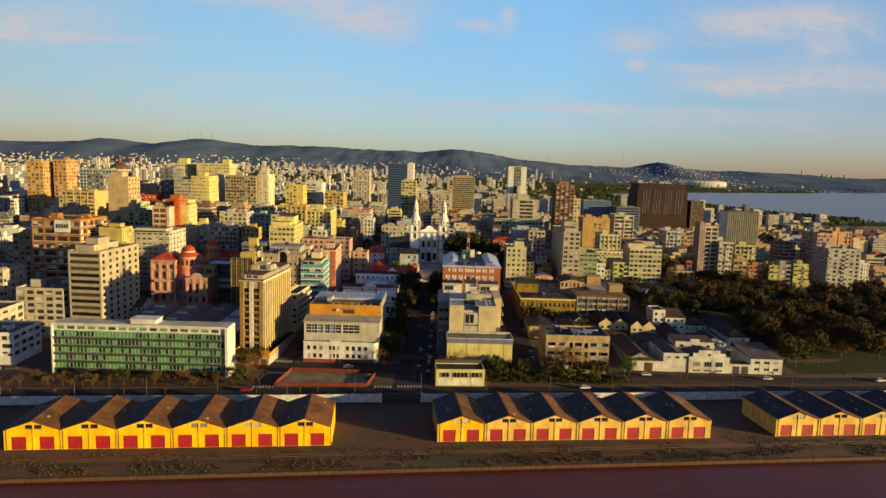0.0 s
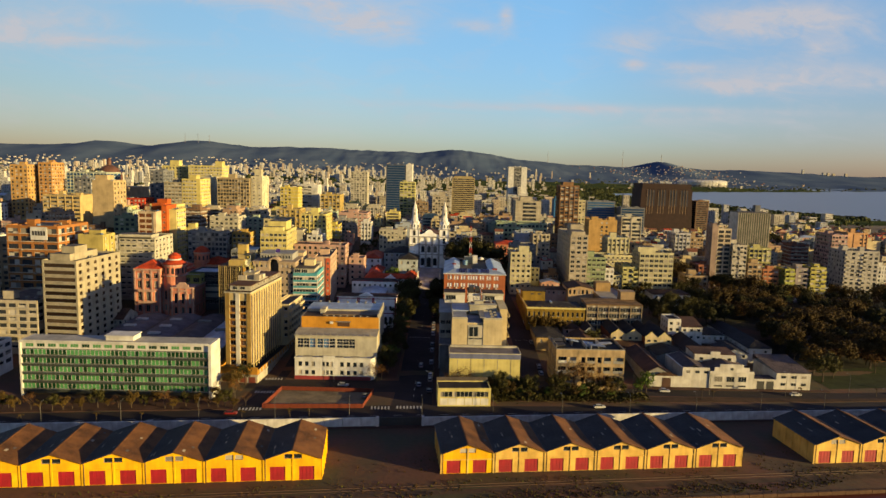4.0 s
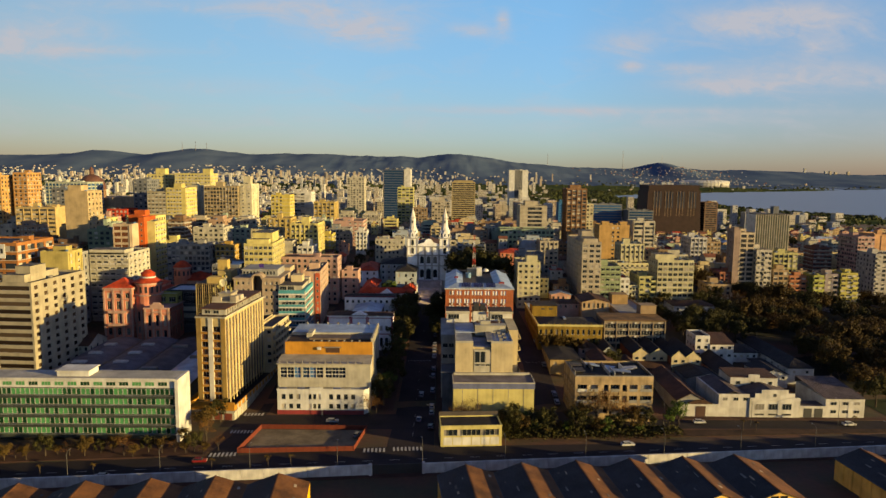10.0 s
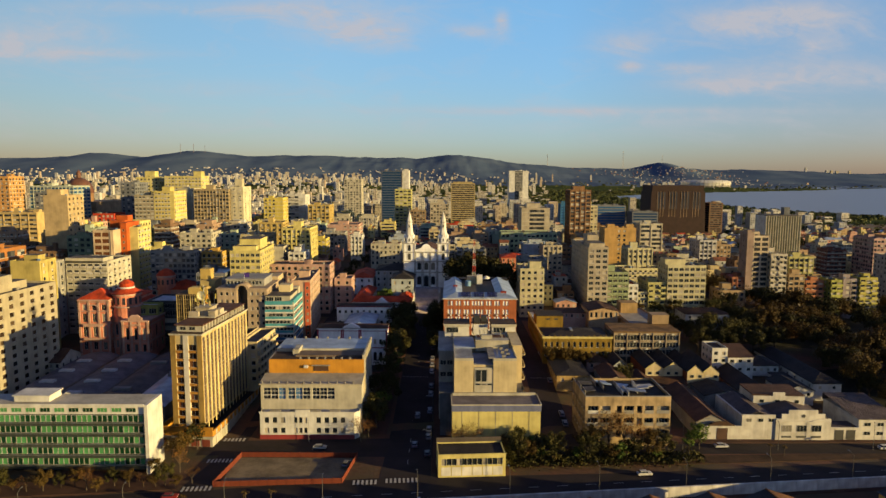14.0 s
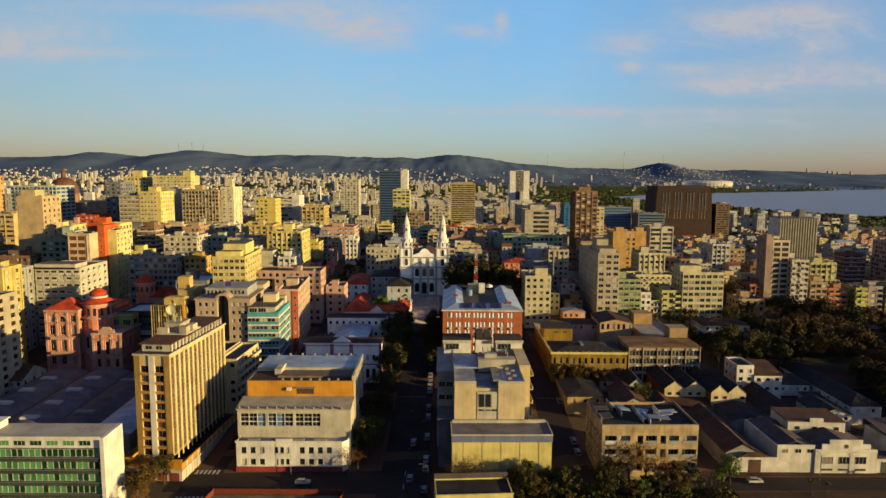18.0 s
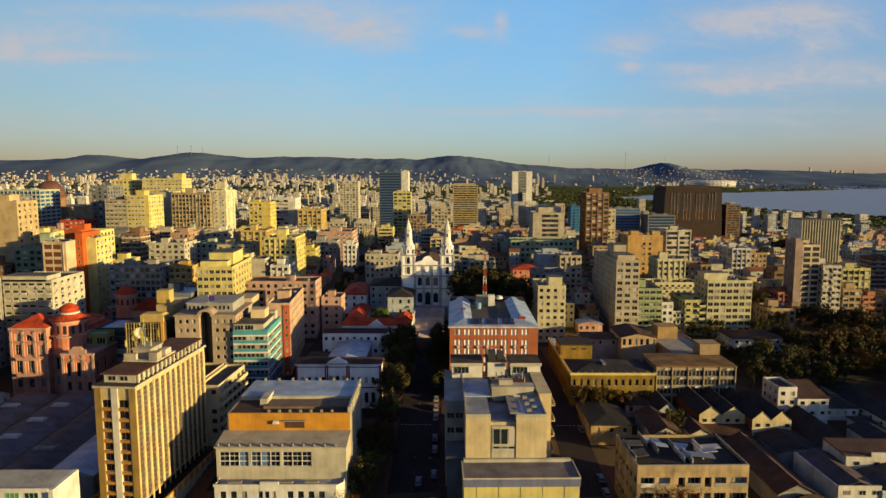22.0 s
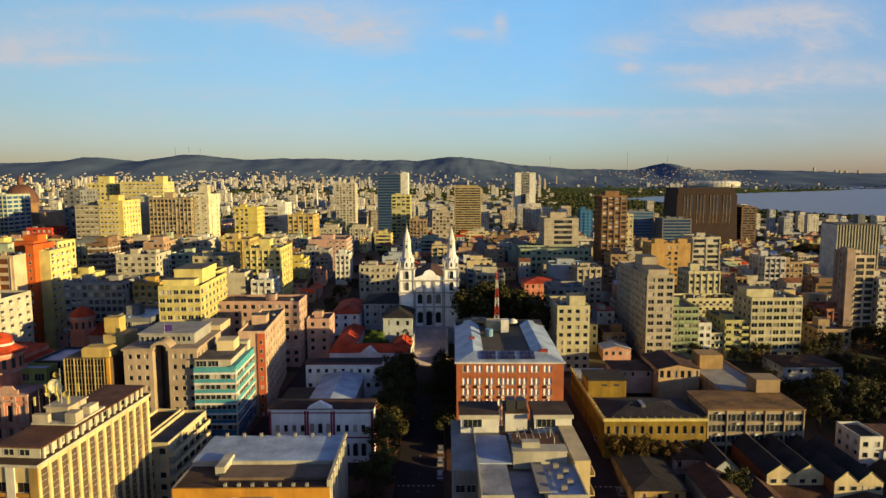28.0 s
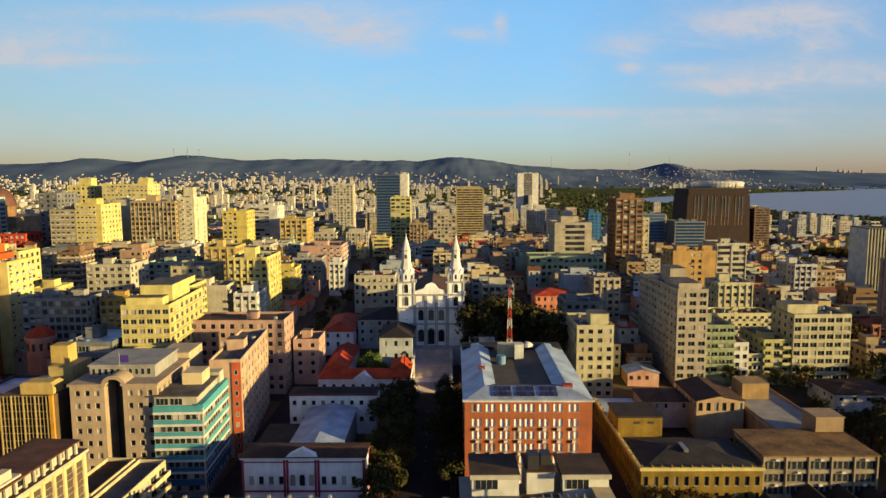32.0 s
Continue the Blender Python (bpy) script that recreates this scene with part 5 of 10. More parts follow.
    for i in range(7):
        part("pilaster", MB().box(w, d + 1 + i * 3.3, -2, w + 0.35, d + 1.6 + i * 3.3, 24.4), PALE, e)
    part("auditorium_roof", MB().box(1.0, d + 0.5, 22.0, w - 0.6, 19, 22.6), ROOFB, e), part("auditorium_step", MB().box(9, 12, 22.6, w - 0.6, 18, 23.2), paint((0.20, 0.14, 0.10), name="brown_deck"), e)
    part("vent_box", MB().box(7.6, 14, 22.6, 9.6, 21, 24.6), PALE, e)
    part("metal_roof", MB().box(1.0, 19, 23.2, w - 0.6, 33, 23.8), METAL_B, e, "pale blue metal sheet roof"), part("roof_step", MB().box(1.0, 18.7, 22.0, w - 0.6, 19, 23.7), PALE, e)
    part("back_wall", MB().box(1.0, 32.6, -2, w - 0.6, 33, 23.2), BEIGE, e)
    for i in range(7):
        part("vent", MB().box(0, 0, 0, 0.6, 0.6, 0.9), CONC, e, at=(4 + 4.1 * i, 32.0, 23.8))
        part("vent", MB().box(0, 0, 0, 0.6, 0.6, 0.8), CONC, e, at=(11 + 2.8 * i, d + 1.2, 22.6))
    for i in range(12):
        part("fin", MB().box(0, 0, 0, 0.2, 0.8, 0.75), CONC, e, at=(0.6 + 2.7 * i, -0.7, hf + 0.19))


consular_block()


def white_offices():
    e = thing("office_annex", 3.2, 256.6, 0, 1, "low beige annex with wide flat roof and blue band", "building")
    w, d, h = 27.4, 9.6, 14.4
    part("wall", MB().box(0, 0, -2, w, d, h - 2.0), LEMON, e)
    part("fascia", MB().box(-0.2, -0.25, h - 2.0, w + 0.2, d, h - 0.1), paint((0.16, 0.18, 0.30), name="blue_grey_band"), e, "blue-grey band")
    part("roof", MB().box(0, 0, h - 0.1, w, d, h), paint((0.22, 0.19, 0.20), stain=0.5, name="mauve_roof"), e), part("parapet", MB().box(-0.25, -0.3, h - 0.1, w + 0.25, 0, h + 0.25), PALE, e), part("parapet", MB().box(w, 0, h - 0.1, w + 0.25, d, h + 0.35), PALE, e), part("parapet", MB().box(-0.25, 0, h - 0.1, 0, d, h + 0.35), PALE, e)
    part("rear_ledge", MB().box(0.3, d - 0.9, h, w - 0.3, d, h + 0.8), PALE, e)
    for i in range(5):
        part("joint", MB().box(3 + i * 5.2, -0.06, -1, 3.12 + i * 5.2, 0, h - 2.1), CONC, e)
    e = thing("office_building", 3.9, 266.5, 2, 0.3, "cream stepped office block with roof terraces and central glazed bay", "building")
    w, d, h = 20.2, 40.5, 23.6
    b0, b1 = 6.2, 12.6
    mb = MB()
    mb.box(0, 0, -4, b0, d, h).box(b1, 0, -4, w, d, h).box(b0, 1.0, -4, b1, d, h - 1.6)
    part("wall", mb, CREAM, e)
    part("bay", MB().box(b0 + 0.3, 0.2, -4, b1 - 0.1, 1.0, h - 2.4), PALE, e)
    for i in range(3):
        part("window", window_mesh(1.7, 4.0, "plain", GLASS), None, e, at=(b0 + 0.7 + 1.9 * i, 0.1, h - 7.0))
        part("window", window_mesh(1.7, 0.7, "plain", GLASS), None, e, at=(b0 + 0.7 + 1.9 * i, 0.1, h - 8.2))
    t = 0.3
    PALER = paint((0.34, 0.36, 0.40), stain=0.5, name="pale_deck")
    BLUER = paint((0.42, 0.50, 0.62), 0.6, 0.4, name="coated_deck")
    RB = paint((0.17, 0.075, 0.055), stain=0.6, name="red_brown_deck")
    for x0, x1, z_, y0, m in ((t, b0, h, t, PALER), (b0, b1, h - 1.6, 1.0, PALER), (b1, w - t, h, t, BLUER)):
        part("roof_deck", MB().box(x0, y0, z_ + 0.01, x1, 15, z_ + 0.06), m, e)
    part("walkway", MB().box(11.2, 2, h + 0.06, 13.4, 15, h + 0.5), CONC, e)
    part("parapet", MB().box(0, 0, h, b0, t, h + 0.8), PALE, e), part("parapet", MB().box(b1, 0, h, w, t, h + 0.8), PALE, e)
    part("parapet", MB().box(0, t, h, t, 30, h + 0.8), PALE, e), part("parapet", MB().box(w - t, t, h, w, 30, h + 0.8), PALE, e)
    part("stair_block", MB().box(7.6, 15, h - 1, 18.9, 18.5, h + 2.6).box(7.4, 14.8, h + 2.6, 19.1, 18.7, h + 2.9), PALE, e)
    part("terrace_block", MB().box(8.4, 18.5, h - 1, 18.6, 27, h + 1.8), PALE, e), part("terrace_deck", MB().box(8.4, 18.7, h + 1.8, 18.6, 27, h + 1.9), RB, e, "red-brown roof deck")
    part("tank_house", MB().box(9.6, 16.5, h + 2.9, 13.4, 18.4, h + 4.2), PALE, e)
    for i in range(6):
        part("pergola_beam", MB().box(9.4 + i * 1.5, 19.4, h + 3.9, 9.55 + i * 1.5, 25.0, h + 4.1), PALE, e)
    for x_, y_ in ((9.4, 19.4), (16.9, 19.4), (9.4, 24.8), (16.9, 24.8)):
        part("pergola_post", MB().box(x_, y_, h + 1.9, x_ + 0.2, y_ + 0.2, h + 3.9), PALE, e)
    for i in range(7):
        part("air_conditioner", MB().box(0, 0, 0, 1.1, 0.8, 0.9), WHITE, e, at=(8.0 + 1.5 * (i % 4), 27.6 + 1.4 * (i // 4), h))
    for i in range(5):
        part("air_conditioner", MB().box(0, 0, 0, 1.2, 0.9, 1.0), CONC, e, at=(15.6 + 1.6 * (i % 2), 3 + 2.4 * i, h + 0.06))
    part("terrace", MB().box(0.3, 15, h + 0.01, 7.4, 30, h + 0.3), BLUER, e)
    part("roof_pipe", MB().tube((14.6, 3, h + 0.25), (14.6, 14.5, h + 0.25), 0.14, 0.14), STEEL, e)
    part("rear_tower", MB().box(7.6, 32.5, h - 1, 12.8, d, h + 4.6), WHITE, e), part("rear_tower_roof", MB().box(7.3, 32.2, h + 4.6, 13.1, d + 0.3, h + 4.85), ROOFB, e)
    part("chiller", MB().box(7.8, 33, h + 4.85, 10, 36, h + 7.6), DARK, e), part("chiller", MB().box(10.6, 35, h + 4.85, 12.6, 38, h + 6.8), DARK, e)
    for i in range(6):
        part("roof_duct", MB().tube((15.2 + 0.9 * i, 24.5, h + 0.4), (15.2 + 0.9 * i, 29.5, h + 0.4), 0.16, 0.16, 0, 6), STEEL, e)
    part("rear_deck", MB().box(6.4, 30.6, h + 0.02, 14.0, 32.4, h + 0.2), ROOFB, e)
    for x0, x1 in ((-3.4, 6.2), (14.0, 23.4)):
        part("rear_room", MB().box(x0 + 0.4, 32, h - 3, x1 - 0.2, d, h + 4.0), WHITE, e)
        part("rear_fascia", MB().box(x0, 30.7, h + 3.9, x1, 31.0, h + 4.8), PALE, e), part("rear_room_roof", MB().box(x0, 31.0, h + 4.0, x1, d + 0.3, h + 4.7), ROOFB, e)
        part("window", window_mesh(4.4, 2.0, "mull", GLASS), None, e, at=(x0 + 1, 31.9, h + 1.4))
    for x0, x1, top in ((-5.0, 0.0, h - 0.6), (w, w + 3.2, h + 1.4)):
        part("wing", MB().box(x0, 13, -4, x1, d, top).box(x0 - 0.3, 12.7, top, x1, d + 0.3, top + 0.4), GREY if x0 < 0 else CREAM, e)
        for k in range(5):
            for a, c in spans(26, 7, 2.4):
                if x0 < 0:
                    part("window", window_mesh(c - a, 1.7, "mull", GLASS), None, e, at=(x0 - 0.08, 13.5 + c, 2.0 + k * 4.1), rz=radians(-90))
                else:
                    part("window", window_mesh(c - a, 1.7, "mull", GLASS), None, e, at=(x1 + 0.08, 13.5 + a, 2.6 + k * 4.3), rz=radians(90))
        if x0 < 0:
            for k in range(5):
                for a in (0.4, 2.7):
                    part("window", window_mesh(2.0, 1.7, "mull", GLASS), None, e, at=(x0 + a, 12.92, 2.0 + k * 4.1))
    for k in range(5):
        part("balcony_slab", MB().box(w + 3.2, 13, 4.6 + k * 4.3, w + 4.2, d, 4.85 + k * 4.3).box(w + 4.05, 13, 4.85 + k * 4.3, w + 4.2, d, 5.6 + k * 4.3), CREAM, e)
    part("low_annex", MB().box(-4.6, 1, -4, 0, 11, 12.5).box(-4.9, 0.7, 12.5, 0, 11.3, 12.8), paint((0.17, 0.175, 0.20), stain=0.5, name="slate_annex"), e)


white_offices()


def brick_office():
    e = thing("office_building", 0.2, 329.2, 8, -0.5, "red brick office block with white blinds, metal roofs and solar panels", "building")
    w, d, h = 30.2, 51, 25.6
    mb = MB()
    grp = [(1.7, 2), (5.0, 2), (8.4, 2), (11.7, 4), (17.6, 2), (21.0, 2), (24.6, 2)]
    us = []
    for x0, k in grp:
        us += [(x0 + i * 1.3, x0 + i * 1.3 + 0.95) for i in range(k)]
    rows = [(h - 3.2 - k * 3.05 + (0.6 if k == 0 else 0), h - 1.3 - k * 3.05 + (0.6 if k == 0 else 0), us) for k in range(7)][::-1]
    facade(mb, w, lambda u, v, q: (u, q, v), -4, h, rows, 0.3)
    ud = [u for a in range(11) for u in ((1.5 + a * 4.4, 2.5 + a * 4.4), (2.9 + a * 4.4, 3.9 + a * 4.4))]
    rows_s = [(a, b, ud) for a, b, _ in rows]
    facade(mb, d, lambda u, v, q: (q, d - u, v), -4, h, rows_s, 0.3)
    facade(mb, d, lambda u, v, q: (w - q, u, v), -4, h, rows_s, 0.3)
    mb.face(((w, d, -4), (0, d, -4), (0, d, h), (w, d, h)))
    part("wall", mb, BRICK, e)
    for j, (v0, v1, uu) in enumerate(rows):
        for a, c in uu:
            part("window", window_mesh(c - a, v1 - v0, "sill", SHUTTER), None, e, at=(a, 0.15, v0))
        if j > 1:
            for a, c in ud:
                part("window", window_mesh(c - a, v1 - v0, "sill", SHUTTER), None, e, at=(w - 0.15, a, v0), rz=radians(90))
        if j < 6:
            for x0, k in grp:
                part("air_conditioner", MB().box(0, -0.55, 0, 0.8, 0, 0.6), WHITE, e, at=(x0 + 0.9, 0, v0 - 0.75))
    part("cornice", MB().box(-0.5, -0.5, h, w + 0.5, 0.3, h + 0.35), WHITE, e)
    # roof ranges round a sunken court
    def slope(name, p, m=METAL_B):
        lo = [(a, b, c - 0.2) for a, b, c in p]
        s = MB().face(p).face(lo[::-1])
        for k in range(len(p)):
            j = (k + 1) % len(p)
            s.face((p[j], p[k], lo[k], lo[j]))
        part(name, s, m, e)
    z0, z1 = h + 0.1, h + 2.0
    slope("roof_slope", [(-0.4, -0.4, z0), (w + 0.4, -0.4, z0), (w - 5, 5.5, z1), (5, 5.5, z1)])
    slope("roof_slope", [(-0.4, d, z0), (-0.4, -0.4, z0), (5, 5.5, z1), (5, d - 4, z1)])
    slope("roof_slope", [(w + 0.4, -0.4, z0), (w + 0.4, d, z0), (w - 5, d - 4, z1), (w - 5, 5.5, z1)])
    slope("roof_slope", [(5, 5.5, z1), (w - 5, 5.5, z1), (w - 8, 11, z0 + 0.6), (8, 11, z0 + 0.6)], ROOFC)
    slope("roof_slope", [(5, d - 4, z1), (5, 5.5, z1), (8, 11, z0 + 0.6), (8, d - 6, z0 + 0.6)])
    slope("roof_slope", [(w - 5, 5.5, z1), (w - 5, d - 4, z1), (w - 8, d - 6, z0 + 0.6), (w - 8, 11, z0 + 0.6)])
    part("court_deck", MB().box(8, 11, h - 1.5, w - 8, d - 6, h + 0.4), paint((0.12, 0.10, 0.075), name="court_deck"), e)
    part("back_range", MB().box(0, d - 6, h, w, d, h + 1.2), ROOFD, e)
    for x0 in (7.2, 12.7, 18.2):
        for r in range(2):
            for q in range(4):
                pm = MB().box(0, 0, 0, 0.98, 1.85, 0.08)
                ob = part("solar_panel", pm, MATS.setdefault("pv", glazing("solar_cell", (0.012, 0.014, 0.045), (0.02, 0.025, 0.07), 0.5, 0.15)), e, at=(x0 + q * 1.04, 1.2 + r * 2.0, z0 + 0.75 + r * 0.64))
                ob.rotation_euler = (radians(18), 0, 0)
    part("blue_tank", MB().prism(circle(0, 0, 1.3, 12), 0, 2.4), paint((0.12, 0.26, 0.42), 0.5, name="blue_plastic"), e, at=(10.8, 30, h + 0.4))
    part("plant_room", MB().box(0, 0, 0, 7, 6, 3.2), CREAM, e, at=(10.5, 36, h + 0.4)), part("tank_house", MB().box(0, 0, 0, 2.6, 2.6, 4.4), WHITE, e, at=(15, 34, h + 0.4))
    part("roof_hut", MB().box(0, 0, 0, 2.4, 1.6, 1.0), REDP, e, at=(24.0, 5, h + 1.4)), part("roof_hut", MB().box(0, 0, 0, 1.8, 1.2, 1.0), REDP, e, at=(4.0, 20, h + 1.4))
    part("dome_light", MB().prism(circle(0, 0, 1.8, 12), 0, 0.8, scale=0.85).prism(circle(0, 0, 1.5, 12), 0.8, 1.4, scale=0.4), WHITE, e, at=(20, 46, h + 1.2))
    # lattice mast, red and white
    mast = thing("radio_mast", 14.3, 366, 33.4, 0, "red and white lattice radio mast on the brick block", "mast")
    RW = (paint((0.62, 0.06, 0.03), 0.5, name="signal_red"), paint((0.8, 0.78, 0.74), 0.5, name="signal_white"))
    H, n = 21.0, 7
    for k in range(n):
        mb = MB()
        s0, s1 = 0.85 * (1 - k / n * 0.72), 0.85 * (1 - (k + 1) / n * 0.72)
        za, zb = H * k / n, H * (k + 1) / n
        c0, c1 = [(-s0, -s0), (s0, -s0), (s0, s0), (-s0, s0)], [(-s1, -s1), (s1, -s1), (s1, s1), (-s1, s1)]
        for i in range(4):
            j = (i + 1) % 4
            mb.tube((*c0[i], za), (*c1[i], zb), 0.1, 0.1, 0, 4)
            mb.tube((*c0[i], za), (*c1[j], zb), 0.055, 0.055, 0, 4), mb.tube((*c0[j], za), (*c1[i], zb), 0.055, 0.055, 0, 4)
            mb.tube((*c1[i], zb), (*c1[j], zb), 0.055, 0.055, 0, 4)
        part("mast_section", mb, RW[k % 2], mast)
    part("aerial", MB().tube((0, 0, H), (0, 0, H + 3), 0.05, 0.03, 0, 4), STEEL, mast)


brick_office()


def arched(mb_parent, x, z, w, h, y, mat_, parent, name="window"):
    """A round-headed opening: dark pane with a surround."""
    k = 8
    pts = [(x - w / 2, z), (x + w / 2, z)] + [(x + w / 2 * math.cos(t), z + h - w / 2 + w / 2 * math.sin(t)) for t in np.linspace(0, math.pi, k)]
    mb = MB().face([(a, y - 0.02, c) for a, c in pts], 0)
    big = [(x + (a - x) * 1.28, z + (c - z) * 1.09) for a, c in pts]
    for i in range(1, len(pts)):
        j = (i + 1) % len(pts)
        mb.face(((pts[i][0], y - 0.02, pts[i][1]), (pts[j][0], y - 0.02, pts[j][1]), (big[j][0], y - 0.22, big[j][1]), (big[i][0], y - 0.22, big[i][1])), 1)
        mb.face(((big[i][0], y - 0.22, big[i][1]), (big[j][0], y - 0.22, big[j][1]), (big[j][0], y, big[j][1]), (big[i][0], y, big[i][1])), 1)
    part(name, mb, [GLASS, mat_], parent)


def colonial_museum():
    e = thing("army_museum", -51.4, 323.4, 7.6, 0, "two-storey white museum with pink pilasters and arched ground floor", "building")
    w, d, h = 28.4, 7.6, 14.6
    WHITE = paint((1.16, 1.13, 1.14), 0.85, 0.3, name="limewash")
    PINKP = paint((0.46, 0.07, 0.11), name="crimson_trim")
    part("wall", MB().box(0, 0, -4, w, d, h), WHITE, e)
    hip_roof(e, 0, 0, w, d, h + 0.4, 0.9, TILE_B)
    part("cornice", MB().box(-0.4, -0.4, h - 0.2, w + 0.4, d, h + 0.4), WHITE, e)
    part("string_course", MB().box(-0.1, -0.16, 6.5, w + 0.1, 0, 6.9), PINKP, e), part("string_course", MB().box(-0.1, -0.16, h - 1.0, w + 0.1, 0, h - 0.75), PINKP, e)
    for x in (0, 9.6, 10.3, 16.8, 17.5, w - 0.5):
        part("pilaster", MB().box(x, -0.22, -4, x + 0.5, 0, h - 0.2), PINKP, e)
    part("pediment", MB().face(((10.0, -0.3, h + 0.3), (17.9, -0.3, h + 0.3), (13.95, -0.3, h + 2.3))).face(((17.9, 1.5, h + 0.3), (10.0, 1.5, h + 0.3), (13.95, 1.5, h + 2.3))).face(((10, -0.3, h + 0.3), (13.95, -0.3, h + 2.3), (13.95, 1.5, h + 2.3), (10, 1.5, h + 0.3))).face(((13.95, -0.3, h + 2.3), (17.9, -0.3, h + 0.3), (17.9, 1.5, h + 0.3), (13.95, 1.5, h + 2.3))), WHITE, e)
    for x0 in (1.6, 18.4):
        for i in range(4):
            x = x0 + i * 2.3
            part("window", window_mesh(1.1, 1.9, "sill", GLASS), None, e, at=(x, -0.07, 8.4))
            arched(None, x + 0.55, 1.4, 1.25, 3.6, 0, WHITE, e)
    for i in range(3):
        arched(None, 11.7 + 2.2 * i, 8.0, 1.2, 2.7, 0, WHITE, e)
    arched(None, 13.95, 0.2, 2.8, 4.8, 0, WHITE, e, "doorway")
    part("side_trim", MB().box(w, -0.1, -4, w + 0.12, 0.6, h).box(w, d - 0.6, -4, w + 0.12, d, h), PINKP, e)
    # sheds in its yard
    e = thing("shed", -44.0, 331.6, 16.0, 0, "long yard shed under a blue metal gable roof", "shed", "yard sheds")
    part("wall", MB().box(0, 0, -9, 13.2, 34, 3.0), GREY, e)
    gable_roof(e, 0, 0, 13.2, 34, 3.0, 1.3, METAL_B)
    e = thing("shed", -53.5, 334, 14.0, 0, "low yard shed with dark roof", "shed", "yard sheds")
    part("wall", MB().box(0, 0, -8, 8.6, 22, 3.4), GREY, e)
    part("roof_slope", MB().box(-0.3, -0.3, 3.4, 8.9, 22.3, 3.7), ROOFD, e)
    house("long white barrack with red eaves", -50.6, 366.6, 25.5, 7, 22.6, WHITE, TILE_D, 1.0, "hip", front=(9, 1.2, 1.4), z=11, fl=5.0, name="barrack")
    e = thing("eaves_board", -50.8, 366.35, 22.3, 0, "crimson eaves board along the white barrack", "eaves")
    part("board", MB().box(0, 0, 0, 25.9, 0.2, 0.5), PINKP, e)
    # main barrack with red tile roofs round a court
    e = thing("barracks", -46.5, 389, 12, 0, "white barracks with red tile roofs round a court", "building")
    for x0, y0, ww, dd, hh in ((0, 0, 30, 8, 8.4), (0, 8, 8, 34, 8.4), (23, 8, 7, 14, 8.4)):
        part("wall", MB().box(x0, y0, -4, x0 + ww, y0 + dd, hh), WHITE, e)
        hip_roof(e, x0, y0, ww, dd, hh, 2.4, TILE_R, 0.4)
    part("pediment", MB().face(((11.5, -0.7, 8.3), (18.5, -0.7, 8.3), (15, -0.7, 10.4))).face(((18.5, 4, 8.3), (11.5, 4, 8.3), (15, 4, 10.4))).face(((11.5, -0.7, 8.3), (15, -0.7, 10.4), (15, 4, 10.4), (11.5, 4, 8.3))).face(((15, -0.7, 10.4), (18.5, -0.7, 8.3), (18.5, 4, 8.3), (15, 4, 10.4))), WHITE, e)
    for i in range(9):
        part("window", window_mesh(1.1, 1.9, "sill", GLASS), None, e, at=(1.4 + i * 3.2, -0.08, 4.6))
    house("blue-grey school wing with hipped dark roof", -28.3, 410, 11.8, 20, 29.0, paint((0.48, 0.54, 0.56), name="pale_blue_plaster"), TILE_D, 2.6, "hip", front=(3, 1.3, 1.9), left=(6, 1.2, 1.8), z=13, fl=4.6, name="school_wing")
    house("long white house with a red roof above the street", -53.0, 432, 12, 30, 26, WHITE, TILE_R, 2.6, "hip", front=(3, 1.2, 1.6), left=(7, 1.2, 1.6), name="house")
    house("grey-roofed cloister wing beside the church", -40.0, 440, 28, 22, 29, paint((0.45, 0.48, 0.5), name="grey_blue_plaster"), TILE_D, 3.0, "hip", front=(8, 1.2, 1.6), name="cloister")


colonial_museum()


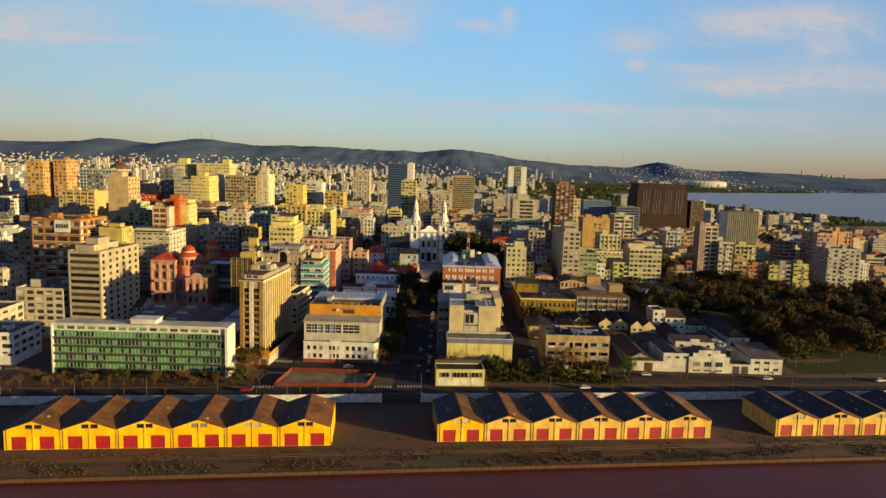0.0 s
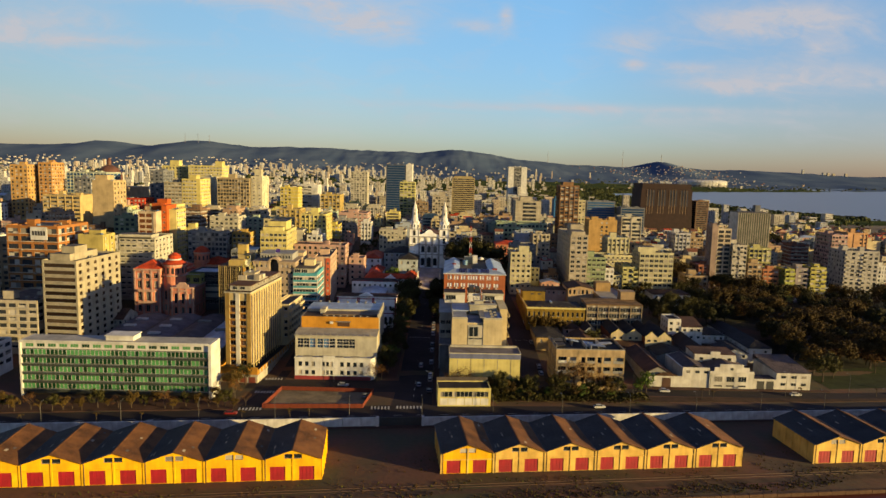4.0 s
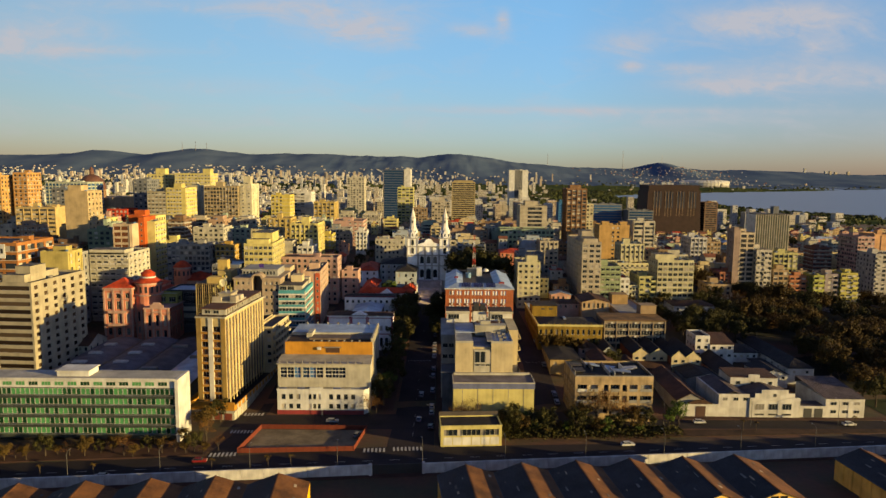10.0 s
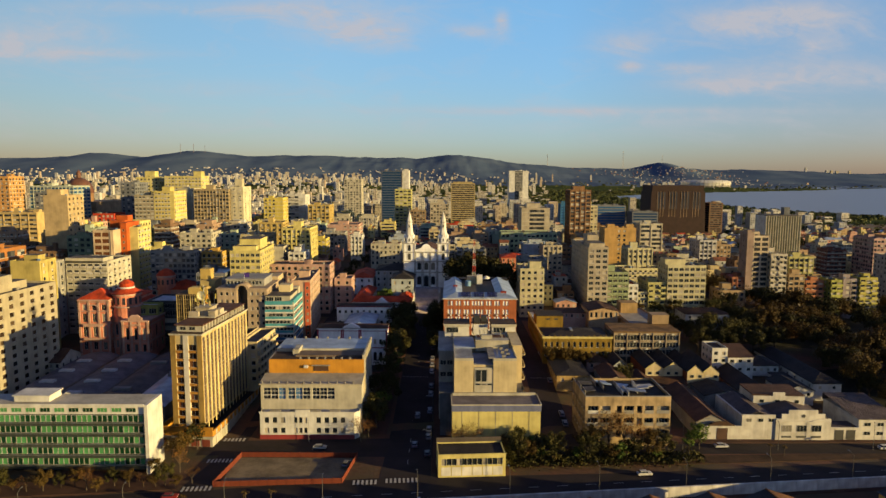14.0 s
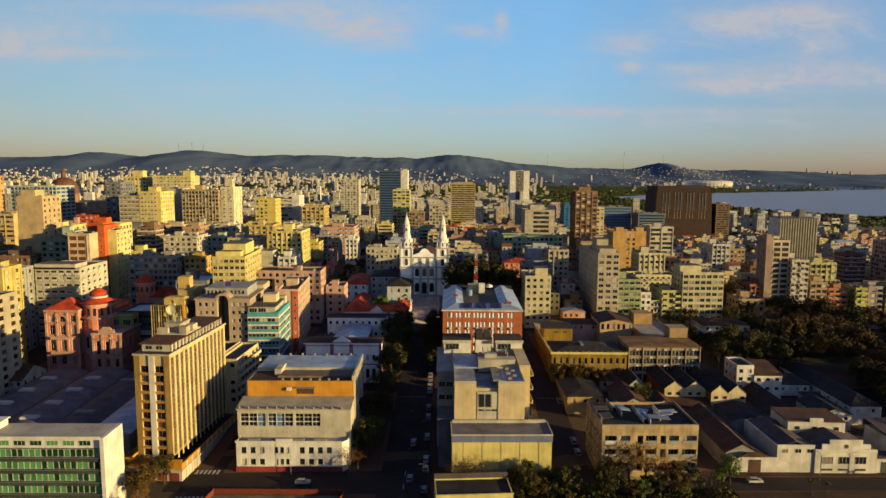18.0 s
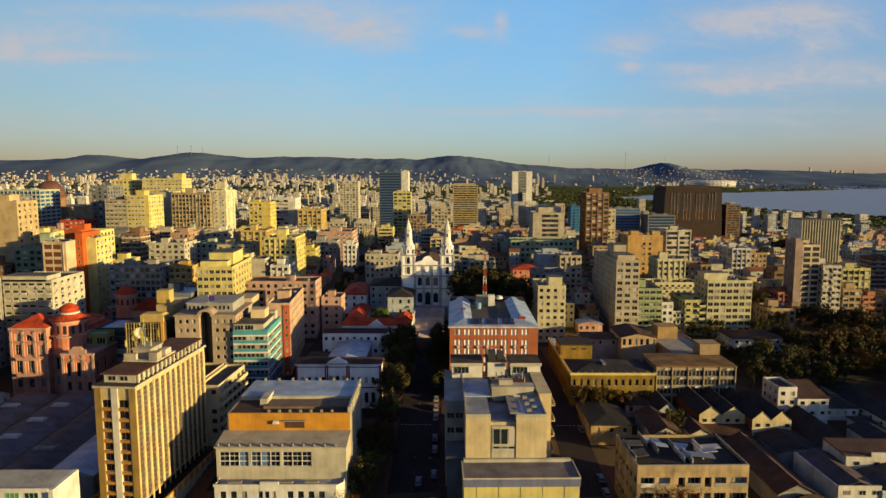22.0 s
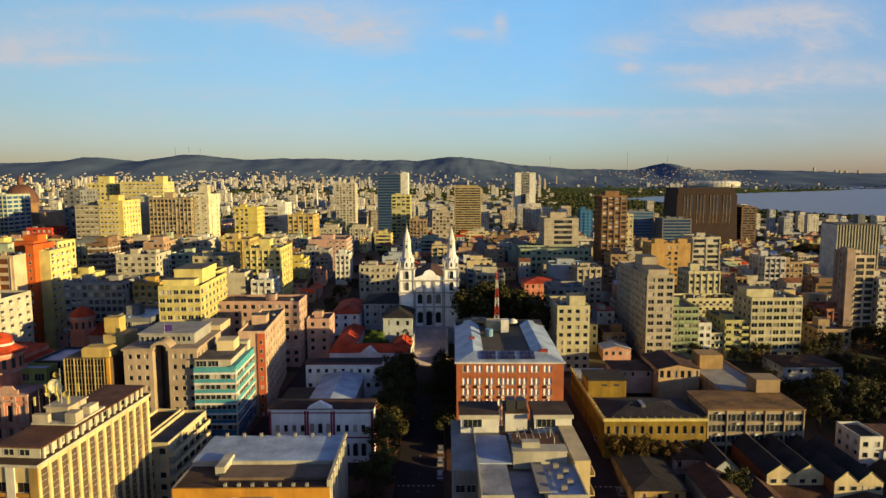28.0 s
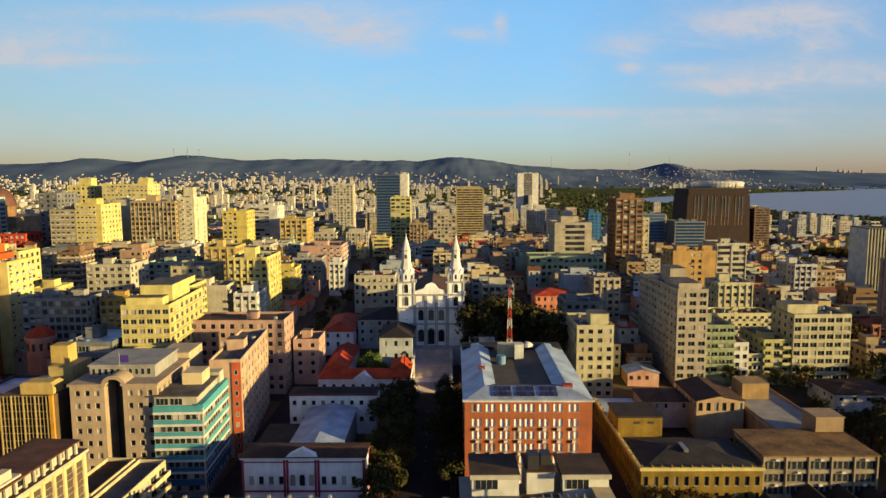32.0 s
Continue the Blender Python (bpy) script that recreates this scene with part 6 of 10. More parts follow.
def church():
    e = thing("church", -22.9, 427, 21.5, 0, "white twin-towered baroque church at the head of a stairway", "church")
    W = paint((1.14, 1.14, 1.14), 0.85, 0.3, name="church_plaster")
    G = paint((0.52, 0.50, 0.47), 0.85, 0.4, name="grey_stone")
    SP = paint((0.86, 0.82, 0.76), 0.85, 0.4, name="spire_render")
    tw, w, d = 6.6, 25.7, 46.0
    tower_top = 24.5
    # body between the towers, in three stages with cornices
    part("nave_front", MB().box(tw, 0.4, -8, w - tw, 1.6, 20.0), W, e)
    part("nave", MB().box(3.0, 1.6, -8, w - 3.0, d, 17.5), W, e)
    gable_roof(e, 3.0, 1.6, w - 6.0, d - 1.6, 17.5, 4.0, TILE_B)
    for zc in (8.2, 14.4, 19.6):
        part("cornice", MB().box(-0.35, -0.45, zc, w + 0.35, 1.6, zc + 0.5), G, e)
    pts = [(tw, 20.0), (w - tw, 20.0), (w - tw, 21.0), (w - tw - 1.5, 21.6), (w / 2 + 2.8, 22.2), (w / 2 + 1.6, 23.9), (w / 2, 24.5), (w / 2 - 1.6, 23.9), (w / 2 - 2.8, 22.2), (tw + 1.5, 21.6), (tw, 21.0)]
    pm = MB().face([(a, 0.3, c) for a, c in pts]).face([(a, 1.2, c) for a, c in reversed(pts)])
    for i in range(len(pts)):
        j = (i + 1) % len(pts)
        pm.face(((pts[j][0], 0.3, pts[j][1]), (pts[i][0], 0.3, pts[i][1]), (pts[i][0], 1.2, pts[i][1]), (pts[j][0], 1.2, pts[j][1])))
    part("pediment", pm, W, e)
    for x in (w / 2 - 3.9, w / 2, w / 2 + 3.9):
        arched(None, x, 9.8, 1.9, 4.0, 0.4, G, e)
        arched(None, x, 0.3 if x == w / 2 else 1.4, 2.4 if x == w / 2 else 2.1, 6.0 if x == w / 2 else 4.6, 0.4, G, e, "doorway")
    for x in (tw + 0.1, tw + 3.6, w / 2 - 2.0, w / 2 + 1.5, w - tw - 4.1, w - tw - 0.6):
        part("pilaster", MB().box(x, 0.1, 0, x + 0.5, 0.4, 19.6), G, e)
    for x0 in (0.0, w - tw):
        c = x0 + tw / 2
        part("tower", MB().box(x0, 0, -8, x0 + tw, tw, tower_top), W, e)
        for zc, s in ((8.2, 0.5), (14.4, 0.5), (19.6, 0.6), (tower_top, 0.8)):
            part("cornice", MB().box(x0 - s * 0.8, -s * 0.8, zc, x0 + tw + s * 0.8, tw + s * 0.8, zc + 0.5), G, e)
        for a in (0, tw - 0.6):
            part("pilaster", MB().box(x0 + a, -0.25, -8, x0 + a + 0.6, 0, tower_top), G, e)
        arched(None, c, 15.6, 1.5, 3.4, 0, G, e), arched(None, c, 20.6, 1.4, 3.2, 0, G, e)
        part("window", window_mesh(1.1, 2.0, "sill", GLASS), None, e, at=(c - 0.55, -0.05, 10.2))
        # spire: broad eight-sided foot with gablets, narrow drum, cone
        cy = tw / 2
        oct1 = circle(c, cy, 3.25, 8, math.pi / 8, math.pi / 8 + 2 * math.pi)
        part("spire_foot", MB().prism(oct1, tower_top + 0.5, tower_top + 2.6).prism(oct1, tower_top + 2.6, tower_top + 7.6, scale=0.6, cx=c, cy=cy), SP, e)
        for k in range(8):
            t = 2 * math.pi * k / 8
            gm = MB().face(((-1.0, 0, 0), (1.0, 0, 0), (1.0, 0, 2.6), (0, 0, 4.6), (-1.0, 0, 2.6))).face(((1.0, 0, 2.6), (1.0, 1.0, 2.6), (0, 1.6, 4.6), (0, 0, 4.6))).face(((0, 0, 4.6), (0, 1.6, 4.6), (-1.0, 1.0, 2.6), (-1.0, 0, 2.6)))
            part("gablet", gm, W, e, at=(c + 3.1 * math.sin(t), cy - 3.1 * math.cos(t), tower_top + 0.5), rz=t)
            part("gablet_light", MB().face(((-0.38, 0, 0), (0.38, 0, 0), (0.38, 0, 1.4), (0, 0, 1.9), (-0.38, 0, 1.4))), DARK, e, at=(c + 3.13 * math.sin(t), cy - 3.13 * math.cos(t), tower_top + 1.3), rz=t)
        part("spire_drum", MB().prism(circle(c, cy, 1.9, 8, math.pi / 8, math.pi / 8 + 2 * math.pi), tower_top + 7.4, tower_top + 12.2, scale=0.9, cx=c, cy=cy), SP, e)
        part("spire_ring", MB().prism(circle(c, cy, 2.05, 8, math.pi / 8, math.pi / 8 + 2 * math.pi), tower_top + 12.0, tower_top + 12.4), G, e)
        part("drum_light", MB().box(-0.3, -0.05, 0, 0.3, 0.05, 1.4), DARK, e, at=(c, cy - 1.74, tower_top + 9.2))
        part("spire", MB().prism(circle(c, cy, 1.75, 8, math.pi / 8, math.pi / 8 + 2 * math.pi), tower_top + 12.4, tower_top + 18.0, scale=0.1, cx=c, cy=cy), SP, e)
        for dx in (0.2, tw - 0.8):
            part("pinnacle", MB().prism([(x0 + dx, 0.2), (x0 + dx + 0.6, 0.2), (x0 + dx + 0.6, 0.8), (x0 + dx, 0.8)], tower_top + 0.5, tower_top + 2.0).prism(circle(x0 + dx + 0.3, 0.5, 0.4, 6), tower_top + 2.0, tower_top + 4.2, scale=0.1, cx=x0 + dx + 0.3, cy=0.5), G, e)
        part("finial", MB().prism(circle(c, tw / 2, 0.3, 8), tower_top + 17.8, tower_top + 18.6).tube((c, tw / 2, tower_top + 18.5), (c, tw / 2, tower_top + 20.4), 0.06, 0.04).box(c - 0.45, tw / 2 - 0.05, tower_top + 19.5, c + 0.45, tw / 2 + 0.05, tower_top + 19.65), G, e)
    # stairway in flights with side walls
    st = thing("stairway", -15.6, 396, 12.2, 0, "broad stone stairway with landings before the church", "stairs")
    STN = paint((0.66, 0.55, 0.55), 0.9, 0.35, name="stair_stone")
    n, y, zz = 40, 0.0, 0.0
    for k in range(n):
        rise = 9.2 / n
        part("step", MB().box(0, y, -4, 12.6, y + 0.42, zz + rise), STN, st)
        y, zz = y + 0.42, zz + rise
        if k in (12, 26):
            part("landing", MB().box(0, y, -4, 12.6, y + 4.5, zz), STN, st)
            y += 4.5
    part("landing", MB().box(-7.0, y, -4, 19.6, y + 6.5, zz), STN, st)
    for x in (-1.0, 12.6):
        part("side_wall", MB().box(x, -0.5, -4, x + 1.0, 11, 4.6).box(x, 11, -4, x + 1.0, y, 9.6), WHITE, st)
    part("terrace_wall", MB().box(-7.3, y - 0.4, -4, -1.0, y, 9.9), WHITE, st), part("terrace_wall", MB().box(13.6, y - 0.4, -4, 20, y, 9.9), WHITE, st)


church()
# ---------------------------------------------------------------- blocks west of the church street
def teal_office():
    e = thing("office_building", -74.8, 331, 6, 2, "corner office with teal and pale bands of windows", "building")
    w, d, h, fl = 12.0, 20.5, 28.2, 3.0
    mb = MB()
    part("core", MB().box(0.25, 0.25, -6, w - 0.25, d - 0.25, h - 2.6), DARK, e)
    for k in range(9):
        z0 = h - 2.8 - (k + 1) * fl
        m = (TEAL, TEAL, TEAL, TEAL, TEAL, NAVY, NAVY, SLATE, SLATE)[k]
        if k < 6:
            part("band", MB().box(-0.06, -0.06, z0 + 1.42, w + 0.06, 0.2, z0 + 2.0).box(w - 0.2, 0.2, z0 + 1.42, w + 0.06, d, z0 + 2.0), WHITE, e, "white band under the windows")
        part("spandrel", MB().box(0, 0, z0 + 1.4, w, 0.3, z0 + fl).box(w - 0.3, 0.3, z0 + 1.4, w, d, z0 + fl).box(0, 0.3, z0 + 1.4, 0.3, d, z0 + fl), m, e)
        for a, c in spans(w, 8, 1.3):
            part("window", window_mesh(c - a, 1.4, "plain", GLASS), None, e, at=(a, 0.12, z0))
        for a, c in spans(d, 11, 1.6):
            part("window", window_mesh(c - a, 1.4, "plain", GLASS), None, e, at=(w - 0.12, a, z0), rz=radians(90))
    part("corner_post", MB().box(w - 0.35, -0.02, -6, w + 0.02, 0.35, h - 2.8), PALE, e)
    part("attic", MB().box(0.2, 0.6, h - 2.8, w - 1.6, d - 4.2, h - 0.1), PALE, e), part("attic_roof", MB().box(-0.1, 0.2, h - 0.1, w - 1.2, d - 3.6, h + 0.15), ROOFC, e)
    for a in (0.6, 4.0):
        part("window", window_mesh(3.0, 1.7, "mull", GLASS), None, e, at=(a, 0.5, h - 2.2))
    part("parapet", MB().box(w - 1.4, 0, h - 2.8, w, d, h - 1.9).box(0, 0, h - 2.8, w - 1.4, 0.3, h - 2.2), TEAL, e)
    part("plant_room", MB().box(4.0, 9, h, 9.0, 15, h + 3.2), CREAM, e), part("plant_room", MB().box(6.5, 16.6, h - 2.8, 11.0, 20, h + 1.0), PALE, e)


teal_office()


def arch_office():
    e = thing("office_building", -94.9, 331.6, 5.2, 2, "beige office with tall arched recess between two wings", "building")
    h, fl = 31.6, 3.15
    BEIGE = paint((0.46, 0.35, 0.25), name="dusky_beige_plaster")
    part("recess", MB().box(8, 6, -6, 13.5, 22, h + 1.0), paint((0.06, 0.055, 0.06), 0.3, 0.3, name="dark_curtain_wall"), e, "dark glazed recess")
    for x0, w in ((0.0, 8.2), (12.6, 8.2)):
        mb = MB()
        us = spans(w, 3, 1.15, 0.6, 0.6)
        rows = [(h - 2.6 - k * fl, h - 1.2 - k * fl, us) for k in range(9)][::-1]
        facade(mb, w, lambda u, v, q, x0=x0: (x0 + u, q, v), -6, h, rows, 0.35)
        ud = spans(22, 7, 1.2)
        rs = [(a, b, ud) for a, b, _ in rows]
        facade(mb, 22, lambda u, v, q, x0=x0, w=w: (x0 + w - q, u, v), -6, h, rs if x0 else [], 0.35)
        mb.face(((x0, 22, -6), (x0, 0, -6), (x0, 0, h), (x0, 22, h))).face(((x0 + w, 22, -6), (x0, 22, -6), (x0, 22, h), (x0 + w, 22, h))).face(((x0, 0, h), (x0 + w, 0, h), (x0 + w, 22, h), (x0, 22, h)))
        part("wing_wall", mb, BEIGE, e)
        part("cornice", MB().box(x0 - 0.4, -0.4, h, x0 + w + 0.4, 22.4, h + 0.5), BEIGE, e)
        for v0, v1, uu in rows:
            for a, c in uu:
                part("window", window_mesh(c - a, v1 - v0, "plain", GLASS), None, e, at=(x0 + a, 0.22, v0))
            if x0:
                for a, c in ud:
                    part("window", window_mesh(c - a, v1 - v0, "plain", GLASS), None, e, at=(x0 + w - 0.22, a, v0), rz=radians(90))
    am = MB()
    c, r0, r1 = 10.4, 2.2, 3.1
    ts = np.linspace(0, math.pi, 13)
    for a, b in zip(ts, ts[1:]):
        p = [(c + r * math.cos(t), h - 0.6 + r * math.sin(t)) for r, t in ((r0, a), (r1, a), (r1, b), (r0, b))]
        am.face([(x, -0.1, z) for x, z in p]), am.face(((p[1][0], -0.1, p[1][1]), (p[1][0], 14, p[1][1]), (p[2][0], 14, p[2][1]), (p[2][0], -0.1, p[2][1])))
        am.face(((p[0][0], 6, p[0][1]), (p[0][0], -0.1, p[0][1]), (p[3][0], -0.1, p[3][1]), (p[3][0], 6, p[3][1])))
    part("arch", am, BEIGE, e)
    part("attic", MB().box(2.5, 5, h + 0.5, 18.5, 20, h + 3.4).box(2.2, 4.7, h + 3.4, 18.8, 20.3, h + 3.8), GREY, e)
    for i in range(10):
        part("window", window_mesh(1.0, 1.6, "plain", GLASS), None, e, at=(3.0 + i * 1.5, 4.92, h + 1.2))
    # Same wing carried back; its lighter tone paints in the sun on the flank.
    part("rear_wing", MB().box(12.6, 22, -6, 20.8, 33, h + 2.0), paint((0.60, 0.47, 0.30), name="sunlit_flank_plaster"), e)
    part("flagpole", MB().tube((10.4, 4, h + 3.8), (10.4, 4, h + 7), 0.06, 0.04), STEEL, e)
    part("flag", MB().box(10.45, 3.97, h + 4.6, 12.6, 4.02, h + 6.4), paint((0.06, 0.03, 0.22), name="flag_cloth"), e, "dark blue flag")


arch_office()


def grid_office():
    e = thing("office_building", -112.0, 331.2, 6, 0, "dark glass office with golden mullion grid and shade-darkened flank", "building")
    w, d, h = 13.2, 18, 28.6
    GOLD = paint((0.36, 0.27, 0.12), 0.6, 0.3, name="gold_mullion")
    # Flank brown is darkened for the shade that the arched office throws on it.
    FL = paint((0.16, 0.10, 0.055), name="shaded_flank")
    part("core", MB().box(0, 0.3, -6, w, d, h), FL, e)
    part("glass_front", MB().box(0.2, 0.22, -4, w - 0.9, 0.3, h - 0.4), paint((0.02, 0.018, 0.016), 0.25, 0.2, 0.0, name="dark_front_glass"), e)
    for i in range(13):
        part("mullion", MB().box(0.1 + i * 0.95, -0.05 if i % 3 else -0.25, -4, 0.18 + i * 0.95 + (0 if i % 3 else 0.12), 0.22, h), GOLD, e)
    for k in range(16):
        part("transom", MB().box(0.2, 0.05, h - 0.26 - k * 1.85, w - 0.9, 0.22, h - 0.17 - k * 1.85), paint((0.40, 0.30, 0.15), 0.6, 0.3, name="dull_transom"), e)
    part("corner_pier", MB().box(w - 0.9, -0.3, -6, w, 0.3, h + 0.2), paint((0.66, 0.33, 0.05), name="amber_pier"), e, "amber corner pier")
    part("roof_house", MB().box(4.8, 1.0, h, w - 0.5, 5.5, h + 2.2).prism([(4.6, 0.8), (w - 0.3, 0.8), (w - 0.3, 5.7), (4.6, 5.7)], h + 2.2, h + 2.9, scale=0.8, cx=8.7, cy=3.2), paint((0.56, 0.40, 0.14), name="mustard_plaster"), e)
    part("upper_block", MB().box(7.0, 9, h, w, d, h + 4.6), paint((0.50, 0.38, 0.16), name="mustard_wall"), e), part("tower_room", MB().box(6.0, 12, h + 4.6, 10.5, 16, h + 9.2), paint((0.62, 0.44, 0.14), name="mustard_tower"), e)
    part("tank", MB().prism(circle(6.6, 8.0, 1.2, 10), h, h + 2.2), paint((0.10, 0.20, 0.22), name="tank_green"), e)
    OCC.append((-112, 331, -98.8, 349))


grid_office()
bldg("dark glass office with gilded frame", -110.6, 353, 9, 16, 29.0, OCHRE, front=(7, 1.5, 2.2), right=(4, 1.2, 1.4), fl=2.9, name="office_building", rot=1, style="plain", rooms=[(0.4, 0.3, 5, 5, 3.5)])
bldg("slender cream block with balconies behind the tower", -75.5, 300, 6.2, 22, 22.8, CREAM, front=(2, 1.3, 1.3), right=(6, 2.2, 1.5), rot=-3, balc={"right": 1}, tank=0, rooms=[])
bldg("old cream flats with brown roof", -82.5, 305, 6.6, 17, 23.2, CREAM, front=(2, 1.2, 1.3), rot=-3, roof=ROOFB, tank=0)
bldg("pink and red apartment slab", -68.5, 352, 8.4, 36, 37.4, paint((0.62, 0.42, 0.30), name="peach_render"), right=(9, 1.5, 1.4), fl=2.95, rot=4)
e = thing("painted_panel", -67.6, 351.85, 8, 4, "brick-red painted strip on the peach slab", "wall panel")
part("panel", MB().box(5.1, -0.12, 0, 7.45, 0.0, 28.6), paint((0.56, 0.11, 0.05), name="brick_red_paint"), e)
for k in range(9):
    part("window", window_mesh(0.9, 1.3, "plain", GLASS), None, e, at=(5.8, -0.2, 1.6 + 2.95 * k))
bldg("long rose-coloured apartment row", -104, 396, 45, 14, 38.6, ROSE, front=(14, 1.3, 1.5), right=(4, 1.3, 1.4), roof=ROOFB, near=1)
bldg("small pink house block by the street", -58, 404, 9, 12, 30.0, ROSE, front=(2, 1.2, 1.4), right=(3, 1.2, 1.4), fl=3.2, tank=0)
bldg("beige stepped office with deep ledges", -103.4, 375, 14.5, 32, 48, LEMON, front=(6, 1.5, 1.3), right=(7, 2.0, 1.4), slab=0.5, rooms=[(0.1, 0.02, 11, 5, 2.8), (0.2, 0.25, 10, 16, 5.5)], rot=3)
bldg("grey-blue glass office with ribbon windows", -119, 372, 14, 20, 37.5, SLATE, front=(2, 6.4, 1.6), right=(3, 5, 1.6), fl=3.4, name="office_building", style="mull", roof=METAL_B)
bldg("grey office slab with many small windows", -160, 415, 24, 16, 43, GREY, front=(10, 1.5, 1.6), right=(5, 1.5, 1.6), name="office_building")
bldg("ochre flats beside the grey slab", -134, 420, 11, 14, 42, paint((0.58, 0.36, 0.09), name="amber_plaster"), front=(4, 1.3, 1.5), right=(4, 1.3, 1.5))
bldg("white office with attic canopy", -181.5, 372, 20, 24, 43.0, PALE, front=(6, 1.9, 1.4), right=(5, 1.6, 1.4), rooms=[(0.0, 0.0, 19, 10, 2.2)], name="office_building")
bldg("orange brick office with plain white roof sign", -216, 330, 26, 26, 52.5, paint((0.42, 0.17, 0.05), name="orange_brick"), front=(4, 4.4, 2.4), right=(4, 4.2, 2.4), fl=3.9, name="office_building", style="mull", rot=-2)
e = thing("roof_sign", -203.5, 329.3, 45.5, -2, "white roof sign with dark illegible bars", "sign")
part("board", MB().box(0, -0.3, 0, 8.4, 0, 6.4), WHITE, e)
for i in range(5):
    part("bar", MB().box(0.9 + i * 1.4, -0.36, 2.2, 1.9 + i * 1.4, -0.3, 4.4), DARK, e)
# Grey wall colour stands in for the shadow lying on this block.
bldg("block with stepped roof, walls greyed for shade", -196, 352, 14, 20, 44, GREY, front=(3, 1.4, 1.4), right=(4, 1.4, 1.4))
bldg("green-grey flats with square windows", -211, 425, 17, 16, 50, GREENP, front=(5, 1.7, 1.4), right=(4, 1.5, 1.4))
bldg("tall cream flats with framed loggias", -190, 413.5, 11.0, 13, 54.3, paint((0.66, 0.50, 0.34), name="peach_frame"), front=(2, 3.7, 2.2, 0.4, 2.2), fl=3.5, rooms=[], glass=glazing("brown_blinds", (0.02, 0.012, 0.008), (0.20, 0.07, 0.03), 0.5, 0.2))
bldg("slim cream flats beside the vermilion stair tower", -175.6, 425, 4.6, 15, 55.0, LEMON, right=(4, 1.3, 1.3), rooms=[])
e = thing("stair_tower", -179.0, 421.5, 0, 0, "orange-red plastered stair tower on the flats", "building")
VERM = paint((0.62, 0.12, 0.025), name="vermilion_plaster")
part("wall", MB().box(0, 0, -2, 3.4, 15, 57.4).box(-0.2, -0.2, 57.4, 3.6, 15.2, 57.8), VERM, e)
part("stair_head", MB().box(-8.6, 6, 50, 0, 15, 58.6).box(-5.8, 8, 58.6, 0.5, 14, 61.2), VERM, e)
for k in range(12):
    part("window", window_mesh(0.9, 1.4, "plain", GLASS), None, e, at=(1.2, -0.08, 16.5 + 3.3 * k))
bldg("cream flats rising behind the vermilion wall", -196, 443, 18, 14, 57, LEMON, front=(5, 1.4, 1.4), right=(4, 1.4, 1.4))
bldg("blank ochre-olive block behind the office tower", -184, 336, 12.5, 12, 48, paint((0.52, 0.42, 0.14), name="olive_ochre_plaster"), right=(2, 1.3, 1.3), rooms=[(0.3, 0.3, 6, 5, 2.6)], tank=0)
bldg("old market hall with bright red roof storey", -274.7, 572, 16.5, 18, 53.3, paint((0.62, 0.07, 0.03), name="bright_red_plaster"), front=(5, 1.6, 1.8), right=(4, 1.6, 1.8), rooms=[], roof=TILE_R)
bldg("car park with dark open decks", -302, 500, 28, 26, 58.5, paint((0.62, 0.45, 0.20), name="ochre_tan_plaster"), front=(5, 4.7, 1.2), right=None, fl=3.0, name="car_park", style="mull", tank=0)
bldg("plain tan tower with a windowed side", -232, 440, 14, 17, 72.0, paint((0.54, 0.40, 0.22), name="sand_plaster"), right=(4, 1.3, 1.3), rooms=[(0.1, 0.1, 8, 8, 4)])
bldg("glassy office with pale reflective bands", -341, 600, 36, 26, 74, paint((0.46, 0.50, 0.42), name="sage_panel"), front=(12, 2.4, 1.8), right=(4, 5, 1.8), glass=GLASS_BLUE, name="office_building", style="plain")
bldg("orange-lit apartment tower on the ridge", -352, 540, 14, 18, 80, paint((0.62, 0.36, 0.13), name="apricot_plaster"), front=(4, 1.4, 1.4), right=(5, 1.4, 1.4))
bldg("second orange-lit tower on the ridge", -334, 548, 11, 18, 82, paint((0.58, 0.30, 0.10), name="copper_plaster"), front=(3, 1.4, 1.4), right=(5, 1.4, 1.4))
bldg("blue-grey slab in the shade", -312, 560, 14, 20, 70, SLATE, front=(4, 1.6, 1.5), right=(5, 1.5, 1.5))
bldg("dark grey slab tower on the ridge", -266, 600, 12, 24, 77, SLATE, front=(3, 1.5, 1.4), right=(6, 1.5, 1.4))
bldg("tall lemon-coloured flats on the ridge", -279, 655, 20, 18, 81, LEMON, front=(6, 1.4, 1.4), right=(5, 1.4, 1.4), rooms=[(0.3, 0.3, 9, 8, 6.0)])
bldg("concrete tower with fine window grid", -239, 566, 15, 22, 68, paint((0.44, 0.38, 0.26), name="umber_plaster"), front=(5, 1.6, 1.5), right=(5, 1.4, 1.4))
bldg("bright yellow twin towers", -223.8, 566, 15.5, 24, 71, paint((0.70, 0.58, 0.20), name="canary_plaster"), front=(5, 1.2, 1.4, 0.5, 3), right=(6, 1.3, 1.4), rooms=[(0.3, 0.2, 6, 8, 4)])
bldg("broad cream slab on the ridge", -251, 650, 33, 20, 82, LEMON, front=(11, 1.4, 1.4), right=(5, 1.4, 1.4), rooms=[(0.75, 0.2, 7, 8, 5)])
bldg("ivory tower with windowless front", -226, 615, 12, 22, 72, paint((0.66, 0.60, 0.42), name="ivory_plaster"), right=(3, 1.3, 1.3))
bldg("long gridded apartment slab, fully glazed front", -201.5, 588, 28, 16, 72, paint((0.42, 0.33, 0.20), name="khaki_plaster"), front=(11, 1.9, 1.8), right=(3, 1.2, 1.3), rooms=[(0.3, 0.3, 6, 6, 4)])
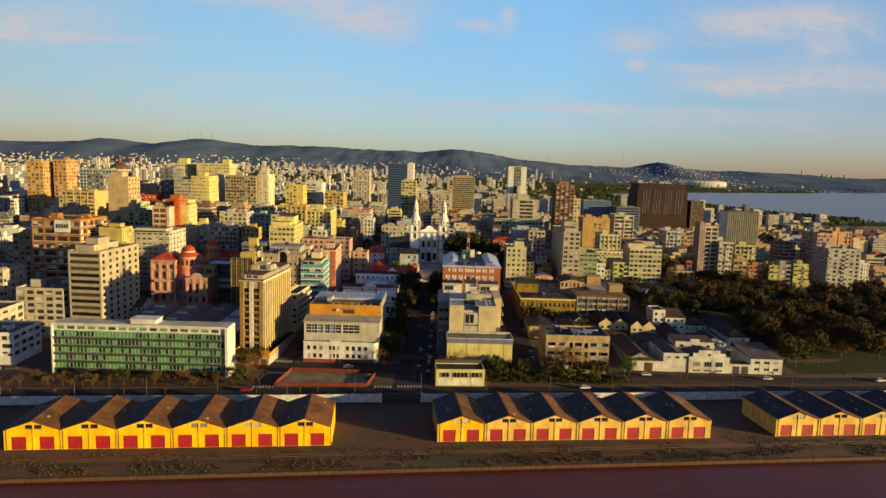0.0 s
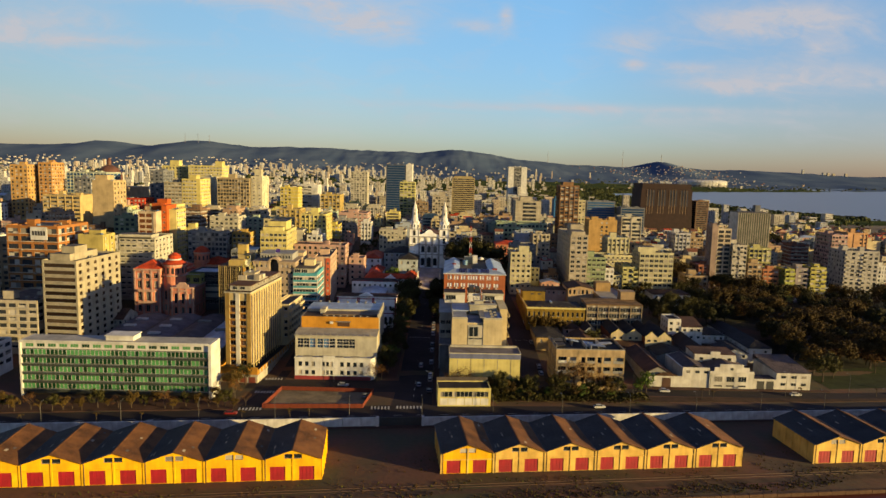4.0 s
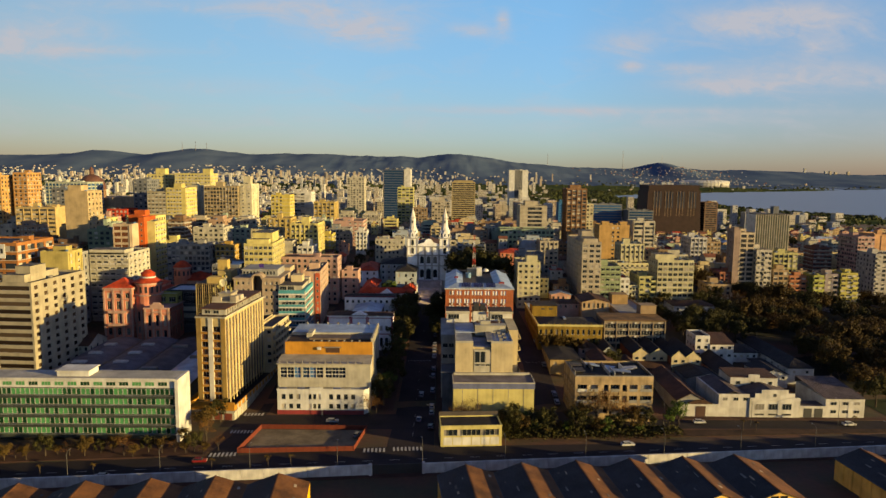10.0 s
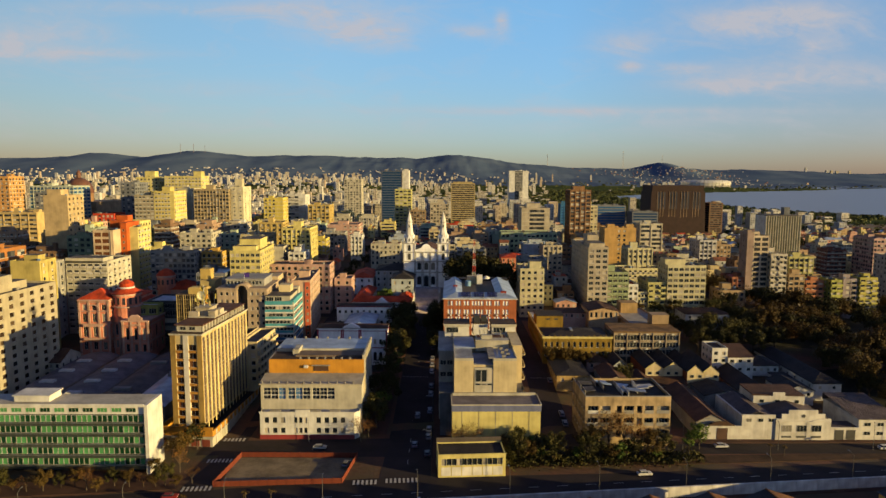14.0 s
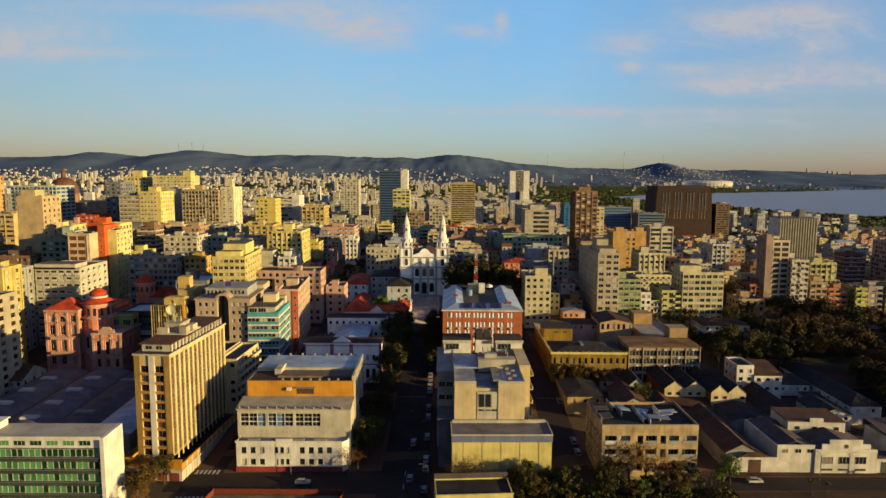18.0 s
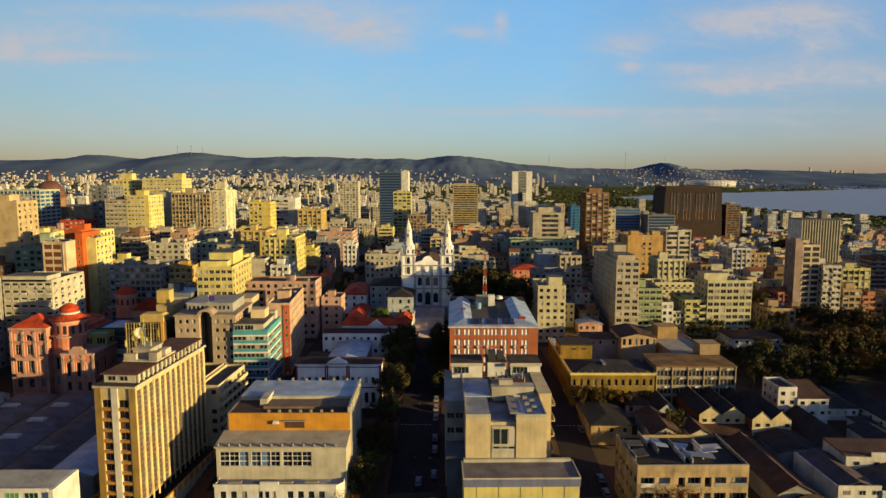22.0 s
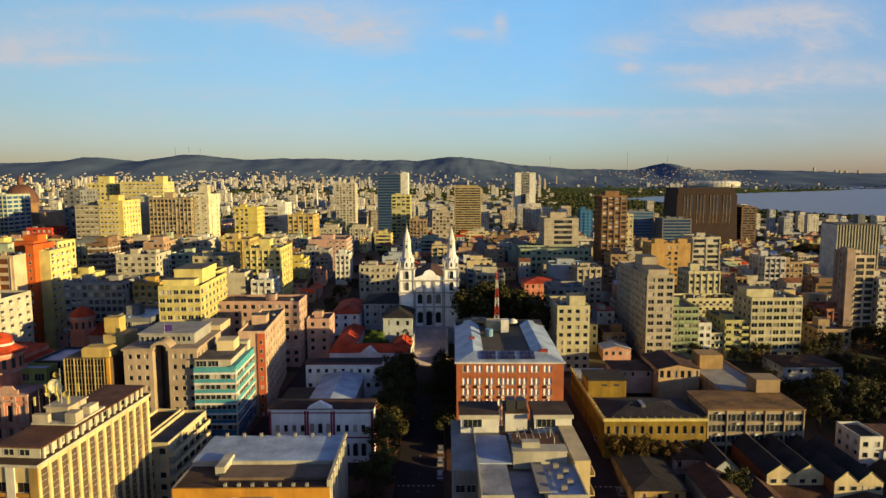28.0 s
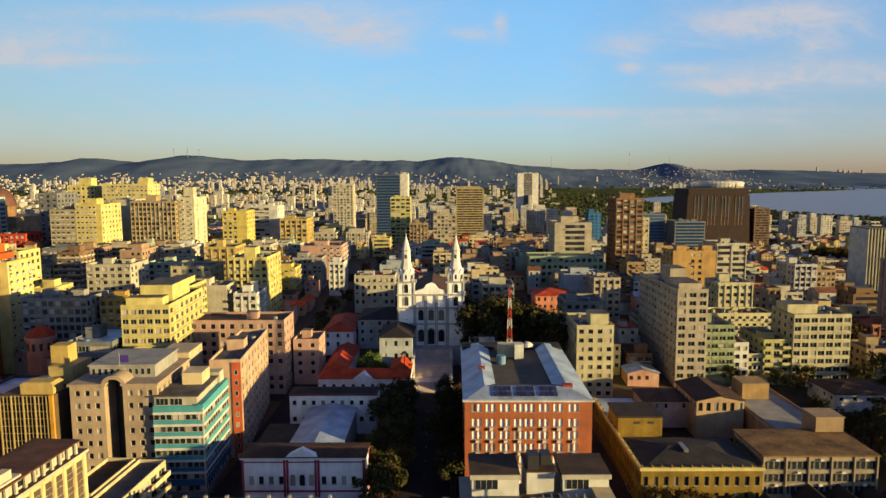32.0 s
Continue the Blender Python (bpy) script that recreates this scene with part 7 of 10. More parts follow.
bldg("ivory tower beside the gridded slab", -173, 592, 10, 22, 74, paint((0.66, 0.60, 0.42), name="ivory_plaster"), front=(2, 1.3, 1.3), right=(2, 1.3, 1.3), rooms=[(0.2, 0.2, 6, 6, 7)])
bldg("cream flats with stair core", -100.6, 465, 17.5, 24, 51.5, LEMON, front=(6, 1.4, 1.4), right=(5, 1.4, 1.4), rooms=[(0.35, 0.2, 5, 7, 4.5)])
bldg("white and dark balcony tower", -144.5, 646, 20, 20, 66, WHITE, front=(4, 3.4, 1.6, 0, 6), right=(3, 1.3, 1.4))
bldg("golden flats with dark window bays", -118, 626, 18.5, 22, 58, paint((0.60, 0.44, 0.16), name="golden_plaster"), front=(5, 2.0, 1.5), right=(5, 1.4, 1.4))
bldg("yellow corner tower of flats", -151, 608, 16, 18, 64.5, YELL, front=(3, 1.5, 1.4, 0, 6), right=(4, 1.4, 1.4))
bldg("rose slab with blank front", -90.5, 565, 24, 26, 46, ROSE, front=(3, 1.3, 1.3, 12, 0), right=(8, 1.6, 1.5), rooms=[(0.3, 0.2, 8, 6, 3)])
bldg("white and red narrow flats", -66, 520, 8, 12, 42, WHITE, front=(3, 1.2, 1.4), right=(3, 1.4, 1.4), roof=TILE_R)
bldg("old houses with painted fronts beyond the church", -48.4, 490, 19.5, 14, 39.5, PALE, front=(7, 1.1, 1.6), right=(4, 1.1, 1.5), fl=3.5, roof=TILE_R)
bldg("cream pair of flats facing the slope", -128, 470, 18, 18, 47, paint((0.58, 0.50, 0.30), name="straw_plaster"), front=(5, 1.5, 1.4), right=(5, 1.4, 1.4))
bldg("pale green low flats on the slope", -152, 500, 26, 20, 45, MINT, front=(7, 1.6, 1.4), right=(5, 1.4, 1.4))
bldg("amber stepped flats on the slope", -126, 505, 16, 18, 52, paint((0.60, 0.44, 0.16), name="golden_plaster"), front=(4, 1.5, 1.4), right=(5, 1.4, 1.4))
bldg("white offices with roof huts", -166, 470, 20, 18, 48, PALE, front=(6, 1.6, 1.4), right=(5, 1.4, 1.4))
bldg("beige distant tower of flats", -134, 932, 23, 20, 77, PALE, front=(6, 2.2, 1.6), right=(5, 1.6, 1.5), near=0)
bldg("dark blue glass tower with pale flank", -87.5, 960, 28, 30, 88, paint((0.07, 0.085, 0.13), 0.5, name="blue_grey_cladding"), front=(1, 26.5, 1.9), fl=3.4, near=0, name="office_tower", glass=GLASS_BLUE)
bldg("pale flank of the glass tower", -59, 962, 9, 30, 89, WHITE, near=0, name="office_tower")
bldg("olive apartment tower behind the church", -50.8, 728, 16.5, 18, 69, paint((0.60, 0.56, 0.22), name="olive_plaster"), front=(4, 2.6, 1.7), right=(4, 1.5, 1.5), slab=0.4)
bldg("buff flats behind the church", -14.4, 700, 17.5, 16, 56, BEIGE, front=(6, 1.6, 1.6), right=(4, 1.4, 1.4), rooms=[(0.4, 0.2, 6, 5, 5)])
bldg("second buff block behind the church", -33, 690, 14, 14, 50, TAN, front=(5, 1.5, 1.5), right=(4, 1.4, 1.4))
bldg("tan office with curved crown", 8, 1000, 34, 24, 71, paint((0.46, 0.36, 0.18), name="mustard_panel"), front=(1, 32, 1.5), near=0, rooms=[(0.08, 0.2, 28, 12, 3)], name="office_tower")
bldg("tall white tower with dark central bay", 138, 1500, 42, 30, 91, WHITE, front=(1, 14, 2.6), fl=3.2, near=0, name="office_tower")

# cathedral on the ridge
e = thing("cathedral", -352, 640, land(-330, 640), 0, "brown-domed cathedral on the ridge", "church")
cy = land(-330, 640)
DOME = paint((0.15, 0.055, 0.028), 0.7, 0.4, name="copper_brown_dome")
part("nave", MB().box(0, 0, -4, 44, 50, 22), TAN, e)
part("drum", MB().prism(circle(21, 16, 11.5, 24), 20, 82.4 - cy - 16), paint((0.30, 0.17, 0.09), name="dome_drum_stone"), e)
dm = MB()
zz = 82.4 - cy - 16
for k in range(7):
    t0, t1 = math.pi / 2 * k / 7, math.pi / 2 * (k + 1) / 7
    dm.prism(circle(21, 16, 12 * math.cos(t0), 24), zz + 14 * math.sin(t0), zz + 14 * math.sin(t1), top=False, scale=max(0.02, math.cos(t1) / math.cos(t0)), cx=21, cy=16)
part("dome", dm, DOME, e), part("lantern", MB().prism(circle(21, 16, 2.0, 10), zz + 13, zz + 18).prism(circle(21, 16, 2.2, 10), zz + 18, zz + 21, scale=0.1, cx=21, cy=16), DOME, e)

# ---------------------------------------------------------------- blocks east of the church street
e = thing("pavilion", -0.9, 237.6, 0, 4, "low cream pavilion with a long window band and dark roof", "building")
mb = MB()
us = spans(19.2, 12, 1.42, 0.9, 0.9)
facade(mb, 19.2, lambda u, v, q: (u, q, v), -1, 6.6, [(3.5, 5.5, us)], 0.3)
mb.box(0, 9, -1, 19.2, 9.3, 6.6), mb.box(0, 0.3, -1, 0.3, 9, 6.6), mb.box(18.9, 0.3, -1, 19.2, 9, 6.6)
part("wall", mb, LEMON, e)
for a, c in us:
    part("window", window_mesh(c - a, 2.0, "plain", GLASS), None, e, at=(a, 0.18, 3.5))
part("roof", MB().box(0.3, 0.3, 5.9, 18.9, 9, 6.2), ROOFD, e), part("parapet", MB().box(-0.15, -0.15, 6.6, 19.35, 0.2, 6.85), LEMON, e)
for i in range(6):
    part("panel", MB().box(0.9 + i * 2.95, -0.05, 0.5, 3.6 + i * 2.95, 0, 3.0), WHITE, e, "white lower panel")
part("fascia", MB().box(0, 9.0, 6.6, 19.2, 9.3, 8.0), paint((0.10, 0.08, 0.07), name="dark_fascia"), e)


def balcony_flats():
    e = thing("apartment_building", 45.0, 260.0, 0, 1, "weathered tan flats with deep loggias and cluttered roof", "building")
    w, d, h, fl = 27.0, 19, 16.0, 3.95
    us = [(0.9, 4.2), (4.8, 8.0), (10.0, 11.6), (12.3, 15.4), (16.4, 18.0), (18.8, 21.6), (22.6, 26.6)]
    rows = [(2.8 + k * fl, 5.2 + k * fl, us) for k in range(3)]
    mb = MB()
    facade(mb, w, lambda u, v, q: (u, q, v), -2, h, rows, 1.1)
    ud = spans(d, 6, 1.3)
    rs = [(3.2 + k * fl, 4.8 + k * fl, ud) for k in range(3)]
    facade(mb, d, lambda u, v, q: (q, d - u, v), -2, h, rs, 0.25)
    mb.face(((w, 0, -2), (w, d, -2), (w, d, h), (w, 0, h))).face(((w, d, -2), (0, d, -2), (0, d, h), (w, d, h)))
    part("wall", mb, paint((0.50, 0.36, 0.20), stain=0.6, name="weathered_tan"), e)
    for k, (v0, v1, uu) in enumerate(rows):
        for i, (a, c) in enumerate(uu):
            part("window", window_mesh(c - a, v1 - v0, "mull", GLASS), None, e, at=(a, 0.95, v0))
            if c - a > 2.5:
                part("railing", MB().box(a, -0.05, v0 - 0.1, c, 0.05, v0 + 0.95), WHITE if i == 0 else CONC, e)
        for a, c in ud:
            part("window", window_mesh(c - a, 1.6, "sill", GLASS), None, e, at=(0.15, d - a, rs[k][0]), rz=radians(-90))
    part("roof", MB().box(0.3, 0.3, h - 0.9, w - 0.3, d - 0.3, h - 0.7), ROOFD, e)
    part("parapet", MB().box(0, 0, h, w, 0.3, h + 0.3).box(0, 0.3, h, 0.3, d, h + 0.3).box(w - 0.3, 0.3, h, w, d, h + 0.3), CONC, e)
    rr = random.Random(5)
    for i in range(9):
        a, b = rr.uniform(0.6, w - 7), rr.uniform(3, d - 5)
        ob = part("roof_sheet", MB().box(0, 0, 0, rr.uniform(3, 6), rr.uniform(2.5, 4), 0.15), (METAL_B, WHITE, ROOFC, STEEL)[i % 4], e, at=(a, b, h - 0.55 + 0.2 * i))
        ob.rotation_euler = (rr.uniform(-0.1, 0.1), rr.uniform(-0.12, 0.12), rr.uniform(-0.1, 0.1))
        part("roof_wall", MB().box(0, 0, 0, 0.2, rr.uniform(3, 8), 1.4), WHITE if i % 2 else CONC, e, at=(a, b - 1, h - 0.7))


balcony_flats()
house("tan store with hipped dark roof", 43.0, 301, 12.4, 24, 10.2, paint((0.50, 0.34, 0.15), stain=0.5, name="store_plaster"), TILE_D, 0.9, "hip", front=(3, 1.2, 1.4), left=(6, 1.2, 1.4), name="store")
house("narrow house with a cream front", 60, 296, 9, 18, 9.5, PALE, TILE_B, 2.2, "gable", front=(2, 1.2, 1.6))
house("small blue-grey house with a steep gable", 66.5, 312, 6.5, 12, 10.5, paint((0.40, 0.44, 0.46), name="blue_grey_plaster"), TILE_D, 2.8, "gable", front=(2, 1.1, 1.5))
house("red-roofed old house in the yard", 58, 318, 8, 10, 10.5, ROSE, TILE_B, 2.0, "hip", front=(2, 1.1, 1.5))
house("low house with a tiled roof", 73, 300, 6, 12, 8.0, PALE, TILE_B, 1.6, "gable", front=(2, 1.0, 1.3))


def sawtooth(x, y, n, bay, d, eave, rise, wall, label, rot=0):
    z = land(x + n * bay / 2, y)
    e = thing("workshop", x, y, z, rot, label, "workshop", "gabled workshops")
    h = eave - z
    for i in range(n):
        part("gable_wall", MB().box(i * bay, 0, -3, (i + 1) * bay, 0.4, h).face(((i * bay, 0, h), ((i + 1) * bay, 0, h), ((i + 0.5) * bay, 0, h + rise))), wall, e)
        gable_roof(e, i * bay, 0, bay, d, h, rise, TILE_D, over=0.15)
        for k in range(2):
            part("window", window_mesh(1.5, 1.2, "plain", GLASS), None, e, at=(i * bay + 1.0 + k * 3.0, -0.07, h - 2.4))
        part("barge_board", MB().box(-0.12, -0.25, -0.12, math.hypot(bay / 2, rise), 0, 0.12), LEMON, e, at=(i * bay, 0, h)).rotation_euler = (0, -math.atan2(rise, bay / 2), 0)
    part("side_wall", MB().box(0, 0.4, -3, 0.3, d, h), BRICK, e), part("side_wall", MB().box(n * bay - 0.3, 0.4, -3, n * bay, d, h), BRICK, e), part("back_wall", MB().box(0.3, d - 0.3, -3, n * bay - 0.3, d, h), wall, e)


sawtooth(78.6, 308.5, 2, 7.2, 25, 10.6, 2.6, CREAM, "twin-gabled workshop with dark tile roofs")
sawtooth(93.4, 304.5, 2, 6.0, 24, 10.6, 2.6, CREAM, "second twin-gabled workshop with pale bargeboards")
e = thing("lean_to", 78.8, 302.5, 2.5, 0, "low shed with brown roof before the workshops", "shed")
part("wall", MB().box(0, 0, -3, 14, 6, 3.6), PALE, e), part("roof_slope", MB().face(((-0.3, -0.5, 3.5), (14.3, -0.5, 3.5), (14.3, 6, 5.2), (-0.3, 6, 5.2))).face(((-0.3, 6, 5.0), (14.3, 6, 5.0), (14.3, -0.5, 3.3), (-0.3, -0.5, 3.3))), TILE_B, e)
bldg("tall white end of the house block, flat roof", 108.6, 319.4, 6.2, 11, 16.0, WHITE, front=(2, 1.2, 1.2), left=(3, 1.2, 1.2), roof=ROOFB, rooms=[], name="office_building", tank=0)
e = house("white house block under a single brown roof slope", 114.9, 319, 10.2, 13, 12.4, WHITE, None, 0, "", front=(3, 1.5, 1.2), right=(3, 1.2, 1.2), name="office_building")
h_ = 12.4 - land(120, 320)
part("roof_slope", MB().face(((-0.1, -0.4, h_), (10.5, -0.4, h_), (10.5, 13.3, h_ + 2.2), (-0.1, 13.3, h_ + 2.2))).face(((10.5, -0.4, h_ - 0.2), (-0.1, -0.4, h_ - 0.2), (-0.1, 13.3, h_ + 2.0), (10.5, 13.3, h_ + 2.0))).face(((-0.1, -0.4, h_ - 0.2), (10.5, -0.4, h_ - 0.2), (10.5, -0.4, h_), (-0.1, -0.4, h_))), TILE_B, e)
part("gable_wall", MB().face(((10.2, 0, h_), (10.2, 13, h_), (10.2, 13, h_ + 2.1))).face(((10.2, 13, h_), (0, 13, h_), (0, 13, h_ + 2.1), (10.2, 13, h_ + 2.1))), WHITE, e)
house("long workshop under a dark tiled gable", 109, 284, 10.5, 34, 6.8, PALE, TILE_D, 3.6, "gable", left=(12, 1.1, 1.2), name="workshop")
house("shed with a dark barrel roof behind the gate", 83.0, 267.4, 10, 33, 5.6, CONC, TILE_B, 2.6, "gable", name="shed", cat="shed")
house("dark-roofed shed in the factory yard", 94.5, 290, 13, 14, 6.5, GREY, TILE_D, 1.6, "gable", name="shed", cat="shed")


def factory_front():
    e = thing("factory", 83.6, 265.6, 0, 0.2, "whitewashed factory with stepped gable, gateway and window groups", "factory")
    FW = paint((0.72, 0.68, 0.60), 0.9, 0.4, name="whitewash")
    PURPLE_TILE = ribbed((0.115, 0.085, 0.085), "faded_tile", 0.3, 0.85)
    part("gate_wall", MB().box(0, 0, -2, 13.4, 0.5, 4.6), FW, e)
    pts = [(2.2 + 9.4 * t, 4.6 + 1.5 * math.sin(math.pi * t)) for t in np.linspace(0, 1, 9)]
    part("gate_arch", MB().face([(x, 0, z) for x, z in pts]).face([(x, 0.5, z) for x, z in reversed(pts)]), TILE_B, e)
    part("gate", MB().box(5.4, -0.08, 0, 8.9, 0, 3.9), paint((0.10, 0.05, 0.035), name="gate_wood"), e)
    part("wall", MB().box(13.4, 0, -2, 24.2, 21, 7.6).face(((13.4, 21, 7.6), (24.2, 21, 7.6), (18.8, 21, 9.2))), FW, e)
    part("parapet", MB().box(13.4, -0.05, 7.6, 24.2, 0.35, 8.4).box(13.4, 0.35, 7.6, 14.0, 21, 8.0), FW, e)
    gable_roof(e, 14.0, 0.8, 10.2, 20.2, 7.6, 1.6, PURPLE_TILE, over=0.1)
    for x in (14.8, 18.6, 22.0):
        part("window", window_mesh(1.7, 1.2, "mull", GLASS), None, e, at=(x, -0.08, 6.0))
    # stepped front
    outline = ((24.2, 7.2), (26.4, 9.0), (28.4, 10.2), (36.2, 10.2), (38.2, 9.0), (40.4, 7.2))
    sm = MB().box(24.2, -0.4, -2, 42.0, 0, 7.2).box(26.0, -0.4, 7.2, 40.0, 0, 8.8).box(28.2, -0.4, 8.8, 37.6, 0, 10.1).box(24.2, 0, -2, 42.0, 14, 6.8)
    part("stepped_wall", sm, FW, e), gable_roof(e, 24.2, 0.2, 17.8, 14, 6.8, 2.4, PURPLE_TILE, over=0.1)
    for x in (26.2, 31.0, 35.8):
        part("window", window_mesh(3.2, 2.2, "mull", GLASS), None, e, at=(x, -0.48, 2.9)), part("grille", MB().box(x, -0.45, 0.9, x + 3.2, -0.4, 1.5), DARK, e)
    part("oculus", MB().tube((33, -0.3, 8.2), (33, -0.5, 8.2), 0.6, 0.6, 0, 12), DARK, e)
    part("ledge", MB().box(24.2, -0.6, 6.2, 42.0, -0.4, 6.5), FW, e)
    part("yard_wall", MB().box(42.0, 0, -2, 51.2, 0.4, 4.2), FW, e), part("yard_roof", MB().box(42.0, 0.4, 3.9, 51.2, 6, 4.2), PURPLE_TILE, e)
    for x in (43.6, 47.4):
        part("gate", MB().box(x, -0.06, 0, x + 2.9, 0, 3.4), DARK, e)
    part("side_block", MB().box(51.2, 0, -2, 65.0, 20, 7.0), FW, e)
    part("roof_slope", MB().face(((50.9, -0.4, 7.0), (65.3, -0.4, 7.0), (65.3, 20.4, 9.0), (50.9, 20.4, 9.0))).box(50.9, 20.0, 6.8, 65.3, 20.4, 8.9), PURPLE_TILE, e)
    for x in (53.0, 57.2, 61.2):
        for z in (1.7, 4.7):
            part("window", window_mesh(2.1, 1.2, "mull", GLASS), None, e, at=(x, -0.08, z))
    e = thing("factory_office", 106.2, 278, 0.5, -3, "second whitewashed gabled front behind the factory", "building")
    part("wall", MB().box(0, 0, -2, 17, 12, 10.0).box(6.5, 0, 10, 10.5, 0.4, 11.3), FW, e), part("roof", MB().box(-0.2, 0.4, 10.0, 17.2, 12.2, 10.35), TILE_B, e)
    for x in (2.0, 7.2, 13.6):
        part("window", window_mesh(1.6, 1.2, "mull", GLASS), None, e, at=(x, -0.08, 7.6))


factory_front()
house("long white range with a dark hipped roof beside the park", 139, 300, 10.5, 48, 7.8, WHITE, TILE_D, 2.6, "hip", name="workshop", front=(2, 1.2, 1.2), left=(9, 1.1, 1.2))
house("small white range with a dark roof in the yard", 126, 322, 11, 13, 8.0, WHITE, TILE_D, 2.2, "hip", front=(4, 1.2, 1.2), name="workshop")
house("white lean-to house between the ranges", 131.5, 313, 6, 6, 6.2, WHITE, TILE_D, 0.9, "hip", front=(2, 1.0, 1.1), name="workshop")
house("low white range in the factory yard", 126, 296, 11, 14, 6.5, WHITE, TILE_D, 1.8, "gable", front=(3, 1.2, 1.2), name="workshop")


def yellow_court():
    e = thing("old_office", 43.9, 334, 5.5, 0, "long old yellow building with dark roofs and many tall windows", "building")
    OC = paint((0.31, 0.195, 0.03), stain=0.5, name="deep_yellow_plaster")
    w, d, h = 30, 20, 8.6
    mb = MB()
    us = spans(w, 12, 1.1)
    rows = [(0.6, 2.8, us), (4.6, 7.0, us)]
    facade(mb, w, lambda u, v, q: (u, q, v), -4, h, rows, 0.3)
    ud = spans(52, 20, 1.1)
    facade(mb, 52, lambda u, v, q: (q, 52 - u, v), -4, h, [(a, b, ud) for a, b, _ in rows], 0.3)
    mb.face(((w, 0, -4), (w, d, -4), (w, d, h), (w, 0, h))).face(((w, d, -4), (0, d, -4), (0, d, h), (w, d, h)))
    part("wall", mb, OC, e)
    for v0, v1, uu in rows:
        for a, c in uu:
            part("window", window_mesh(c - a, v1 - v0, "sill", GLASS), None, e, at=(a, 0.2, v0))
    part("cornice", MB().box(-0.4, -0.4, h, w + 0.4, 0.3, h + 0.8).box(-0.4, 0.3, h, 0.3, 52, h + 0.8), LEMON, e)
    for i in range(13):
        part("finial", MB().box(-0.18, -0.18, 0, 0.18, 0.18, 0.6), OC, e, at=(0.2 + i * (w - 0.4) / 12, 0, h + 0.8))
    for i in range(14):
        part("finial", MB().box(-0.18, -0.18, 0, 0.18, 0.18, 0.6), OC, e, at=(0, 4 + i * 3.6, h + 0.8))
    hip_roof(e, 0.4, 0.4, w - 0.8, d, h + 0.1, 2.0, TILE_D, 0)
    part("rooflight", MB().box(13, 7, h + 1.6, 14.2, 12, h + 2.3), STEEL, e)
    part("upper_wall", MB().box(0.2, 23, -4, 12.6, 34, 13.4), OC, e), part("upper_roof", MB().box(-0.1, 22.7, 13.4, 12.9, 34.3, 13.9), ROOFD, e)
    for x in (4.5, 8.5):
        part("oval_window", MB().box(x, 22.92, 11.6, x + 1.8, 23, 12.3), DARK, e)
    part("rear_roof", MB().box(0.4, 34, h, 12, 52, h + 0.4), METAL_B, e)
    e = thing("office_building", 75.6, 337.6, 4.5, 0, "tan office with concrete frame and bands of windows", "building")
    w, d, h = 29, 17, 11.6
    FRAMED = paint((0.42, 0.33, 0.23), name="sand_frame")
    part("core", MB().box(0.3, 0.4, -4, w - 0.3, d, h - 0.5), DARK, e)
    for k in range(4):
        z = h - 1.0 - k * 3.3
        part("spandrel", MB().box(0, 0, z - 0.25, w, 0.35, z + 0.65).box(0, 0.35, z - 0.25, 0.35, d, z + 0.65), FRAMED, e)
        if k < 3:
            for a, c in spans(w, 20, 1.25):
                part("window", window_mesh(c - a, 2.2, "plain", GLASS_BAND), None, e, at=(a, 0.25, z - 2.6))
            for a, c in spans(d, 6, 2.2):
                part("window", window_mesh(c - a, 1.8, "mull", GLASS), None, e, at=(0.25, d - a, z - 2.4), rz=radians(-90))
        for i in range(k % 2, 5, 2):
            part("air_conditioner", MB().box(0, -0.5, 0, 0.9, 0, 0.6), WHITE, e, at=(3 + i * 5.6, 0, z - 0.2))
    for i in range(6):
        part("column", MB().box(i * 5.72, -0.25, -4, i * 5.72 + 0.4, 0.35, h - 0.1), FRAMED, e)
    part("roof", MB().box(-0.3, -0.3, h - 0.1, w + 0.3, d + 0.3, h + 0.25), paint((0.30, 0.165, 0.06), stain=0.7, name="rust_roof"), e), part("wall", MB().box(w - 0.35, 0.35, -4, w, d, h - 0.1).box(0, d - 0.3, -4, w, d, h - 0.1), TAN, e)
    part("stair_tower", MB().box(21.4, 15, 0, 29, 22, h + 4.2).box(21.2, 14.8, h + 4.2, 29.2, 22.2, h + 4.5), TAN, e)
    e = thing("office_annex", 88, 357, 5, 0, "long annex with pale flat roof and stair block", "building")
    part("wall", MB().box(0, 0, -4, 16, 38, 9.6), TAN, e), part("roof", MB().box(-0.2, -0.2, 9.6, 16.2, 38.2, 10.0), paint((0.40, 0.37, 0.32), name="pale_deck"), e)
    part("parapet", MB().box(0, 0, 10, 0.25, 38, 10.7).box(15.75, 0, 10, 16, 38, 10.7), TAN, e)
    part("stair_tower", MB().box(2.5, 26, 9.6, 11, 34, 15.2), paint((0.42, 0.27, 0.12), name="russet_plaster"), e)
    house("peach gabled hall with arched windows", 72.2, 373, 14.5, 19, 18.2, paint((0.56, 0.38, 0.22), name="peach_plaster"), TILE_B, 1.6, "gable", front=(6, 1.3, 2.6), left=(6, 1.2, 1.8), fl=4.2, name="hall")
    house("dusky pink old offices in the court", 58.0, 379, 14, 12, 16, ROSE, TILE_B, 0.8, "hip", front=(5, 1.0, 1.6), name="old_office")


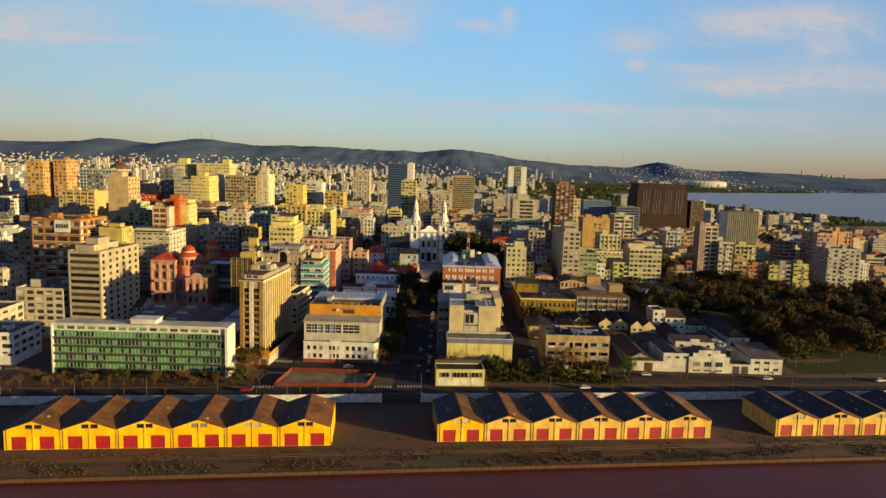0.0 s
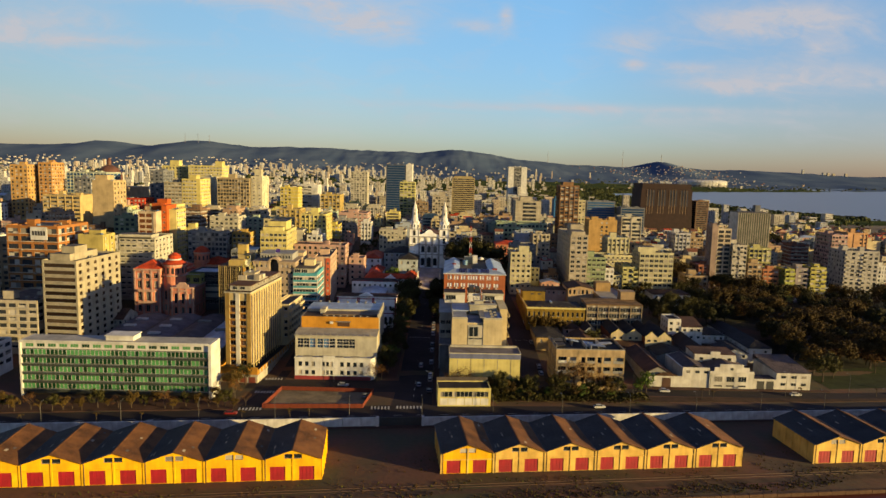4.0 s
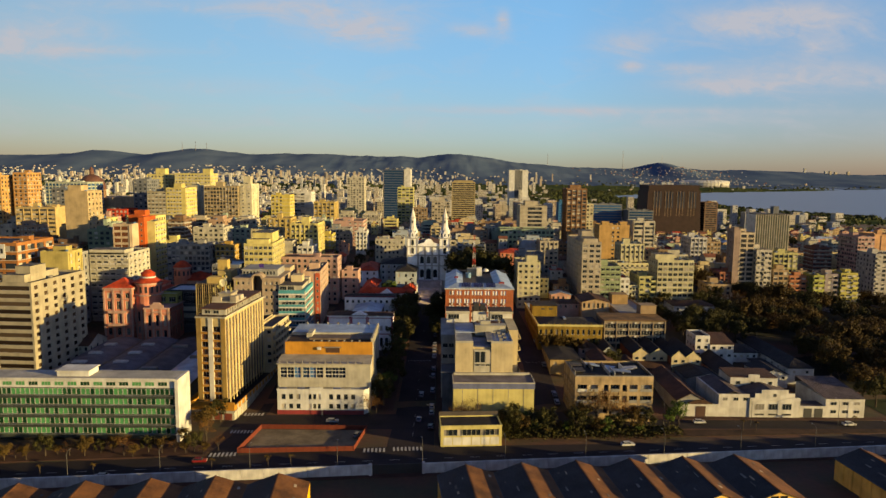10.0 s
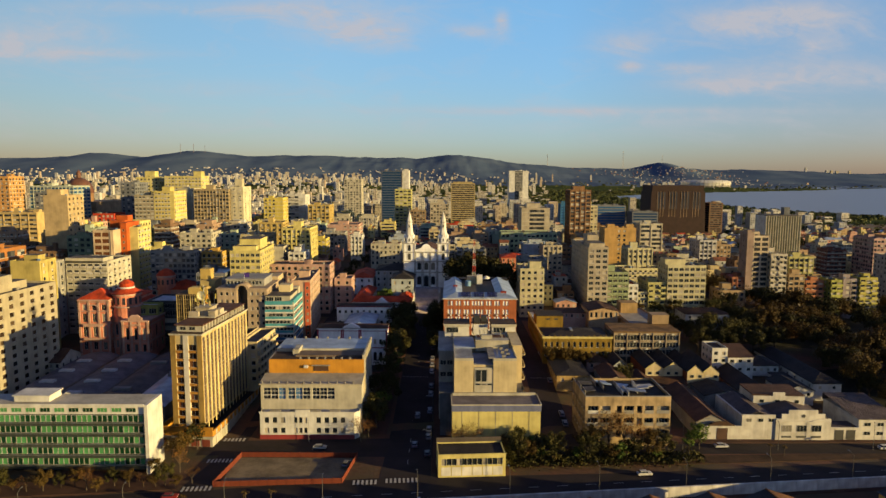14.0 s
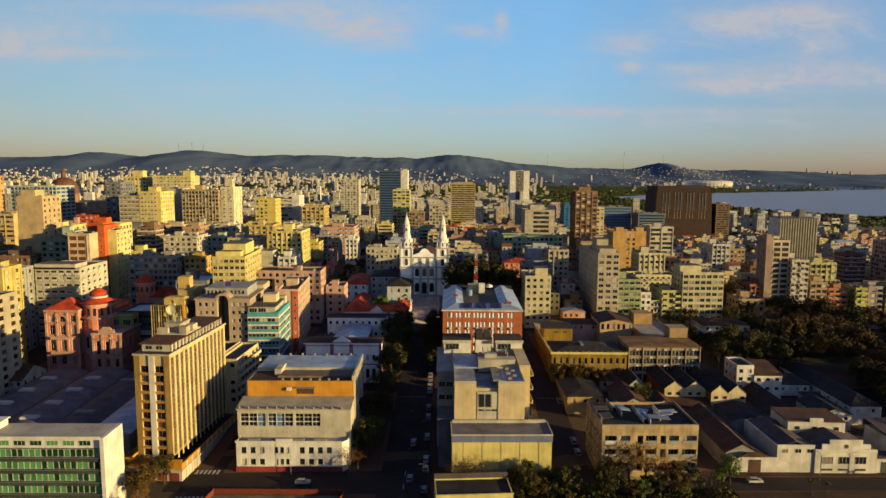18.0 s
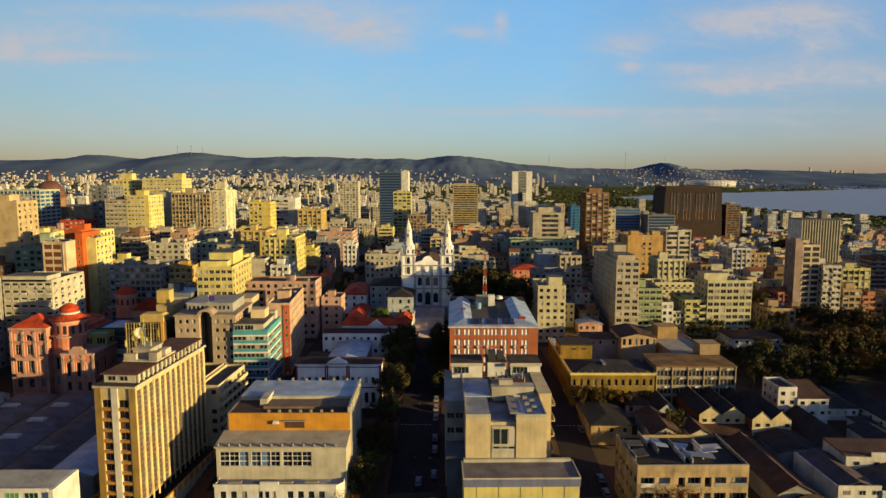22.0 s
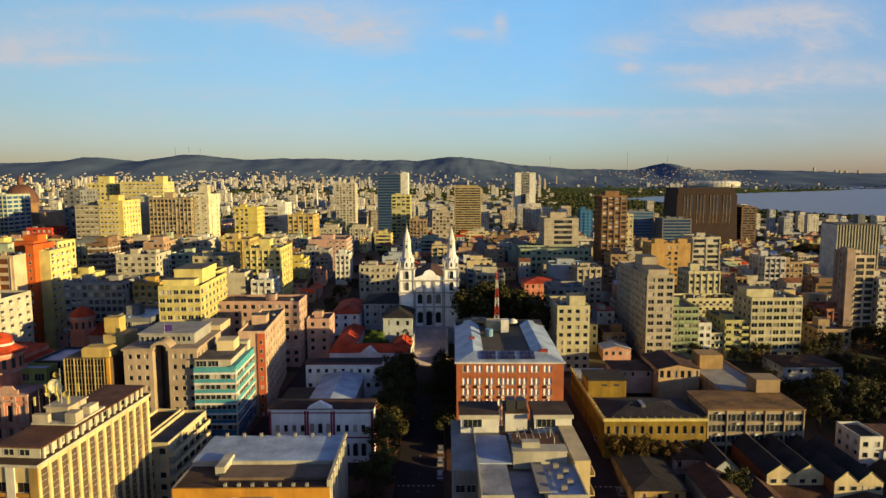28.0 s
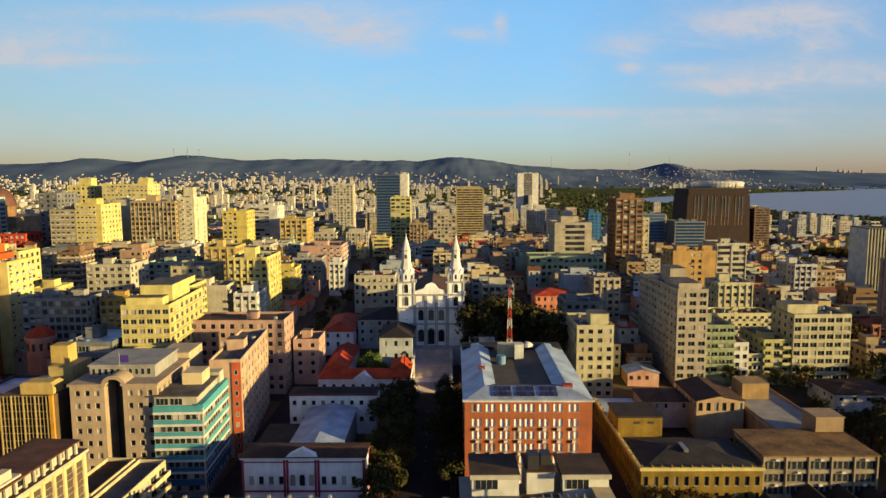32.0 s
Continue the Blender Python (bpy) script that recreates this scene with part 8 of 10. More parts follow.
before = set(bpy.data.objects)
yellow_court()
for e in [o for o in bpy.data.objects if o not in before and o.parent is None]:
    e.location = Vector((-3.8, 178.6, 86.7)) + (e.location - Vector((-3.8, 178.6, 86.7))) * 0.945
    e.scale = e.scale * 0.945
house("white villa with dark roof and outside stair", 122, 386, 22, 16, 15.5, WHITE, TILE_B, 1.6, "hip", front=(5, 1.4, 1.3), left=(4, 1.2, 1.3), name="villa")
house("lower white wing of the villa", 133, 378, 10, 9, 11.5, WHITE, METAL_B, 0.6, "gable", front=(3, 1.4, 1.3), name="villa")
bldg("cream cube of flats with square windows", 38.9, 391, 12.2, 20, 37.6, STRAW, front=(4, 1.3, 1.3), left=(6, 1.3, 1.3), rooms=[(0.4, 0.1, 6, 7, 4)])
bldg("brown-faced small flats with tiled roof", 61.5, 411, 9, 14, 22.5, BROWN, front=(3, 1.6, 1.4), left=(4, 1.2, 1.3), roof=TILE_B, tank=0)
bldg("long beige slab tower with grey flank", 75.6, 402, 10.6, 42, 47.5, paint((0.50, 0.43, 0.33), name="stone_plaster"), front=(3, 1.9, 1.4), left=(12, 1.0, 1.2), fl=2.85, rooms=[(0.1, 0.05, 8, 14, 2.4), (0.3, 0.4, 6, 10, 5.5)], rot=1)
bldg("pale green flats with white balconies", 87.9, 409.5, 11.2, 18, 33.2, GREENP, front=(4, 1.8, 1.5), left=(5, 1.2, 1.3), fl=2.9, balc={"front": 1}, rot=1)
bldg("narrow white house front, tiled roof", 99.6, 410.5, 5.2, 14, 26.5, WHITE, front=(2, 1.3, 1.4), tank=0, roof=TILE_R)
bldg("low cream flats in the row", 105.0, 411, 5, 14, 22.2, STRAW, front=(3, 1.0, 1.2), tank=0)
bldg("lemon flats with gabled parapet", 110.2, 410.5, 9.4, 20, 27.6, GREENISH, front=(3, 1.7, 1.4), left=(5, 1.2, 1.3), tank=0, balc={"front": 2})
bldg("broad cream apartment block with balcony bands", 120.1, 409.5, 20.6, 16, 36.9, STRAW, front=(7, 2.1, 1.5), left=(4, 1.3, 1.3), fl=3.0, rooms=[(0.0, 0.3, 11, 8, 3.4)], slab=0.5, rot=1)
bldg("brown-grey tower with orange loggias", 175.0, 438.6, 3.7, 10, 52.2, paint((0.36, 0.26, 0.22), name="taupe_plaster"), left=(1, 0.8, 1.0), rooms=[(0.1, 0.1, 2.8, 5, 2)])
bldg("orange-banded front of the taupe tower", 178.8, 438.7, 8.8, 12, 50.4, paint((0.66, 0.54, 0.40), name="sandstone_plaster"), front=(2, 3.3, 1.9), fl=2.9, slab=0.4, glass=glazing("amber_blinds", (0.03, 0.03, 0.03), (0.34, 0.15, 0.06), 0.4))
bldg("beige flats with loggias in the row", 188.0, 436, 9.4, 15, 40.2, paint((0.58, 0.53, 0.46), name="shell_plaster"), front=(4, 1.9, 1.6), left=(3, 1.3, 1.3), slab=0.4, balc={"front": 2})
bldg("small tan flats in the row", 199.2, 436.5, 9.2, 6.5, 28, TAN, front=(3, 2.0, 1.5), left=(2, 1.3, 1.4))
bldg("lemon terrace flats above the park", 203.0, 444.5, 14.4, 14, 37.6, GREENISH, front=(5, 2.1, 1.5), left=(4, 1.3, 1.4), slab=0.5)
bldg("terracotta flats above the park", 209.4, 437, 10.4, 6.5, 24.6, paint((0.52, 0.20, 0.10), name="terracotta_plaster"), front=(3, 2.1, 1.5), left=(2, 1.3, 1.4), balc={"front": 1})
bldg("yellow-green narrow flats above the park", 222.4, 434, 6.2, 12, 25.4, paint((0.46, 0.46, 0.12), name="lime_plaster"), front=(2, 2.0, 1.5), left=(3, 1.3, 1.4), balc={"front": 1})
bldg("mauve narrow flats above the park", 230.2, 435.6, 8.0, 13, 26.0, paint((0.36, 0.30, 0.31), name="mauve_plaster"), front=(2, 2.4, 1.5, 1.6, 0.2), left=(3, 1.3, 1.4), slab=0.5)
bldg("olive-yellow flats above the park", 239.4, 435, 10.2, 13, 26.8, paint((0.52, 0.46, 0.12), name="olive_yellow_plaster"), front=(3, 2.3, 1.5), left=(3, 1.3, 1.4), balc={"front": 2})
bldg("grey-white tower of flats with balcony stack", 282.3, 470, 24.2, 20, 34.4, paint((0.46, 0.43, 0.40), name="dove_plaster"), front=(6, 1.9, 1.5), left=(6, 1.3, 1.4), balc={"front": 3})
bldg("pink apartment slab with red window grid", 304.4, 525, 12.4, 24, 40.6, paint((0.55, 0.34, 0.30), name="shell_pink_plaster"), front=(5, 1.6, 1.4), left=(9, 1.7, 1.5))
bldg("orange blank-sided block beside the pink slab", 317.0, 526, 16, 20, 42.4, paint((0.66, 0.36, 0.18), name="apricot_plaster"), front=(2, 1.4, 1.3, 9, 0))
bldg("white and blue-grey narrow flats", 182.4, 528, 12.0, 20, 38.6, paint((0.58, 0.57, 0.58), name="chalk_plaster"), front=(4, 1.8, 1.6), left=(5, 1.3, 1.4), slab=0.3)
bldg("ochre block beside the chalk flats", 195.0, 529, 10, 16, 35.5, TAN, front=(4, 1.3, 1.4), left=(4, 1.3, 1.4))
bldg("rust-brown flats above the park", 284.0, 546, 14.4, 14, 30.2, paint((0.30, 0.12, 0.08), name="rust_plaster"), front=(5, 1.8, 1.5), left=(4, 1.3, 1.4))


def fin_office():
    e = thing("office_building", 254.6, 581, land(270, 581), -3, "pale green office with tall vertical fins", "building")
    w, d, h = 26.5, 20, 52.8 - land(270, 581)
    part("core", MB().box(0, 0.5, -4, w, d, h - 0.6), paint((0.10, 0.16, 0.09), 0.5, name="green_panel"), e)
    part("side_wall", MB().box(-0.4, 0, -4, 0, d, h), WHITE, e)
    for i in range(15):
        part("fin", MB().box(i * w / 14 - 0.35, -0.6, 4, i * w / 14 + 0.35, 0.5, h), PALE, e)
    part("roof", MB().box(-0.4, -0.6, h, w + 0.4, d, h + 0.6), ROOFC, e), part("plant_room", MB().box(16, 6, h + 0.6, 20.5, 12, h + 6.6), SLATE, e)


fin_office()


def dark_tower():
    e = thing("government_tower", 278, 950, 4, 0, "dark brown tapering government tower with pale vertical ribs", "building")
    DB = paint((0.040, 0.019, 0.016), 0.8, 0.3, name="dark_brown_cladding")
    w, d, h = 71.5, 46, 64
    ring = [(0, 0), (w, 0), (w, d), (0, d)]
    part("shaft", MB().prism([(-2, -2), (w + 2, -2), (w + 2, d + 2), (-2, d + 2)], -4, h - 6, scale=0.955, cx=w / 2, cy=d / 2), DB, e)
    part("crown", MB().box(1.0, 0.4, h - 6, w - 1.0, d - 0.4, h + 2), DB, e)
    for i in range(2, 17):
        if i % 4 != 1:
            part("rib", MB().box(i * w / 18 - 0.22, -1.5, 0, i * w / 18 + 0.22, 0.4, h - 6), TAN, e)
            part("glass_strip", MB().box(i * w / 18 + 0.5, -1.3, 2, i * w / 18 + 2.4, 0.4, h - 7), paint((0.03, 0.035, 0.05), 0.3, 0.2, 0.0, name="dark_strip_glass"), e)
    bldg("brown office block beside the dark tower", 356, 948, 18, 24, 47, BROWN, front=(1, 15, 1.5), left=(1, 20, 1.5), near=0, name="office_building")


dark_tower()
bldg("beige flats with dark loggias and grey flank", 57.3, 550, 21, 22, 60, BEIGE, front=(1, 11, 1.7, 6, 4), left=(3, 1.5, 1.4), fl=3.2, rooms=[(0.2, 0.2, 10, 9, 4)])
bldg("brown brick tower with terraces", 97, 570, 16, 20, 73, paint((0.30, 0.16, 0.08), name="brown_brick"), front=(4, 2.4, 1.7), left=(5, 1.5, 1.5), slab=0.4, rooms=[(0.15, 0.1, 9, 9, 3.5)])
bldg("pale tower behind the brown brick one", 114, 590, 9, 16, 60, STRAW, front=(3, 1.4, 1.4), left=(3, 1.3, 1.4))
bldg("long mint-green institute with white frames", 40.7, 530, 40, 18, 43.5, paint((0.40, 0.50, 0.34), name="pale_mint_plaster"), front=(13, 1.7, 1.7), left=(5, 1.5, 1.6), fl=3.6, name="institute", rooms=[])
house("red-tiled old school with pink walls", 36, 470, 17, 16, 33, PINK, TILE_R, 2.4, "hip", front=(6, 1.1, 1.7), left=(5, 1.1, 1.7), name="school")
bldg("low beige flats beside the slab tower", 62, 470, 12, 16, 41, BEIGE, front=(4, 1.4, 1.4), left=(4, 1.4, 1.4))
bldg("blue glass court offices", 169, 800, 34, 24, 50, SLATE, front=(1, 32, 1.8), glass=GLASS_BLUE, near=0, name="office_building")
bldg("second blue glass court office", 205, 780, 28, 24, 44, SLATE, front=(1, 26, 1.8), glass=GLASS_BLUE, near=0, name="office_building")
bldg("dark blue narrow glass office", 128, 790, 12, 16, 52, NAVY, front=(3, 2.4, 1.7), glass=GLASS_BLUE, near=0, name="office_building")
bldg("orange-sided flats with roof huts", 107.5, 500, 21, 16, 49.5, paint((0.60, 0.36, 0.13), name="apricot_plaster"), front=(2, 1.3, 1.3, 8, 6), left=(3, 1.3, 1.4), rooms=[(0.1, 0.1, 5, 5, 3), (0.7, 0.1, 5, 5, 3)])
bldg("pale flats with ribbon windows", 136.7, 520, 16, 18, 51, PALE, front=(2, 6.0, 1.5), left=(4, 1.5, 1.4))
bldg("low cream houses behind the slab", 110, 452, 15, 14, 41.5, STRAW, front=(5, 1.3, 1.3), left=(4, 1.3, 1.3))
bldg("long low cream terrace", 98, 440, 30, 12, 31, STRAW, front=(10, 1.2, 1.5), left=(4, 1.2, 1.4), roof=TILE_B, rooms=[], tank=0)
bldg("rust-roofed flats behind the terrace", 128, 470, 18, 14, 36, TAN, front=(6, 1.2, 1.4), left=(4, 1.2, 1.4), roof=TILE_R, rooms=[])
bldg("grey and white flats by the slab", 44, 440, 16, 18, 36, GREY, front=(5, 1.4, 1.4), left=(5, 1.4, 1.4))
bldg("ochre small flats near the park", 152, 418, 14, 14, 22, TAN, front=(4, 1.4, 1.4), left=(4, 1.4, 1.4), tank=0)
bldg("red-brown low flats near the park", 168, 440, 18, 16, 26, paint((0.42, 0.16, 0.09), name="oxide_plaster"), front=(6, 1.3, 1.4), left=(4, 1.3, 1.4), roof=TILE_R)
# ---------------------------------------------------------------- the rest of the town
OCC += [(-160, 225, -62, 330), (-172, 350, -100, 395), (-156, 398, -124, 430), (-66, 225, -20, 330), (-20, 225, 46, 396), (-60, 318, 2, 480), (43, 225, 160, 400), (118, 225, 340, 462), (270, 940, 400, 1030), (-70, 395, -40, 660), (275, 635, 325, 666), (30, 395, 46, 520)]
PALETTE = [LEMON, PALE, BEIGE, CREAM, GREY, ROSE, TAN, WHITE, MINT, YELL, SLATE, BROWN, paint((0.52, 0.46, 0.36), name="oat_plaster"), paint((0.46, 0.30, 0.20), name="clay_plaster"), paint((0.60, 0.55, 0.44), name="bone_plaster")]
NAMES = {id(LEMON): "pale lemon", id(PALE): "pale grey-cream", id(BEIGE): "beige", id(CREAM): "cream", id(GREY): "grey", id(ROSE): "rose", id(TAN): "tan", id(WHITE): "white", id(MINT): "mint-green", id(YELL): "yellow", id(SLATE): "slate-grey", id(BROWN): "brown"}
EAST = [PALE, GREY, WHITE, ROSE, TAN, BEIGE, MINT, BROWN, paint((0.58, 0.59, 0.60), name="chalk_grey_plaster"), paint((0.44, 0.50, 0.58), name="pale_blue_wall"), paint((0.46, 0.30, 0.20), name="clay_plaster"), paint((0.60, 0.56, 0.46), name="bone_plaster"), CREAM]
rng = random.Random(11)


def free(x0, y0, x1, y1):
    return all(x1 < a - 1.2 or x0 > c + 1.2 or y1 < b - 1.2 or y0 > d + 1.2 for a, b, c, d in OCC)


made = 0
y = 300.0
while y < 1020 and made < 330:
    half = 0.72 * y + 30
    x = -half + rng.uniform(0, 10)
    while x < half:
        w, d = rng.uniform(9, 19), rng.uniform(11, 19)
        yy = y + rng.uniform(-3, 3)
        if free(x, yy, x + w, yy + d) and not in_lake(x, yy) and rng.random() < (0.95 if y < 620 else 0.62):
            z = land(x + w / 2, yy)
            tall = rng.random()
            if x < -70:
                h = rng.uniform(12, 22) if tall < 0.6 else rng.uniform(22, 36)
            elif x < 140:
                h = rng.uniform(8, 16) if tall < 0.72 else rng.uniform(16, 28)
            else:
                h = rng.uniform(6, 12) if tall < 0.75 else rng.uniform(12, 22)
            k = 150 - 90 * lerp(380, 900, yy) if x < -60 else 165 - 95 * lerp(380, 950, yy)
            top = min(z + h, 86.4 - k * (yy - 179) / 1162)
            if top > z + 4.5:
                m = rng.choice(PALETTE if x < -60 else EAST)
                side = {"right" if x < 0 else "left": (max(2, int(d / rng.choice((2.3, 2.8, 3.3)))), rng.choice((1.2, 1.5, 1.8)), 1.4)}
                nm = NAMES.get(id(m), "plain plastered")
                if top - z < 10 and rng.random() < 0.5:
                    house(nm + " small town house with tiled roof", x, yy, w * 0.8, d, top - 1.5, m, rng.choice((TILE_R, TILE_B, TILE_D, TILE_B)), 1.8, rng.choice(("hip", "gable")), rng.choice("xy"), front=None, name="town_house")
                else:
                    q = rng.random()
                    nb = max(2, int(w / rng.choice((2.1, 2.5, 3.0))))
                    fr = (nb, w / nb * rng.uniform(0.45, 0.72), rng.choice((1.3, 1.45, 1.6)))
                    if q < 0.18:
                        fr = (max(1, nb // 2), 1.3, 1.3, w * 0.45, 0.5)
                    elif q < 0.3:
                        fr = (1, w * 0.86, 1.4)
                    elif q < 0.38:
                        fr = None
                    big = [(rng.uniform(0.05, 0.3), rng.uniform(0.1, 0.4), w * rng.uniform(0.35, 0.65), d * rng.uniform(0.3, 0.5), rng.uniform(2.4, 3.4))]
                    if rng.random() < 0.3:
                        big.append((rng.uniform(0.3, 0.7), rng.uniform(0.3, 0.6), rng.uniform(1.8, 3.2), rng.uniform(1.8, 3), rng.uniform(3.4, 5.5)))
                    bldg(nm + " flats of the old town, flat roof", x, yy, w, d, top, m, front=fr, near=0, roof=rng.choice((ROOFC, ROOFC, ROOFB, ROOFD, TILE_R)), tank=0, fl=rng.choice((2.8, 3.0, 3.2)), slab=None, rooms=big, **side)
                made += 1
        x += w + rng.choice((0.6, 1.5, 3.0, 7.0))
    y += rng.uniform(19, 24) if y < 620 else rng.uniform(26, 34)

# low old houses packed between the blocks, too many to tell apart
INF = [paint(c, name="old_wall") for c in ((0.62, 0.55, 0.42), (0.52, 0.36, 0.20), (0.50, 0.50, 0.50), (0.62, 0.34, 0.26), (0.68, 0.56, 0.24))]
INR = [TILE_R, TILE_B, ROOFC, paint((0.30, 0.11, 0.06), stain=0.6, name="old_tile"), METAL_B]
inf, ir, near_occ = MB(), random.Random(31), {}
for a, b, c, d in OCC:
    for gx in range(int(a // 40), int(c // 40) + 1):
        for gy in range(int(b // 40), int(d // 40) + 1):
            near_occ.setdefault((gx, gy), []).append((a, b, c, d))


def roomy(x0, y0, x1, y1):
    cells = {(int(gx // 40), int(gy // 40)) for gx in (x0, x1) for gy in (y0, y1)}
    return all(x1 < a - 0.2 or x0 > c + 0.2 or y1 < b - 0.2 or y0 > d + 0.2 for q in cells for a, b, c, d in near_occ.get(q, ()))


for i in range(9000):
    y = 395 + 620 * ir.random() ** 1.3
    x = ir.uniform(-0.74, 0.66) * (y + 20)
    w, d = ir.uniform(5, 11), ir.uniform(5, 11)
    if in_lake(x, y) or not roomy(x, y, x + w, y + d) or (x > 130 and y < 465) or noise.noise((x * 0.012, y * 0.012, 3)) < -0.33:
        continue
    z = land(x, y)
    h = ir.uniform(3.5, 8.5) if ir.random() < 0.8 else ir.uniform(8, 13)
    for gx in {int(x // 40), int((x + w) // 40)}:
        for gy in {int(y // 40), int((y + d) // 40)}:
            near_occ.setdefault((gx, gy), []).append((x, y, x + w, y + d))
    m, r = ir.randrange(5), 5 + ir.choice((0, 0, 1, 2, 2, 3, 3, 4))
    inf.box(x, y, z - 4, x + w, y + d, z + h, m, r, False)
    if r != 7 and ir.random() < 0.75:
        xm, ym, o, t = x + w / 2, y + d / 2, 0.4, z + h + ir.uniform(1.2, 2.2)
        if ir.random() < 0.5:
            inf.face(((x - o, y - o, z + h), (x + w + o, y - o, z + h), (x + w + o, ym, t), (x - o, ym, t)), r).face(((x + w + o, y + d + o, z + h), (x - o, y + d + o, z + h), (x - o, ym, t), (x + w + o, ym, t)), r)
            inf.face(((x, y, z + h), (x, ym, t - 0.05), (x, y + d, z + h)), m).face(((x + w, y, z + h), (x + w, y + d, z + h), (x + w, ym, t - 0.05)), m)
        else:
            inf.face(((x - o, y + d + o, z + h), (x - o, y - o, z + h), (xm, y - o, t), (xm, y + d + o, t)), r).face(((x + w + o, y - o, z + h), (x + w + o, y + d + o, z + h), (xm, y + d + o, t), (xm, y - o, t)), r)
            inf.face(((x, y, z + h), (x + w, y, z + h), (xm, y, t - 0.05)), m)
    else:
        inf.box(x + w * 0.2, y + d * 0.3, z + h, x + w * 0.55, y + d * 0.7, z + h + 2.2, m, r, False)
    for k in range(max(1, int(h / 3.1))):
        for q in range(max(1, int(w / 2.6))):
            a, v = x + (q + 0.28) * w / max(1, int(w / 2.6)), z + h - 2.3 - 3.1 * k
            inf.face(((a, y - 0.06, v), (a + 1.1, y - 0.06, v), (a + 1.1, y - 0.06, v + 1.4), (a, y - 0.06, v + 1.4)), 10)
tagged(new("town_infill", inf.mesh("town_infill", INF + INR + [GLASS_MANY])), "low old houses with tiled roofs packed between the blocks", "houses", kind="stuff")

# the far suburbs, too many and too small to tell apart
FAR_M = [paint((0.62, 0.59, 0.53), name="far_cream"), paint((0.48, 0.43, 0.36), name="far_tan"), paint((0.44, 0.45, 0.47), name="far_grey"), paint((0.54, 0.43, 0.33), name="far_orange"), paint((0.35, 0.16, 0.09), name="far_roof"), GLASS_MANY]
far = MB()
for i in range(11000):
    y = 1010 + 2800 * rng.random() ** 1.2
    x = rng.uniform(-0.78, 0.55) * (y + 60)
    den = 0.62 + 0.9 * noise.noise((x * 0.0022, y * 0.0022, 4))
    if in_lake(x, y) or in_lake(x + 60, y - 40) or rng.random() > den or (x > 0.15 * y and rng.random() < (0.25 if y < 1290 else 0.985 if y < 2300 else 0.93)) or (x > -0.02 * y and rng.random() < 0.55):
        continue
    z = ground_z(x, y)
    w, d = rng.uniform(7, 18), rng.uniform(8, 16)
    if y > 2300:
        w, d = w * 0.6, d * 0.7
    if z > 112 and rng.random() < 0.8:
        continue
    tall = noise.noise((x * 0.004, y * 0.004, 9)) > 0.12
    h = rng.uniform(4, 9) if rng.random() < 0.72 else (rng.uniform(18, 42) if tall else rng.uniform(8, 18))
    h = min(h, 74 + 0.004 * y - z) if z < 70 else rng.uniform(4, 8)
    if h < 3:
        continue
    m = rng.choice((0, 0, 0, 1, 1, 2, 3))
    far.box(x, y, z - 3, x + w, y + d, z + h, m, 4 if h < 10 and rng.random() < 0.6 else m, False)
    if y < 2300 and h > 7:
        for k in range(int(h / 3.2)):
            zz = z + 1.2 + k * 3.2
            for q in range(max(2, int(w / 3.2))):
                a = x + (q + 0.25) * w / max(2, int(w / 3.2))
                far.face(((a, y - 0.08, zz), (a + 1.6, y - 0.08, zz), (a + 1.6, y - 0.08, zz + 1.5), (a, y - 0.08, zz + 1.5)), 5)
for i in range(380):
    x, y = rng.gauss(1300, 200), rng.uniform(3300, 4150)
    z = ground_z(x, y)
    if in_lake(x, y) or z < 25 or z > 125:
        continue
    w, d, h = rng.uniform(3, 7), rng.uniform(4, 7), rng.uniform(3, 5)
    far.box(x, y, z - 3, x + w, y + d, z + h, rng.choice((1, 2, 2, 4)), 4, False)
for i in range(18):
    x, y = (rng.uniform(2150, 2600), rng.uniform(3900, 4200)) if i % 4 == 0 else (rng.uniform(780, 1000), rng.uniform(2900, 3200))
    z, w = ground_z(x, y), rng.uniform(10, 18)
    far.box(x, y, z - 3, x + w, y + w, z + rng.uniform(12, 24), rng.choice((1, 2, 2)), None, False)
tagged(new("far_suburb", far.mesh("far_suburb", FAR_M)), "pale far suburbs spread over the plain and slopes", "suburb", kind="stuff")

# stadium by the lake
e = thing("stadium", 1192, 3100, land(1192, 3100), 0, "white ribbed oval stadium beside the lake", "stadium")
part("bowl", MB().prism(circle(0, 0, 112, 40, ry=80), -4, 10, scale=1.0), CONC, e)
for i in range(40):
    t0, t1 = 2 * math.pi * i / 40, 2 * math.pi * (i + 0.86) / 40
    sm = MB()
    prof = ((108, 8, 80), (114, 22, 85), (104, 30, 76), (80, 33, 54))
    for (ra, za, rya), (rb, zb, ryb) in zip(prof, prof[1:]):
        sm.face([(r * math.cos(t), ry * math.sin(t), z) for r, z, ry, t in ((ra, za, rya, t0), (ra, za, rya, t1), (rb, zb, ryb, t1), (rb, zb, ryb, t0))])
    part("roof_leaf", sm, WHITE, e)

